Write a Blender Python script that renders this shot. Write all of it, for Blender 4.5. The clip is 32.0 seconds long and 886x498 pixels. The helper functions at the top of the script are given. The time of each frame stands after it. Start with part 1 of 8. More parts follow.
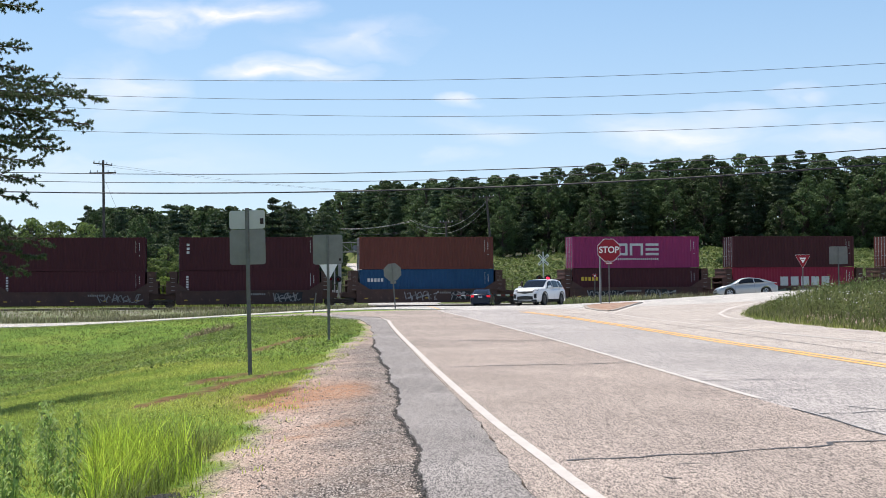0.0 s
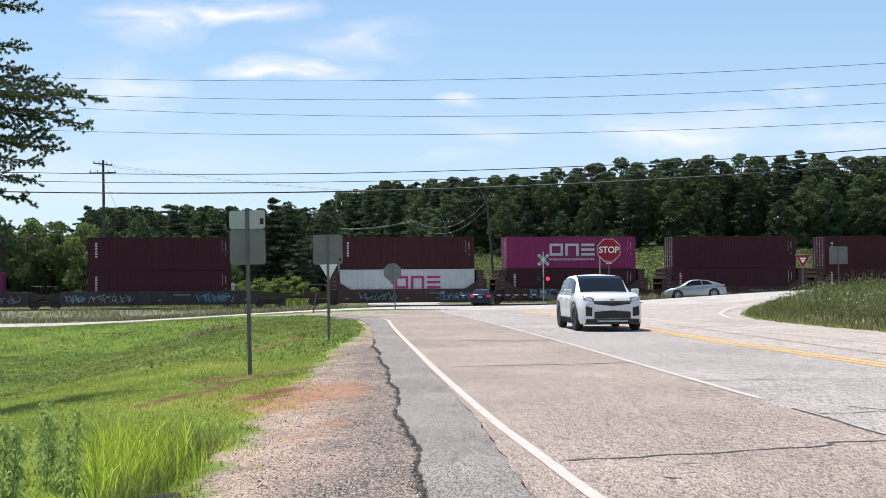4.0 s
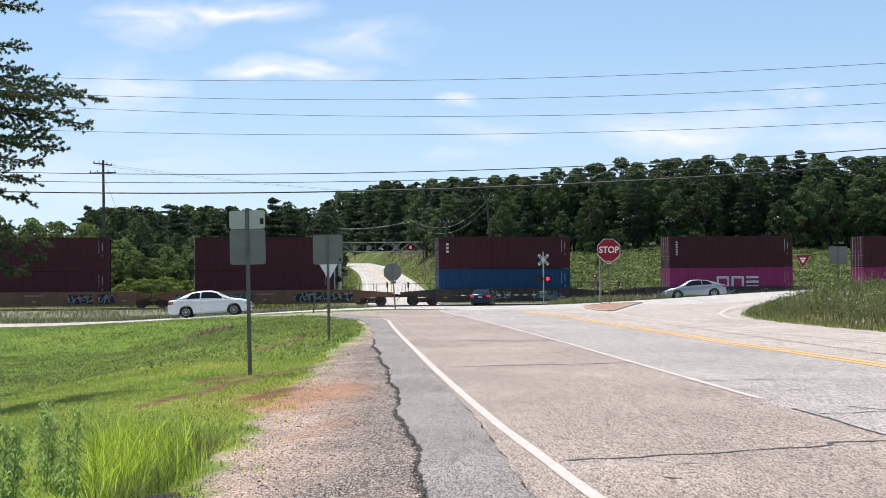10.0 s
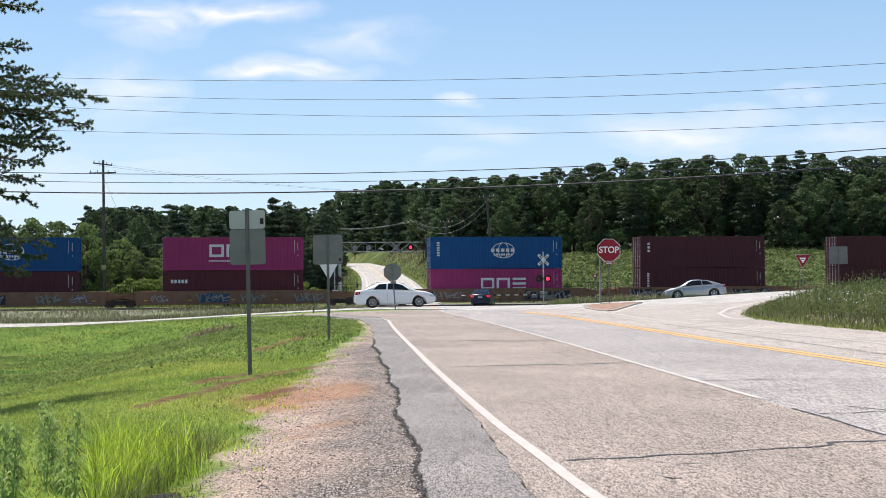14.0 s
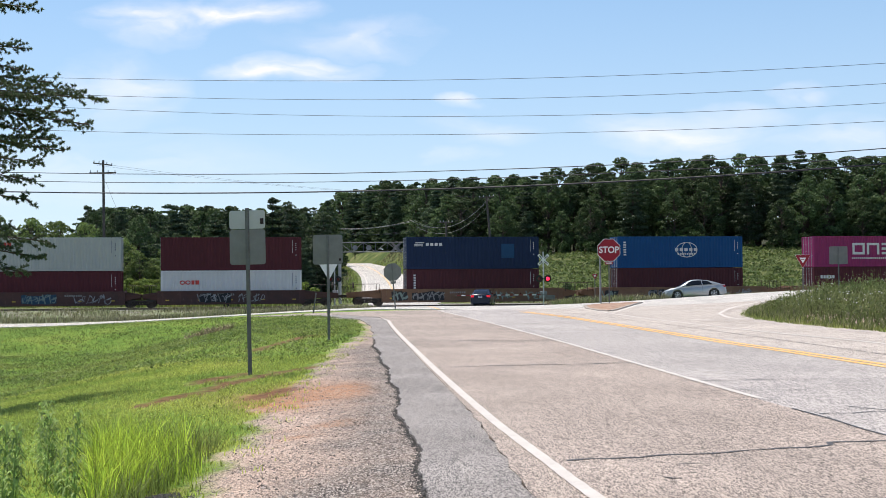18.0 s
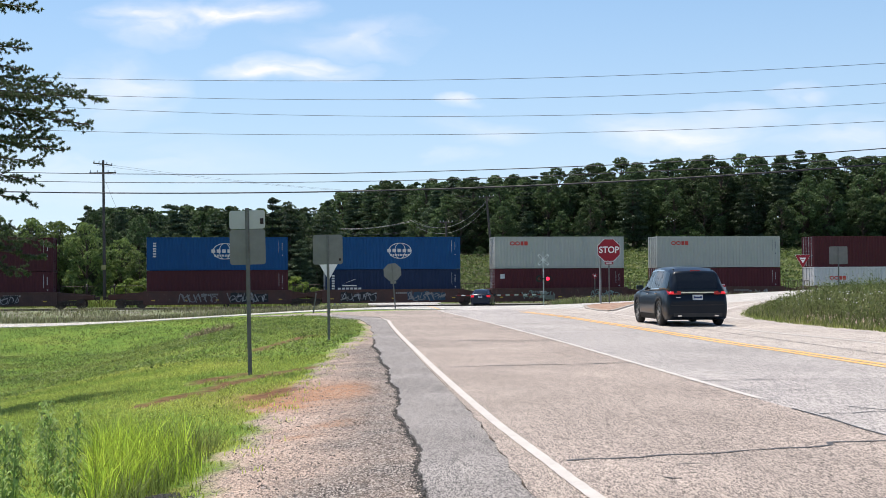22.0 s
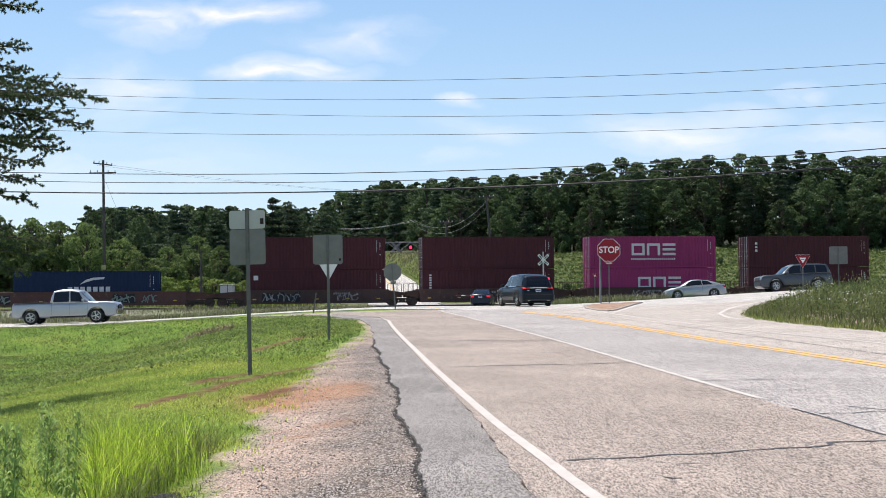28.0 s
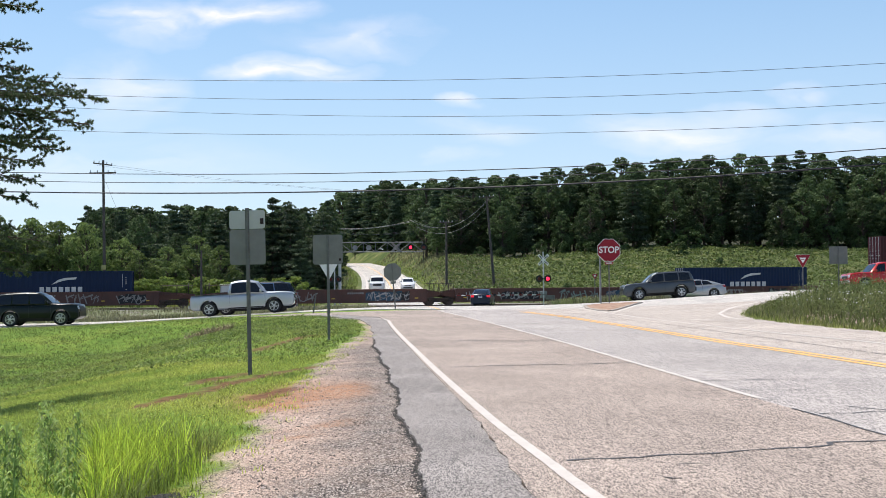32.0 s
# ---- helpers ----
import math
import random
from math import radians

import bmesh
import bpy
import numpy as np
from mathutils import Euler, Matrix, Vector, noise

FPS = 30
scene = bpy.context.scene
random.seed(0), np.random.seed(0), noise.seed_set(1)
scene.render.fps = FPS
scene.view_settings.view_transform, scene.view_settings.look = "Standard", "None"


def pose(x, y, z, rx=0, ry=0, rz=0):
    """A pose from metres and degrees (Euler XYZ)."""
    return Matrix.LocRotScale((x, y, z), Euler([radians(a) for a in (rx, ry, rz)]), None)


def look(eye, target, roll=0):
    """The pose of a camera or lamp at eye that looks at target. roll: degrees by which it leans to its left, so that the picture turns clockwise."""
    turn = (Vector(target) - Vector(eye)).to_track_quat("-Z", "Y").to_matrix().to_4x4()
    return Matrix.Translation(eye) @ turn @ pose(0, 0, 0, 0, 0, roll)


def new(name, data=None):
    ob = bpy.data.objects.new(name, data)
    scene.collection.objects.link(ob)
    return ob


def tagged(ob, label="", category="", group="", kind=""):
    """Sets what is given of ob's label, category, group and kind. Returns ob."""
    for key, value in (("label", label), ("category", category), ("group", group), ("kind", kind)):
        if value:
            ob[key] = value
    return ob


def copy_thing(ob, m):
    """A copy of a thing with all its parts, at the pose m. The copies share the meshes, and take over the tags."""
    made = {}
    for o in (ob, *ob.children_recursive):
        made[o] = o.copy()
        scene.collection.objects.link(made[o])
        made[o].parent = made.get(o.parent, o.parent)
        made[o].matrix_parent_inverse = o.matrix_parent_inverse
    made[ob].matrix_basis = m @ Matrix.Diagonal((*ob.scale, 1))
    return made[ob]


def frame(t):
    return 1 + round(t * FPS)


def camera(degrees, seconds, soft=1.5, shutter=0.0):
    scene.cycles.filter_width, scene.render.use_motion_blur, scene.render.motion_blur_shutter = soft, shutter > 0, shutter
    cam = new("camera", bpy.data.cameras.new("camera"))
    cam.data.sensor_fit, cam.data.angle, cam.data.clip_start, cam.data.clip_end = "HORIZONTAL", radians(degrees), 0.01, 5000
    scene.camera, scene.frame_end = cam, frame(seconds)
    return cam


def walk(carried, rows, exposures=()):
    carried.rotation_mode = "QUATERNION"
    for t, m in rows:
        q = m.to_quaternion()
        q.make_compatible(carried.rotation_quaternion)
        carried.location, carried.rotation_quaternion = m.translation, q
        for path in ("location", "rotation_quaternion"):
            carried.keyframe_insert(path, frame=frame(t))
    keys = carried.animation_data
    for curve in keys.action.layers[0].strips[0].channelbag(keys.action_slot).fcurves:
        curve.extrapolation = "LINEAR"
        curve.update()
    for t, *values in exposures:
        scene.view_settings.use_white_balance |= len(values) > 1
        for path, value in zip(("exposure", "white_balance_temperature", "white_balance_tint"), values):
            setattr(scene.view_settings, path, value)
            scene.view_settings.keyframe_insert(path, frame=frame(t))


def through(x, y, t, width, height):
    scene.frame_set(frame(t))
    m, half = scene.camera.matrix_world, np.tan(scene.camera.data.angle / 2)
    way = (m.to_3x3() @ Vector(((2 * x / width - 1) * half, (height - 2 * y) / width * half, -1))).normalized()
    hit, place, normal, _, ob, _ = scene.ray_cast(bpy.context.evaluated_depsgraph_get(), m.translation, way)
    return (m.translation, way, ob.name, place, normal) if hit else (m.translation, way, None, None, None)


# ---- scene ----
cam = camera(39.0, 32.0, soft=0.6)
EYE = (0.0, 0.0, 1.40)
AIM = look(EYE, (0.0, 100.0, 1.40 + 100.0 * 0.02602), -0.43)
walk(cam, [(0.0, AIM), (32.0, AIM)], exposures=[(0.0, 0.45), (32.0, 0.45)])

# ---- light ----
SUN_EL, SUN_AZ = 67.0, -45.0          # degrees above the horizon, and round from straight ahead (left is negative)
sun_dir = Vector((math.sin(radians(SUN_AZ)) * math.cos(radians(SUN_EL)), math.cos(radians(SUN_AZ)) * math.cos(radians(SUN_EL)), math.sin(radians(SUN_EL))))
sun_data = bpy.data.lights.new("sun", "SUN")
sun_data.energy, sun_data.angle, sun_data.color = 4.7, radians(0.53), (1.0, 0.93, 0.83)
sun = new("sun", sun_data)
sun.matrix_world = look(sun_dir * 200, (0, 0, 0))


def sky_world():
    """Clear summer sky with a few thin white clouds."""
    w = bpy.data.worlds.new("sky")
    w.use_nodes = True
    nt = w.node_tree
    nt.nodes.clear()
    N, L = nt.nodes.new, nt.links.new
    out, bg, sky = N("ShaderNodeOutputWorld"), N("ShaderNodeBackground"), N("ShaderNodeTexSky")
    sky.sky_type, sky.sun_disc = "NISHITA", False
    sky.sun_elevation, sky.sun_rotation = radians(SUN_EL), radians(SUN_AZ)
    sky.air_density, sky.dust_density, sky.ozone_density = 0.85, 0.0, 3.0
    co = N("ShaderNodeTexCoord")
    sep = N("ShaderNodeSeparateXYZ")
    L(co.outputs["Generated"], sep.inputs[0])

    def math_node(op, a, b=None, clamp=False):
        n = N("ShaderNodeMath")
        n.operation, n.use_clamp = op, clamp
        for i, v in enumerate((a, b)):
            if v is None:
                continue
            if isinstance(v, (int, float)):
                n.inputs[i].default_value = v
            else:
                L(v, n.inputs[i])
        return n.outputs[0]
    # flat cloud-layer coordinates: across and up, as slopes of the line of sight
    ahead = math_node("MAXIMUM", sep.outputs[1], 0.05)
    across, up = math_node("DIVIDE", sep.outputs[0], ahead), math_node("DIVIDE", sep.outputs[2], ahead)
    first = N("ShaderNodeCombineXYZ")
    L(across, first.inputs[0]), L(math_node("MULTIPLY", up, 2.0), first.inputs[1])
    warp = N("ShaderNodeTexNoise")
    warp.inputs["Scale"].default_value, warp.inputs["Detail"].default_value, warp.inputs["Roughness"].default_value = 9, 5, 0.5
    L(first.outputs[0], warp.inputs["Vector"])
    shift = N("ShaderNodeSeparateColor")
    L(warp.outputs["Color"], shift.inputs[0])
    across = math_node("ADD", across, math_node("MULTIPLY", math_node("SUBTRACT", shift.outputs[0], 0.5), 0.16))
    up = math_node("ADD", up, math_node("MULTIPLY", math_node("SUBTRACT", shift.outputs[1], 0.5), 0.05))
    vec = N("ShaderNodeCombineXYZ")
    L(across, vec.inputs[0]), L(math_node("MULTIPLY", up, 3.2), vec.inputs[1])
    fine, soft = N("ShaderNodeTexNoise"), N("ShaderNodeTexNoise")
    fine.inputs["Scale"].default_value, fine.inputs["Detail"].default_value, fine.inputs["Roughness"].default_value = 16, 6, 0.5
    soft.inputs["Scale"].default_value, soft.inputs["Detail"].default_value = 7, 4
    fine.inputs["Distortion"].default_value = 0.5
    for n in (fine, soft):
        L(vec.outputs[0], n.inputs["Vector"])
    total = None
    # clouds: centre across, centre up, half widths, strength
    for cx, cy, rx, ry, k in ((-0.225, 0.212, 0.060, 0.017, 0.95), (-0.16, 0.222, 0.070, 0.010, 0.85), (-0.255, 0.160, 0.045, 0.030, 0.50), (-0.125, 0.175, 0.056, 0.009, 0.95), (-0.065, 0.198, 0.060, 0.013, 0.50),
                              (0.014, 0.146, 0.022, 0.008, 0.65), (0.195, 0.121, 0.072, 0.018, 0.72), (0.285, 0.143, 0.030, 0.011, 0.55), (0.03, 0.120, 0.045, 0.010, 0.35),
                              (0.010, 0.102, 0.020, 0.006, 0.45), (0.33, 0.108, 0.07, 0.015, 0.4), (-0.28, 0.09, 0.16, 0.03, 0.30)):
        dx = math_node("DIVIDE", math_node("SUBTRACT", across, cx), rx)
        dy = math_node("DIVIDE", math_node("SUBTRACT", up, cy), ry)
        r = math_node("SQRT", math_node("ADD", math_node("MULTIPLY", dx, dx), math_node("MULTIPLY", dy, dy)))
        m = math_node("MULTIPLY", math_node("SUBTRACT", 1.25, r, True), k)
        total = m if total is None else math_node("MAXIMUM", total, m)
    grain = math_node("ADD", math_node("MULTIPLY", fine.outputs[0], 1.1), math_node("MULTIPLY", soft.outputs[0], 0.7))
    cover = math_node("MULTIPLY", total, math_node("MULTIPLY", math_node("SUBTRACT", grain, 0.62), 1.9, True), True)
    mix = N("ShaderNodeMix")
    mix.data_type = "RGBA"
    tint = N("ShaderNodeMix")
    tint.data_type, tint.blend_type = "RGBA", "MULTIPLY"
    tint.inputs[0].default_value, tint.inputs[7].default_value = 1.0, (1.03, 1.03, 1.03, 1)
    L(sky.outputs[0], tint.inputs[6])
    haze, level, veil = N("ShaderNodeValToRGB"), N("ShaderNodeMapRange"), N("ShaderNodeMix")
    level.inputs[2].default_value = 0.30
    haze.color_ramp.elements[0].color, haze.color_ramp.elements[1].color = (0.690, 0.810, 0.945, 1), (0.360, 0.650, 0.935, 1)
    veil.data_type = "RGBA"
    thin = N("ShaderNodeMapRange")
    thin.inputs[1].default_value, thin.inputs[2].default_value, thin.inputs[3].default_value, thin.inputs[4].default_value = 0.10, 0.42, 0.66, 0.0
    bright = N("ShaderNodeMix")
    bright.data_type, bright.blend_type, bright.inputs[0].default_value, bright.inputs[7].default_value = "RGBA", "MULTIPLY", 1.0, (6.6, 6.6, 6.6, 1)
    L(sep.outputs[2], level.inputs[0]), L(level.outputs[0], haze.inputs[0]), L(haze.outputs[0], bright.inputs[6])
    L(sep.outputs[2], thin.inputs[0]), L(thin.outputs[0], veil.inputs[0])
    L(tint.outputs[2], veil.inputs[6]), L(bright.outputs[2], veil.inputs[7])
    L(cover, mix.inputs[0]), L(veil.outputs[2], mix.inputs[6])
    mix.inputs[7].default_value = (7.9, 7.5, 7.9, 1)
    L(mix.outputs[2], bg.inputs[0])
    bg.inputs[1].default_value = 0.110
    L(bg.outputs[0], out.inputs[0])
    scene.world = w


sky_world()


# ---- materials ----
def mat(name, base, rough=0.75, metal=0.0, other=None, scale=3.0, bump=0.0, bump_scale=40.0, spec=0.4, dirt=None, dirt_scale=1.2, dirt_at=0.6, coat=0.0, glow=0.0, per_object=0.0, island=0.0):
    """A surface with large patches (other), fine grain and relief, in object space."""
    m = bpy.data.materials.new(name)
    m.use_nodes = True
    nt = m.node_tree
    p = nt.nodes["Principled BSDF"]
    N, L = nt.nodes.new, nt.links.new
    p.inputs["Roughness"].default_value, p.inputs["Metallic"].default_value = rough, metal
    p.inputs["Specular IOR Level"].default_value = spec
    p.inputs["Coat Weight"].default_value = coat
    p.inputs["Coat Roughness"].default_value = 0.05
    co = N("ShaderNodeTexCoord")
    base = (*base, 1)
    other = (*other, 1) if other else tuple(c * 0.75 for c in base[:3]) + (1,)
    n1 = N("ShaderNodeTexNoise")
    n1.inputs["Scale"].default_value, n1.inputs["Detail"].default_value, n1.inputs["Roughness"].default_value = scale, 7, 0.65
    L(co.outputs["Object"], n1.inputs["Vector"])
    ramp = N("ShaderNodeValToRGB")
    ramp.color_ramp.elements[0].position, ramp.color_ramp.elements[1].position = 0.32, 0.68
    ramp.color_ramp.elements[0].color, ramp.color_ramp.elements[1].color = base, other
    L(n1.outputs[0], ramp.inputs[0])
    col = ramp.outputs[0]
    if dirt:
        n3 = N("ShaderNodeTexNoise")
        n3.inputs["Scale"].default_value, n3.inputs["Detail"].default_value = dirt_scale, 9
        n3.inputs["Roughness"].default_value = 0.7
        L(co.outputs["Object"], n3.inputs["Vector"])
        r3 = N("ShaderNodeValToRGB")
        r3.color_ramp.elements[0].position, r3.color_ramp.elements[1].position = dirt_at - 0.07, dirt_at + 0.09
        L(n3.outputs[0], r3.inputs[0])
        mx = N("ShaderNodeMix")
        mx.data_type = "RGBA"
        L(r3.outputs[0], mx.inputs[0]), L(col, mx.inputs[6])
        mx.inputs[7].default_value = (*dirt, 1)
        col = mx.outputs[2]
    if per_object or island:
        hs = N("ShaderNodeHueSaturation")
        src = N("ShaderNodeObjectInfo").outputs["Random"] if per_object else N("ShaderNodeNewGeometry").outputs["Random Per Island"]
        k = per_object or island
        mr = N("ShaderNodeMapRange")
        L(src, mr.inputs[0])
        mr.inputs[3].default_value, mr.inputs[4].default_value = 1 - k, 1 + k
        L(mr.outputs[0], hs.inputs["Value"]), L(col, hs.inputs["Color"])
        col = hs.outputs[0]
    L(col, p.inputs["Base Color"])
    if bump:
        n2 = N("ShaderNodeTexNoise")
        n2.inputs["Scale"].default_value, n2.inputs["Detail"].default_value = bump_scale, 5
        L(co.outputs["Object"], n2.inputs["Vector"])
        b = N("ShaderNodeBump")
        b.inputs["Strength"].default_value, b.inputs["Distance"].default_value = bump, 0.02
        L(n2.outputs[0], b.inputs["Height"]), L(b.outputs[0], p.inputs["Normal"])
    if glow:
        p.inputs["Emission Color"].default_value, p.inputs["Emission Strength"].default_value = base, glow
    return m


def leaf_mat(name, base, other, through=0.35, island=0.5, per_tree=0.0):
    """Leaves: matt, with some light passing through."""
    m = mat(name, base, 0.6, other=other, scale=0.35, island=island, spec=0.25)
    nt = m.node_tree
    p, out = nt.nodes["Principled BSDF"], nt.nodes["Material Output"]
    if per_tree:
        tone, level = nt.nodes.new("ShaderNodeHueSaturation"), nt.nodes.new("ShaderNodeMapRange")
        nt.links.new(nt.nodes.new("ShaderNodeObjectInfo").outputs["Random"], level.inputs[0])
        level.inputs[3].default_value, level.inputs[4].default_value = 1 - per_tree, 1 + per_tree
        nt.links.new(level.outputs[0], tone.inputs["Value"])
        nt.links.new(p.inputs["Base Color"].links[0].from_socket, tone.inputs["Color"]), nt.links.new(tone.outputs[0], p.inputs["Base Color"])
    tr, mx = nt.nodes.new("ShaderNodeBsdfTranslucent"), nt.nodes.new("ShaderNodeMixShader")
    nt.links.new(p.inputs["Base Color"].links[0].from_socket, tr.inputs[0])
    mx.inputs[0].default_value = through
    nt.links.new(p.outputs[0], mx.inputs[1]), nt.links.new(tr.outputs[0], mx.inputs[2]), nt.links.new(mx.outputs[0], out.inputs[0])
    return m


# ---- mesh helpers ----
def part(name, bm, material, parent=None, label=""):
    """Links a bmesh as one mesh object under a thing or a part."""
    me = bpy.data.meshes.new(name)
    bmesh.ops.recalc_face_normals(bm, faces=bm.faces)
    bm.to_mesh(me)
    bm.free()
    for m in (material if isinstance(material, (list, tuple)) else [material]):
        me.materials.append(m)
    ob = new(name, me)
    if parent:
        ob.parent = parent
    if label:
        ob["label"] = label
    return ob


def again(ob, m, parent=None):
    """Another part on the same mesh, at the pose m under its parent."""
    o = ob.copy()
    scene.collection.objects.link(o)
    o.parent = parent or ob.parent
    o.matrix_basis = m
    return o


def arrays(name, verts, faces, material, parent=None, smooth=False, slots=None):
    """A mesh from number arrays, for things of very many small pieces. faces: all of one corner count."""
    verts, faces = np.asarray(verts, np.float32), np.asarray(faces, np.int32)
    me = bpy.data.meshes.new(name)
    k = faces.shape[1]
    me.vertices.add(len(verts)), me.loops.add(faces.size), me.polygons.add(len(faces))
    me.vertices.foreach_set("co", verts.ravel())
    me.loops.foreach_set("vertex_index", faces.ravel())
    me.polygons.foreach_set("loop_start", np.arange(0, faces.size, k, dtype=np.int32))
    me.polygons.foreach_set("use_smooth", np.full(len(faces), smooth))
    for m in (material if isinstance(material, (list, tuple)) else [material]):
        me.materials.append(m)
    if slots is not None:
        me.polygons.foreach_set("material_index", np.asarray(slots, np.int32))
    me.update(calc_edges=True)
    me.validate()
    ob = new(name, me)
    if parent:
        ob.parent = parent
    return ob


def thing(name, label, category, group="", m=None, kind=""):
    ob = new(name)
    ob.empty_display_size = 0.2
    if m is not None:
        ob.matrix_basis = m
    return tagged(ob, label, category, group, kind)


def box(bm, x0, x1, y0, y1, z0, z1, bevel=0.0):
    made = bmesh.ops.create_cube(bm, size=1.0, matrix=Matrix.Translation(((x0 + x1) / 2, (y0 + y1) / 2, (z0 + z1) / 2)) @ Matrix.Diagonal((abs(x1 - x0), abs(y1 - y0), abs(z1 - z0), 1)))
    if bevel:
        edges = list({e for v in made["verts"] for e in v.link_edges})
        bmesh.ops.bevel(bm, geom=edges, offset=bevel, segments=2, affect="EDGES", profile=0.5)
    return bm


def cube(x0, x1, y0, y1, z0, z1, bevel=0.0):
    return box(bmesh.new(), x0, x1, y0, y1, z0, z1, bevel)


def rod(bm, a, b, r0, r1=None, n=8):
    """A round bar from a to b."""
    a, b = Vector(a), Vector(b)
    d = b - a
    m = Matrix.Translation((a + b) / 2) @ d.to_track_quat("Z", "Y").to_matrix().to_4x4()
    bmesh.ops.create_cone(bm, cap_ends=True, segments=n, radius1=r0, radius2=r0 if r1 is None else r1, depth=d.length, matrix=m)
    return bm


def plate(bm, outline, thick, m=None):
    """A flat plate of an outline in x and z, of a thickness along y (front face at y = 0)."""
    m = m or Matrix()
    front = [bm.verts.new(m @ Vector((x, 0, z))) for x, z in outline]
    back = [bm.verts.new(m @ Vector((x, thick, z))) for x, z in outline]
    n = len(outline)
    bm.faces.new(front), bm.faces.new(back[::-1])
    for i in range(n):
        bm.faces.new((front[i], front[(i + 1) % n], back[(i + 1) % n], back[i]))
    return bm


def tube(name, points, r, material, parent=None):
    """A thin cable through points."""
    cu = bpy.data.curves.new(name, "CURVE")
    cu.dimensions, cu.bevel_depth, cu.bevel_resolution = "3D", r, 1
    sp = cu.splines.new("POLY")
    sp.points.add(len(points) - 1)
    for q, p in zip(sp.points, points):
        q.co = (*p, 1)
    tmp = bpy.data.objects.new(name, cu)
    me = bpy.data.meshes.new_from_object(tmp)
    bpy.data.objects.remove(tmp)
    me.name = name
    me.materials.clear(), me.materials.append(material)
    ob = new(name, me)
    if parent:
        ob.parent = parent
    return ob


def lettering(name, body, height, material, parent, m, depth=0.002, bold=0.012):
    """Words as flat solid letters, standing in x and z and centred."""
    cu = bpy.data.curves.new(name, "FONT")
    cu.body, cu.size, cu.extrude, cu.align_x, cu.align_y = body, height / 0.72, depth, "CENTER", "CENTER"
    cu.offset = height * bold
    tmp = bpy.data.objects.new(name, cu)
    me = bpy.data.meshes.new_from_object(tmp)
    bpy.data.objects.remove(tmp)
    me.materials.clear(), me.materials.append(material)
    ob = new(name, me)
    ob.parent = parent
    ob.matrix_basis = m @ pose(0, 0, 0, 90, 0, 0)
    return ob


def step(a, b, x):
    """Smooth rise from 0 at a to 1 at b."""
    t = np.clip((np.asarray(x, float) - a) / (b - a), 0, 1)
    return t * t * (3 - 2 * t)


def wobble(x, y, size, seed=0.0):
    """Smooth random field from a few waves, about -1 to 1."""
    x, y = np.asarray(x, float) / size, np.asarray(y, float) / size
    return (np.sin(1.7 * x + 0.9 * y + seed) + np.sin(-1.1 * x + 2.3 * y + 2.1 * seed + 1) + np.sin(3.1 * x - 1.3 * y + 3.3 * seed + 2) * 0.6 + np.sin(4.7 * y + 2.2 * x + seed) * 0.4) / 3.0


_shared = {}


def again_shared(name, key, build, material, parent, m):
    """A part whose mesh is built once for each key."""
    if key not in _shared:
        bm = build()
        bmesh.ops.recalc_face_normals(bm, faces=bm.faces)
        me = bpy.data.meshes.new(name)
        bm.to_mesh(me)
        bm.free()
        me.materials.append(material)
        _shared[key] = me
    ob = new(name, _shared[key])
    ob.parent = parent
    ob.matrix_basis = m
    return ob


# ---- the lie of the land ----
TRACK = math.atan(0.168)                  # the railway runs across, farther off to the right
RAIL_Z = -0.72


def track_point(s, side=0.0, z=0.0):
    """A point s metres along the railway from straight ahead, side metres behind its near face."""
    return Vector((s * math.cos(TRACK) - side * math.sin(TRACK), 113.0 + s * math.sin(TRACK) + side * math.cos(TRACK), z))


def track_dist(x, y):
    """Metres beyond the near face of the train (negative: on the camera's side)."""
    return (y - 113.0) * math.cos(TRACK) - x * math.sin(TRACK)


def edge_left(y):
    """Left edge of the main road's paving."""
    y = np.asarray(y, float)
    return np.interp(y, [0, 8, 11.5, 14, 16.3, 19.3, 28, 41, 48, 58, 66], [0.3, -0.08, -0.29, -0.5, -0.6, -0.83, -1.52, -2.4, -3.2, -6.5, -14])


def far_road_x(y):
    """Centre of the road beyond the railway."""
    y = np.asarray(y, float)
    return np.interp(y, [100, 118, 138, 150, 180, 205, 230, 255, 285, 310, 340, 400, 470], [-2.0, -3.6, -5.2, -6.0, -7.9, -9.7, -12.1, -15.3, -20.5, -29.0, -42.0, -75.0, -115.0])


def bank_edge(y):
    """Right edge of the main road's paving, where the rough bank begins."""
    return np.interp(y, [0, 27, 33, 36, 40, 44, 48.7, 52, 56, 60, 65, 72], [11.9, 11.8, 11.7, 11.25, 11.05, 11.15, 11.8, 12.7, 14.0, 15.8, 18.8, 23])


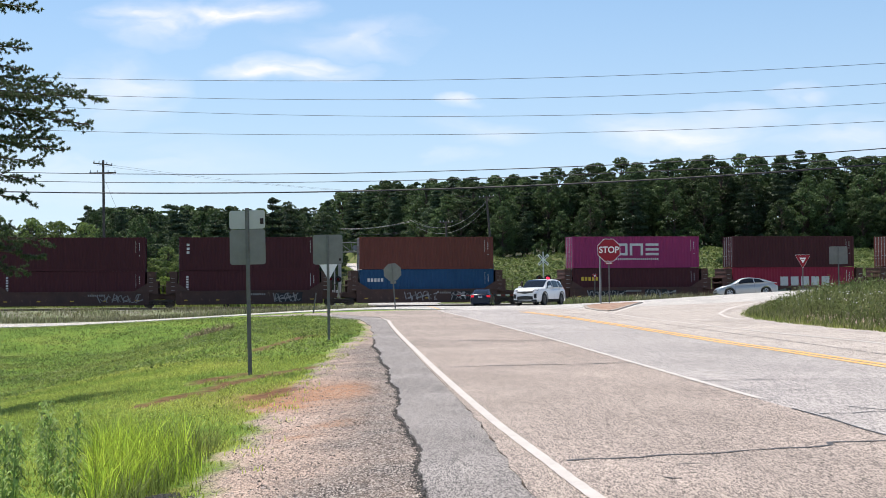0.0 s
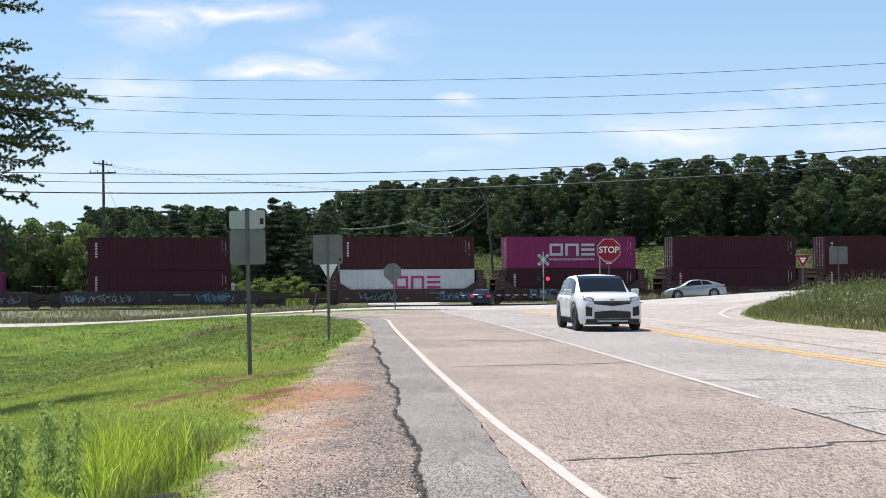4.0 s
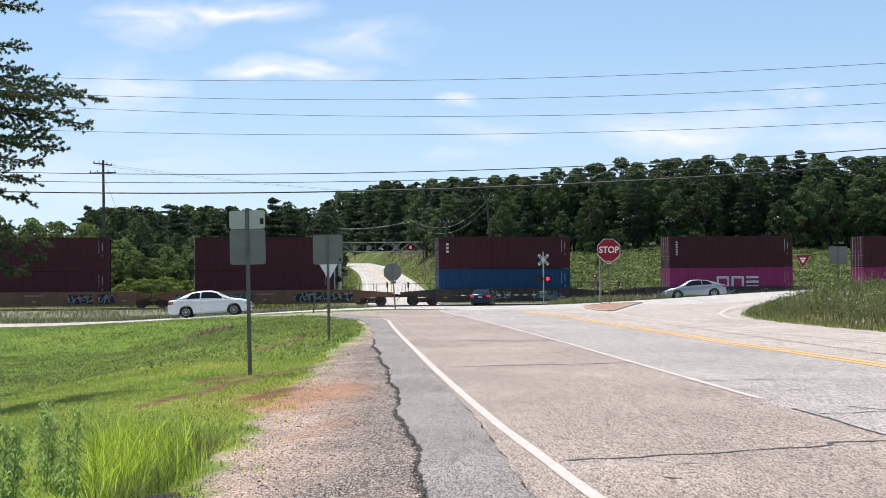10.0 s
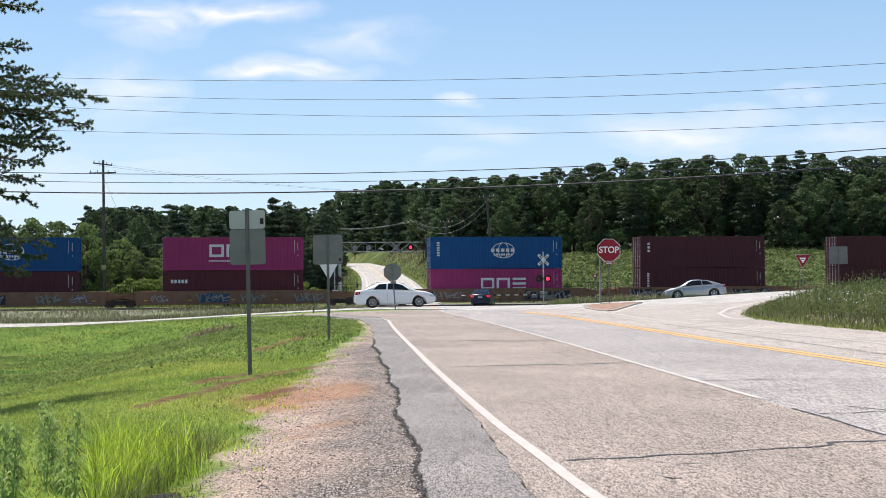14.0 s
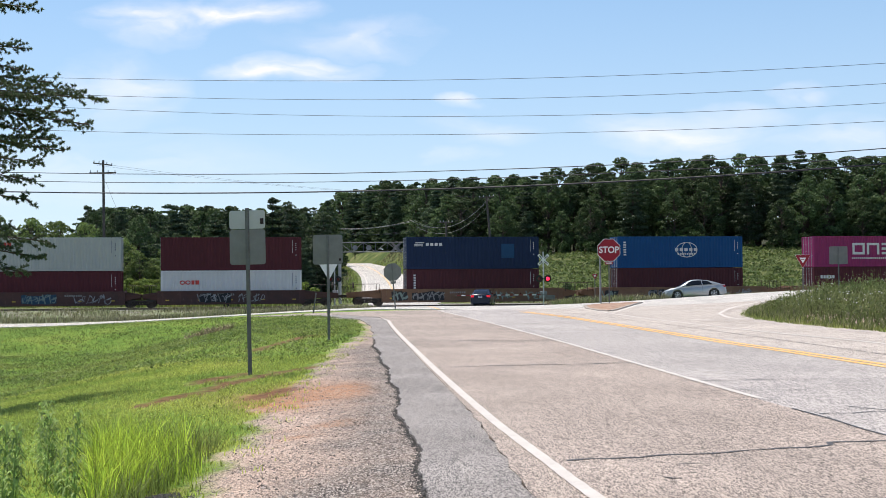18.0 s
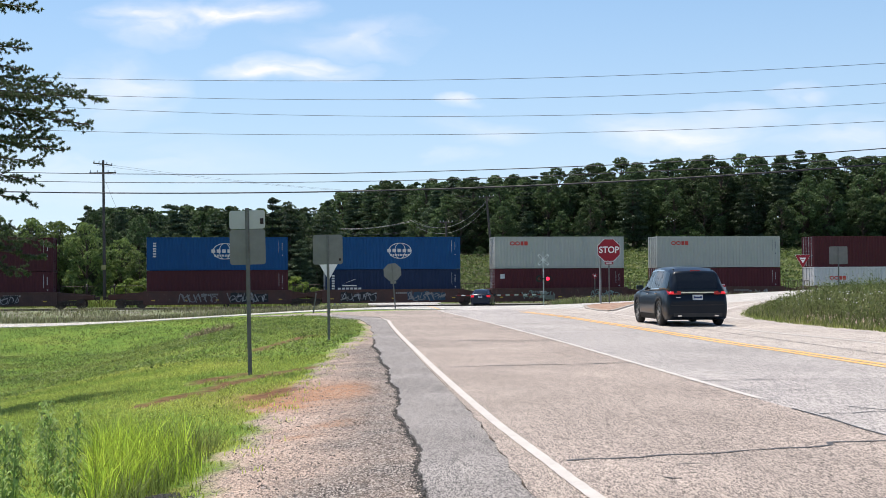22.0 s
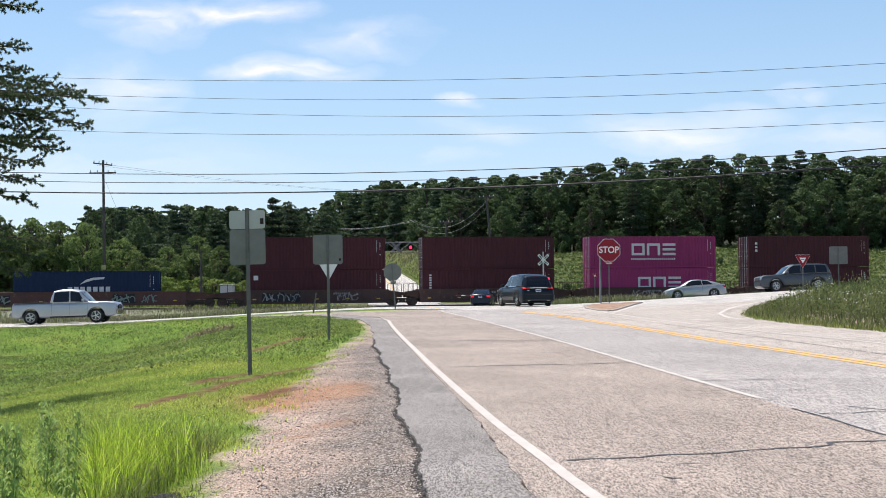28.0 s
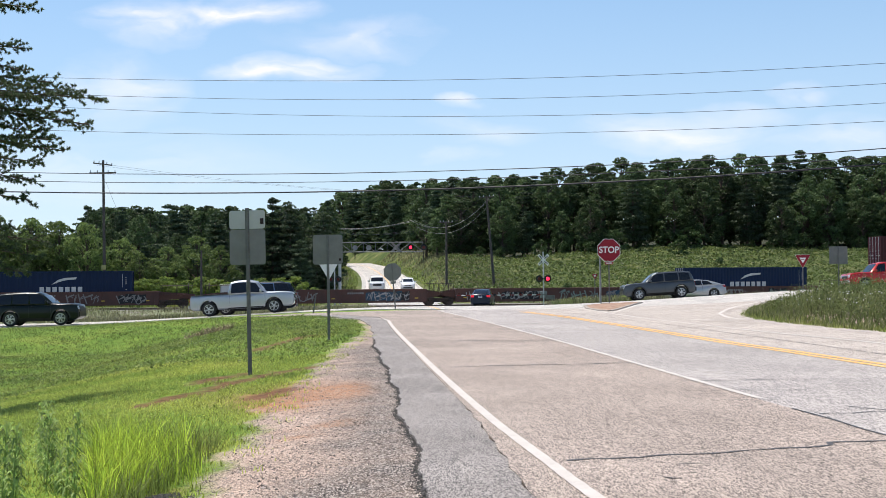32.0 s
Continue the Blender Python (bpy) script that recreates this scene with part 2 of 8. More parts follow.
def land(x, y):
    """Height of the ground."""
    x, y = np.asarray(x, float), np.asarray(y, float)
    d = track_dist(x, y)
    z = -0.72 * step(66, 112, y)
    z = z - 0.80 * step(-1, -24, x) * step(46, 62, y) * (1 - step(-18, -4, d))
    z = z + 0.95 * step(4, 28, x) * step(46, 70, y) * (1 - step(-36, -1, d))
    # grass swale beside the main road
    off = edge_left(np.minimum(y, 44)) - x
    z = z - 1.35 * step(2.6, 11.5, off) * (1 - step(50, 62, y)) - 0.10 * step(0.3, 2.0, off) * (1 - step(44, 54, y))
    z = z + 0.05 * wobble(x, y, 2.6) * step(2.5, 5, off) * (1 - step(58, 62, y))
    # rough bank on the far side of the main road
    bank = step(0.0, 2.6, x - bank_edge(y)) * (1 - step(63, 70, y)) * step(20, 30, y)
    z = z + 0.24 * bank + 0.08 * wobble(x, y, 2.0, 4) * bank
    # bed of the railway
    z = z - 0.10 * step(-16, -6, d) * (1 - step(9, 14, d))
    # the hill beyond, with the road cut into it
    road = far_road_x(np.clip(y, 118, 470))
    rise = step(4, 102, d) * np.interp(x, [-8, 0, 10, 34, 70], [8.0, 7.4, 6.3, 8.5, 8.6]) + step(80, 320, d) * np.interp(x, [-30, 4, 16], [4.5, 5.5, 10.0])
    z = z + rise * (0.16 + 0.84 * step(-12, 2, x - road - 2)) * (0.95 + 0.05 * wobble(x, y, 17))
    cut = np.exp(-(np.maximum(np.abs(x - road) - 4.6, 0) / 3.4) ** 2) * step(6, 22, d)
    road_z = np.interp(y, [110, 118, 135, 150, 180, 205, 230, 255, 285, 310, 400, 470], [-0.75, -0.75, -0.30, 0.40, 1.40, 2.2, 3.3, 4.5, 5.7, 6.0, 6.0, 6.0])
    return z * (1 - cut) + cut * road_z - 0.04


RUTS = [[(-3.85, 16.1), (-3.65, 17.0), (-3.39, 17.9), (-3.31, 19.15), (-3.10, 20.1), (-2.92, 21.1), (-2.43, 22.1)], [(-3.84, 19.5), (-3.59, 20.4), (-3.37, 21.0)],
        [(-4.30, 28.5), (-4.14, 31.9), (-3.96, 36.1), (-3.39, 36.7)], [(-2.55, 16.8), (-2.35, 17.3), (-2.18, 17.8)]]


def rut_distance(x, y):
    """Metres across from the worn red ruts in the lawn (lengthwise counts a third)."""
    best = np.full(np.shape(x), 9.0)
    for path in RUTS:
        for (ax, ay), (bx, by) in zip(path, path[1:]):
            dx, dy = bx - ax, (by - ay) / 3
            t = np.clip(((x - ax) * dx + (y - ay) / 3 * dy) / (dx * dx + dy * dy), 0, 1)
            best = np.minimum(best, np.hypot(x - ax - dx * t, (y - ay) / 3 - dy * t))
    return best


def land_z(x, y):
    return float(land(x, y))


def grid_lines(stops):
    out = []
    for a, b, n in stops:
        out += list(np.linspace(a, b, n, endpoint=False))
    return np.array(out + [stops[-1][1]])


def ground_sheet():
    gx = grid_lines([(-2600, -400, 10), (-400, -120, 28), (-120, -40, 28), (-40, -8, 50), (-8, 1, 60), (1, 40, 56), (40, 120, 28), (120, 400, 28), (400, 2600, 10)])
    gy = grid_lines([(-400, -20, 10), (-20, 5, 12), (5, 18, 86), (18, 44, 90), (44, 125, 96), (125, 330, 80), (330, 480, 40), (480, 3000, 18)])
    X, Y = np.meshgrid(gx, gy)
    Z = land(X, Y)
    verts = np.stack([X, Y, Z], -1).reshape(-1, 3)
    nx, ny = len(gx), len(gy)
    i, j = np.meshgrid(np.arange(nx - 1), np.arange(ny - 1))
    a = (j * nx + i).ravel()
    faces = np.stack([a, a + 1, a + nx + 1, a + nx], -1)
    ob = arrays("ground", verts, faces, GROUND, smooth=True)
    # where stones, bare red earth and ballast lie
    x, y = verts[:, 0], verts[:, 1]
    off = edge_left(y) - x
    wide = np.interp(y, [0, 8, 11, 15.6, 20.7, 27, 31, 36], [1.9, 1.75, 1.6, 1.6, 1.28, 0.9, 0.55, 0.15]) + 0.22 * wobble(x, y, 0.5, 1) + 0.12 * wobble(x, y, 0.16, 3)
    stones = step(0.16, -0.16, off - wide) * (y < 60) * (y > -30)
    clay = np.exp(-((y - 16.9 - 0.8 * wobble(x, y, 0.7, 2)) / 1.5) ** 2) * step(0.15, 0.6, off) * step(3.0, 1.6, off)
    clay = np.clip(clay * 0.8 + 0.55 * step(0.25, 0.75, wobble(x, y, 1.1, 11) + 0.5 * wobble(x, y, 0.3, 5)) * step(0.3, 0.8, off) * step(2.4, 1.5, off) * (y > 8) * (y < 16), 0, 1)
    rut = step(0.26, 0.06, rut_distance(x, y) + 0.09 * wobble(x, y, 0.4, 7) + 0.09 * wobble(x, y, 0.15, 3)) * 0.9
    d = track_dist(x, y)
    verge = step(70, 74, y - 0.09 * np.clip(x, -60, 0)) * step(2.0, -1.0, d) * step(-2.0, -6.0, x + 0.35 * (y - 84)) * (x > -120) + step(9.0, 11.0, x) * step(84, 88, y - 0.75 * np.clip(x - 10, 0, 40)) * step(2.0, -1.0, d)
    bed = step(-5.5, -4.0, d + 0.4 * wobble(x, y, 1.5)) * step(11.0, 8.5, d + 0.4 * wobble(x, y, 1.5))
    bed = np.maximum(bed, np.clip(verge, 0, 1) * (0.68 + 0.32 * wobble(x, y, 1.4, 5)))
    crumbs = step(1.0, 0.25, off + 0.35 * wobble(x, y, 0.8, 4) - 0.25 * step(14, 9, y)) * step(34, 26, y) * stones * (0.75 + 0.25 * wobble(x, y, 0.3, 6))
    # leaf litter under the woods
    road = far_road_x(np.clip(y, 118, 470))
    litter = step(9, 12, x - road) * step(198, 205, y - 0.10 * x + 3 * wobble(x, y, 9)) + step(-8, -12, x - road) * step(16, 24, d)
    litter = np.clip(litter, 0, 1) * (y < 900)
    for nm, vals in (("stones", stones), ("clay", clay), ("ballast", bed), ("litter", litter), ("crumbs", crumbs), ("rut", rut), ("hillside", step(4, 12, d))):
        at = ob.data.attributes.new(nm, "FLOAT", "POINT")
        at.data.foreach_set("value", vals.astype(np.float32))
    return tagged(ob, "mown green grass ground with gravel shoulder and bare red clay", "ground", kind="structure")


def ground_material():
    m = bpy.data.materials.new("ground")
    m.use_nodes = True
    nt = m.node_tree
    p = nt.nodes["Principled BSDF"]
    p.inputs["Roughness"].default_value, p.inputs["Specular IOR Level"].default_value = 0.95, 0.15
    N, L = nt.nodes.new, nt.links.new
    co = N("ShaderNodeTexCoord")

    long = N("ShaderNodeMapping")
    long.inputs["Scale"].default_value = (1.0, 0.25, 1.0)
    L(co.outputs["Object"], long.inputs["Vector"])

    def ramp_noise(scale, stops, detail=8, rough=0.65, kind="noise"):
        n = N("ShaderNodeTexNoise") if kind == "noise" else N("ShaderNodeTexVoronoi")
        n.inputs["Scale"].default_value = scale
        if kind == "noise":
            n.inputs["Detail"].default_value, n.inputs["Roughness"].default_value = detail, rough
        L(co.outputs["Object"] if kind == "noise" else long.outputs[0], n.inputs["Vector"])
        r = N("ShaderNodeValToRGB")
        while len(r.color_ramp.elements) < len(stops):
            r.color_ramp.elements.new(0.5)
        for e, (pos, c) in zip(r.color_ramp.elements, stops):
            e.position, e.color = pos, (*c, 1)
        if kind == "noise":
            L(n.outputs[0], r.inputs[0])
        else:
            red = N("ShaderNodeSeparateColor")
            L(n.outputs["Color"], red.inputs[0]), L(red.outputs[0], r.inputs[0])
        return r.outputs[0]

    def mix(f, a, b, kind="MIX"):
        x = N("ShaderNodeMix")
        x.data_type, x.blend_type = "RGBA", kind
        for sock, v in ((x.inputs[0], f), (x.inputs[6], a), (x.inputs[7], b)):
            if isinstance(v, float):
                sock.default_value = v
            else:
                L(v, sock)
        return x.outputs[2]

    def attr(name):
        a = N("ShaderNodeAttribute")
        a.attribute_name = name
        return a.outputs["Fac"]
    grass = mix(0.5, ramp_noise(0.35, [(0.34, (0.055, 0.110, 0.022)), (0.5, (0.145, 0.225, 0.034)), (0.66, (0.290, 0.300, 0.075))]),
                ramp_noise(5.0, [(0.3, (0.045, 0.095, 0.012)), (0.55, (0.160, 0.265, 0.034)), (0.8, (0.280, 0.285, 0.090))]))
    stones = mix(0.62, ramp_noise(0.9, [(0.36, (0.16, 0.130, 0.118)), (0.58, (0.60, 0.445, 0.36))]), ramp_noise(125, [(0.0, (0.020, 0.016, 0.015)), (0.30, (0.11, 0.085, 0.072)), (0.45, (0.34, 0.265, 0.22)), (1.0, (0.60, 0.48, 0.405))], kind="cells"))
    clay = ramp_noise(9.0, [(0.3, (0.24, 0.115, 0.060)), (0.7, (0.46, 0.25, 0.145))])
    ballast = ramp_noise(14, [(0.0, (0.07, 0.065, 0.06)), (0.6, (0.23, 0.21, 0.19)), (1.0, (0.40, 0.37, 0.33))], kind="cells")
    grass = mix(attr("hillside"), grass, ramp_noise(0.25, [(0.35, (0.050, 0.080, 0.022)), (0.52, (0.095, 0.120, 0.036)), (0.68, (0.190, 0.180, 0.085))]))
    col = mix(attr("stones"), grass, stones)
    col = mix(attr("crumbs"), col, ramp_noise(105, [(0.0, (0.02, 0.02, 0.02)), (0.45, (0.07, 0.062, 0.058)), (0.65, (0.26, 0.23, 0.21)), (1.0, (0.50, 0.45, 0.41))], kind="cells"))
    col = mix(attr("clay"), col, clay)
    col = mix(attr("rut"), col, ramp_noise(7.0, [(0.35, (0.045, 0.020, 0.012)), (0.62, (0.200, 0.090, 0.052))]))
    col = mix(attr("ballast"), col, ballast)
    col = mix(attr("litter"), col, ramp_noise(1.5, [(0.3, (0.022, 0.024, 0.012)), (0.7, (0.050, 0.052, 0.024))]))
    L(col, p.inputs["Base Color"])
    n2 = N("ShaderNodeTexNoise")
    n2.inputs["Scale"].default_value, n2.inputs["Detail"].default_value = 24, 8
    L(co.outputs["Object"], n2.inputs["Vector"])
    b = N("ShaderNodeBump")
    b.inputs["Strength"].default_value, b.inputs["Distance"].default_value = 0.8, 0.05
    L(n2.outputs[0], b.inputs["Height"]), L(b.outputs[0], p.inputs["Normal"])
    return m


def paving_material(name, dark, light, scale_patch=0.25, chips=70.0):
    """Worn chip-seal asphalt: pale stones in a grey binder, with patches and wheel wear."""
    m = bpy.data.materials.new(name)
    m.use_nodes = True
    nt = m.node_tree
    p = nt.nodes["Principled BSDF"]
    p.inputs["Roughness"].default_value, p.inputs["Specular IOR Level"].default_value = 0.85, 0.25
    N, L = nt.nodes.new, nt.links.new
    co = N("ShaderNodeTexCoord")
    a, v = N("ShaderNodeTexNoise"), N("ShaderNodeTexVoronoi")
    a.inputs["Scale"].default_value, a.inputs["Detail"].default_value, a.inputs["Roughness"].default_value = scale_patch, 9, 0.6
    v.inputs["Scale"].default_value = chips
    roll = N("ShaderNodeMapping")
    roll.inputs["Scale"].default_value = (1.0, 0.17, 1.0)        # stones bedded lengthwise by the roller
    L(co.outputs["Object"], roll.inputs["Vector"])
    L(co.outputs["Object"], a.inputs["Vector"]), L(roll.outputs[0], v.inputs["Vector"])
    v2, grit = N("ShaderNodeTexVoronoi"), N("ShaderNodeTexNoise")
    v2.inputs["Scale"].default_value = chips * 0.70
    grit.inputs["Scale"].default_value, grit.inputs["Detail"].default_value, grit.inputs["Roughness"].default_value = 7, 8, 0.8
    L(roll.outputs[0], v2.inputs["Vector"]), L(roll.outputs[0], grit.inputs["Vector"])
    one, two = N("ShaderNodeSeparateColor"), N("ShaderNodeSeparateColor")
    L(v.outputs["Color"], one.inputs[0]), L(v2.outputs["Color"], two.inputs[0])
    r = N("ShaderNodeValToRGB")
    r.color_ramp.elements[0].position, r.color_ramp.elements[1].position = 0.35, 0.68
    r.color_ramp.elements[0].color, r.color_ramp.elements[1].color = (*[(d * 0.35 + l * 0.65) for d, l in zip(dark, light)], 1), (*light, 1)
    L(a.outputs[0], r.inputs[0])
    rc = N("ShaderNodeValToRGB")
    rc.color_ramp.elements[0].position, rc.color_ramp.elements[1].position = 0.10, 0.52
    rc.color_ramp.elements[0].color, rc.color_ramp.elements[1].color = (*[d / max(l, 1e-3) for d, l in zip(dark, light)], 1), (1.2, 1.18, 1.15, 1)
    L(one.outputs[0], rc.inputs[0])
    mx = N("ShaderNodeMix")
    mx.data_type, mx.blend_type = "RGBA", "MULTIPLY"
    mx.inputs[0].default_value = 0.9
    L(r.outputs[0], mx.inputs[6]), L(rc.outputs[0], mx.inputs[7])
    col = mx.outputs[2]
    for node, sock, lo, hi, a0, a1 in ((two, 0, 0.52, 1.16, 0.06, 0.46), (grit, 0, 0.84, 1.13, 0.34, 0.66)):
        rr = N("ShaderNodeValToRGB")
        rr.color_ramp.elements[0].position, rr.color_ramp.elements[1].position = a0, a1
        rr.color_ramp.elements[0].color, rr.color_ramp.elements[1].color = (lo, lo, lo, 1), (hi, hi * 0.99, hi * 0.97, 1)
        L(node.outputs[sock], rr.inputs[0])
        m3 = N("ShaderNodeMix")
        m3.data_type, m3.blend_type = "RGBA", "MULTIPLY"
        m3.inputs[0].default_value = 1.0
        L(col, m3.inputs[6]), L(rr.outputs[0], m3.inputs[7])
        col = m3.outputs[2]
    L(col, p.inputs["Base Color"])
    b = N("ShaderNodeBump")
    b.inputs["Strength"].default_value, b.inputs["Distance"].default_value = 0.32, 0.012
    L(v.outputs["Distance"], b.inputs["Height"]), L(b.outputs[0], p.inputs["Normal"])
    return m


GROUND = ground_material()
PAVE = paving_material("old chip-seal asphalt", (0.080, 0.069, 0.063), (0.398, 0.340, 0.312), 0.3, 170)
PAVE_COOL = paving_material("grey chip-seal asphalt", (0.15, 0.143, 0.144), (0.407, 0.383, 0.383), 0.3, 150)
PAVE_DARK = paving_material("dark grey shoulder asphalt", (0.050, 0.047, 0.047), (0.315, 0.295, 0.295), 0.5, 180)
PAVE_GREY = paving_material("grey asphalt", (0.18, 0.176, 0.176), (0.508, 0.496, 0.489), 0.4, 110)
PAVE_WARM = paving_material("bleached chip-seal asphalt", (0.18, 0.163, 0.154), (0.468, 0.425, 0.400), 0.35, 120)
WHITE_LINE = mat("white road paint", (0.55, 0.505, 0.465), 0.6, other=(0.46, 0.42, 0.385), scale=2.0, dirt=(0.36, 0.33, 0.30), dirt_scale=14, dirt_at=0.62)
YELLOW_LINE = mat("yellow road paint", (0.80, 0.42, 0.09), 0.6, other=(0.70, 0.42, 0.16), scale=2.0, dirt=(0.40, 0.33, 0.22), dirt_scale=7, dirt_at=0.62)
TAR = mat("tar seal", (0.035, 0.033, 0.032), 0.55, other=(0.07, 0.065, 0.06), scale=4)

ground = ground_sheet()
LIFT = 0.035


def ribbon(name, ys, left, right, material, lift=LIFT, cols=8, skirt=0.25, across=False, label="", kind="structure", category="road"):
    """A strip of paving that follows the ground between two edges, with turned-down sides."""
    bm = bmesh.new()
    rows = []
    for y in ys:
        l, r = left(y), right(y)
        row = []
        for k in range(cols + 1):
            u = l + (r - l) * k / cols
            px, py = (y, u) if across else (u, y)
            row.append((px, py, land_z(px, py) + lift))
        row = [(row[0][0], row[0][1], row[0][2] - skirt)] + row + [(row[-1][0], row[-1][1], row[-1][2] - skirt)]
        rows.append([bm.verts.new(q) for q in row])
    for a, b in zip(rows, rows[1:]):
        for k in range(len(a) - 1):
            bm.faces.new((a[k], a[k + 1], b[k + 1], b[k])) if not across else bm.faces.new((a[k], b[k], b[k + 1], a[k + 1]))
    ob = part(name, bm, material)
    return tagged(ob, label, category, kind=kind)


def stripe(points, wide, material, name="road_line", lift=LIFT + 0.006, label="worn white painted road line", dense=0.5, rag=0.0):
    """A painted line along points on the ground."""
    pts = [Vector((p[0], p[1], 0)) for p in points]
    fine = []
    for a, b in zip(pts, pts[1:]):
        n = max(1, int((b - a).length / dense))
        fine += [a.lerp(b, k / n) for k in range(n)]
    fine.append(pts[-1])
    bm = bmesh.new()
    prev = None
    for i, p in enumerate(fine):
        d = (fine[min(i + 1, len(fine) - 1)] - fine[max(i - 1, 0)]).normalized()
        s = Vector((-d.y, d.x, 0)) * wide / 2
        w1, w2 = 1 + rag * random.uniform(-1, 1), 1 + rag * random.uniform(-1, 1)
        a, b = p + s * w1, p - s * w2
        cur = [bm.verts.new((q.x, q.y, land_z(q.x, q.y) + lift)) for q in (a, b)]
        if prev:
            bm.faces.new((prev[0], prev[1], cur[1], cur[0]))
        prev = cur
    return tagged(part(name, bm, material), label, "road marking", kind="structure")


def interp(xs, ys):
    return lambda t: float(np.interp(t, xs, ys))


def shoulder_rag(y):
    """Ragged offset of the torn asphalt edge."""
    y = np.asarray(y, float)
    return 0.030 * np.sin(y * 1.3) + 0.016 * np.sin(y * 3.1) + 0.010 * np.sin(y * 8.3 + 1) + 0.007 * np.sin(y * 19 + 2) + 0.006 * np.sin(y * 41)


# main road, its paved shoulder on the near left side
ys_main = list(np.arange(-25, 62.01, 0.5))
edge_line_x = interp([0, 8.08, 8.82, 10.3, 12.3, 15.4, 20.5, 25.7, 30.8, 37.5, 43.9, 46.5, 50, 56, 62], [1.85, 0.985, 0.90, 0.745, 0.525, 0.25, -0.175, -0.571, -0.97, -1.47, -1.90, -2.05, -2.5, -4.6, -10])
lane_x = interp([-25, 8, 11.3, 13.6, 15.7, 20.2, 28.2, 31.8, 40.4, 49, 62], [4.6, 4.1, 3.95, 3.77, 3.62, 3.30, 2.75, 2.46, 1.72, 0.92, -0.4])


def pave_edge(y):
    """Where the newer shoulder meets the lane, a little outside the white line."""
    return edge_line_x(y) - float(np.interp(y, [7, 9, 10.7, 12.4, 15, 20, 30], [0.42, 0.35, 0.25, 0.15, 0.11, 0.085, 0.075])) + 0.02 * math.sin(y * 7.1) * (y < 14)


ribbon("road", ys_main, pave_edge, lane_x, PAVE, cols=6, label="sun-bleached warm grey chip-seal road lane with tar cracks")
centre_x = interp([-25, -10, 5, 14, 20.14, 24.27, 27.4, 32.2, 38.9, 50, 57, 62], [9.0, 8.6, 8.3, 7.6, 7.1, 6.72, 6.36, 6.02, 5.53, 4.6, 3.6, 2.9])
ribbon("road", ys_main, lane_x, lambda y: centre_x(y) + 0.45, PAVE_COOL, cols=6, label="pale grey chip-seal main road with tar cracks")
ribbon("road", ys_main, lambda y: centre_x(y) + 0.45, lambda y: float(bank_edge(y)), PAVE_WARM, cols=6, label="bleached warm grey chip-seal far lane of the main road")
ribbon("road_shoulder", list(np.arange(-20, 6, 1.0)) + list(np.arange(6, 24, 0.06)) + list(np.arange(24, 58, 0.3)), lambda y: float(edge_left(y)) + float(shoulder_rag(y)), pave_edge, PAVE_DARK, lift=LIFT - 0.008, cols=4, label="grey asphalt road shoulder with a crumbled edge")
# cross road beside the railway, and the crossing
near_edge = interp([-90, -40, -24, -11, -4, 2, 8, 14, 17.4, 20, 28, 45, 90], [56, 62.5, 64.8, 66.6, 66.5, 61.5, 61.5, 61.5, 61.6, 67.2, 71.5, 76, 85])
far_edge = interp([-90, -40, -24, -11, -5, 0, 3, 9, 12, 20, 28, 45, 90], [63, 69.5, 71.8, 74.5, 84, 85, 85, 82, 84, 93, 96, 99, 108])
ribbon("cross_road", list(np.arange(-90, 90.1, 1.0)), near_edge, far_edge, PAVE_GREY, across=True, cols=16, lift=LIFT - 0.004, label="pale grey asphalt cross road beside the railway")
ribbon("crossing_road", list(np.arange(83, 124, 0.6)), lambda y: float(far_road_x(y)) - 3.4 - max(0, (112 - y) * 0.12), lambda y: float(far_road_x(y)) + 3.4 + max(0, (116 - y) * 0.22), PAVE_GREY, lift=LIFT + 0.002, cols=8, label="grey asphalt road over the railway crossing")
ribbon("far_road", list(np.arange(123.6, 400, 1.5)), lambda y: float(far_road_x(y)) - 3.8, lambda y: float(far_road_x(y)) + 3.8, PAVE_GREY, cols=6, label="grey asphalt road climbing the hill beyond the railway")
stripe([(edge_line_x(y), y) for y in np.arange(-5, 46, 0.5)] + [(-2.3, 47.6), (-2.9, 48.8), (-4.0, 49.6), (-5.4, 50.0)], 0.105, WHITE_LINE, rag=0.08, dense=0.12)
stripe([(3.97, 11.0), (3.90, 11.7), (3.87, 12.5), (3.77, 13.6)], 0.028, TAR, "tar_seam", label="black tar seam along the road", rag=0.5)
stripe([(3.72, 14.8), (3.64, 15.72), (3.32, 20.22), (2.76, 28.23), (2.47, 31.8), (1.73, 40.4), (0.93, 49.0), (-0.2, 60)], 0.095, WHITE_LINE, rag=0.16, dense=0.2)
yl = [(8.6, -10), (8.3, 5), (7.6, 14), (7.1, 20.14), (6.72, 24.27), (6.36, 27.4), (6.02, 32.2), (5.53, 38.9), (4.6, 50), (3.6, 57)]
for k in (-0.13, 0.13):
    stripe([(x + k, y) for x, y in yl], 0.15, YELLOW_LINE, rag=0.22, dense=0.2, label="worn yellow painted centre line")
stripe([(9.6, 0), (9.45, 27), (9.26, 28.8), (8.79, 31.7), (8.3, 35.6), (7.9, 40), (7.45, 45), (7.1, 51.8), (6.86, 59.5), (6.45, 66)], 0.15, WHITE_LINE)
for k in (-3.1, 3.1):
    stripe([(float(far_road_x(y)) + k, y) for y in np.arange(126, 340, 3.0)], 0.22, WHITE_LINE, dense=3)
stripe([(float(far_road_x(y)), y) for y in np.arange(126, 340, 3.0)], 0.16, YELLOW_LINE, dense=3, label="worn yellow painted centre line")


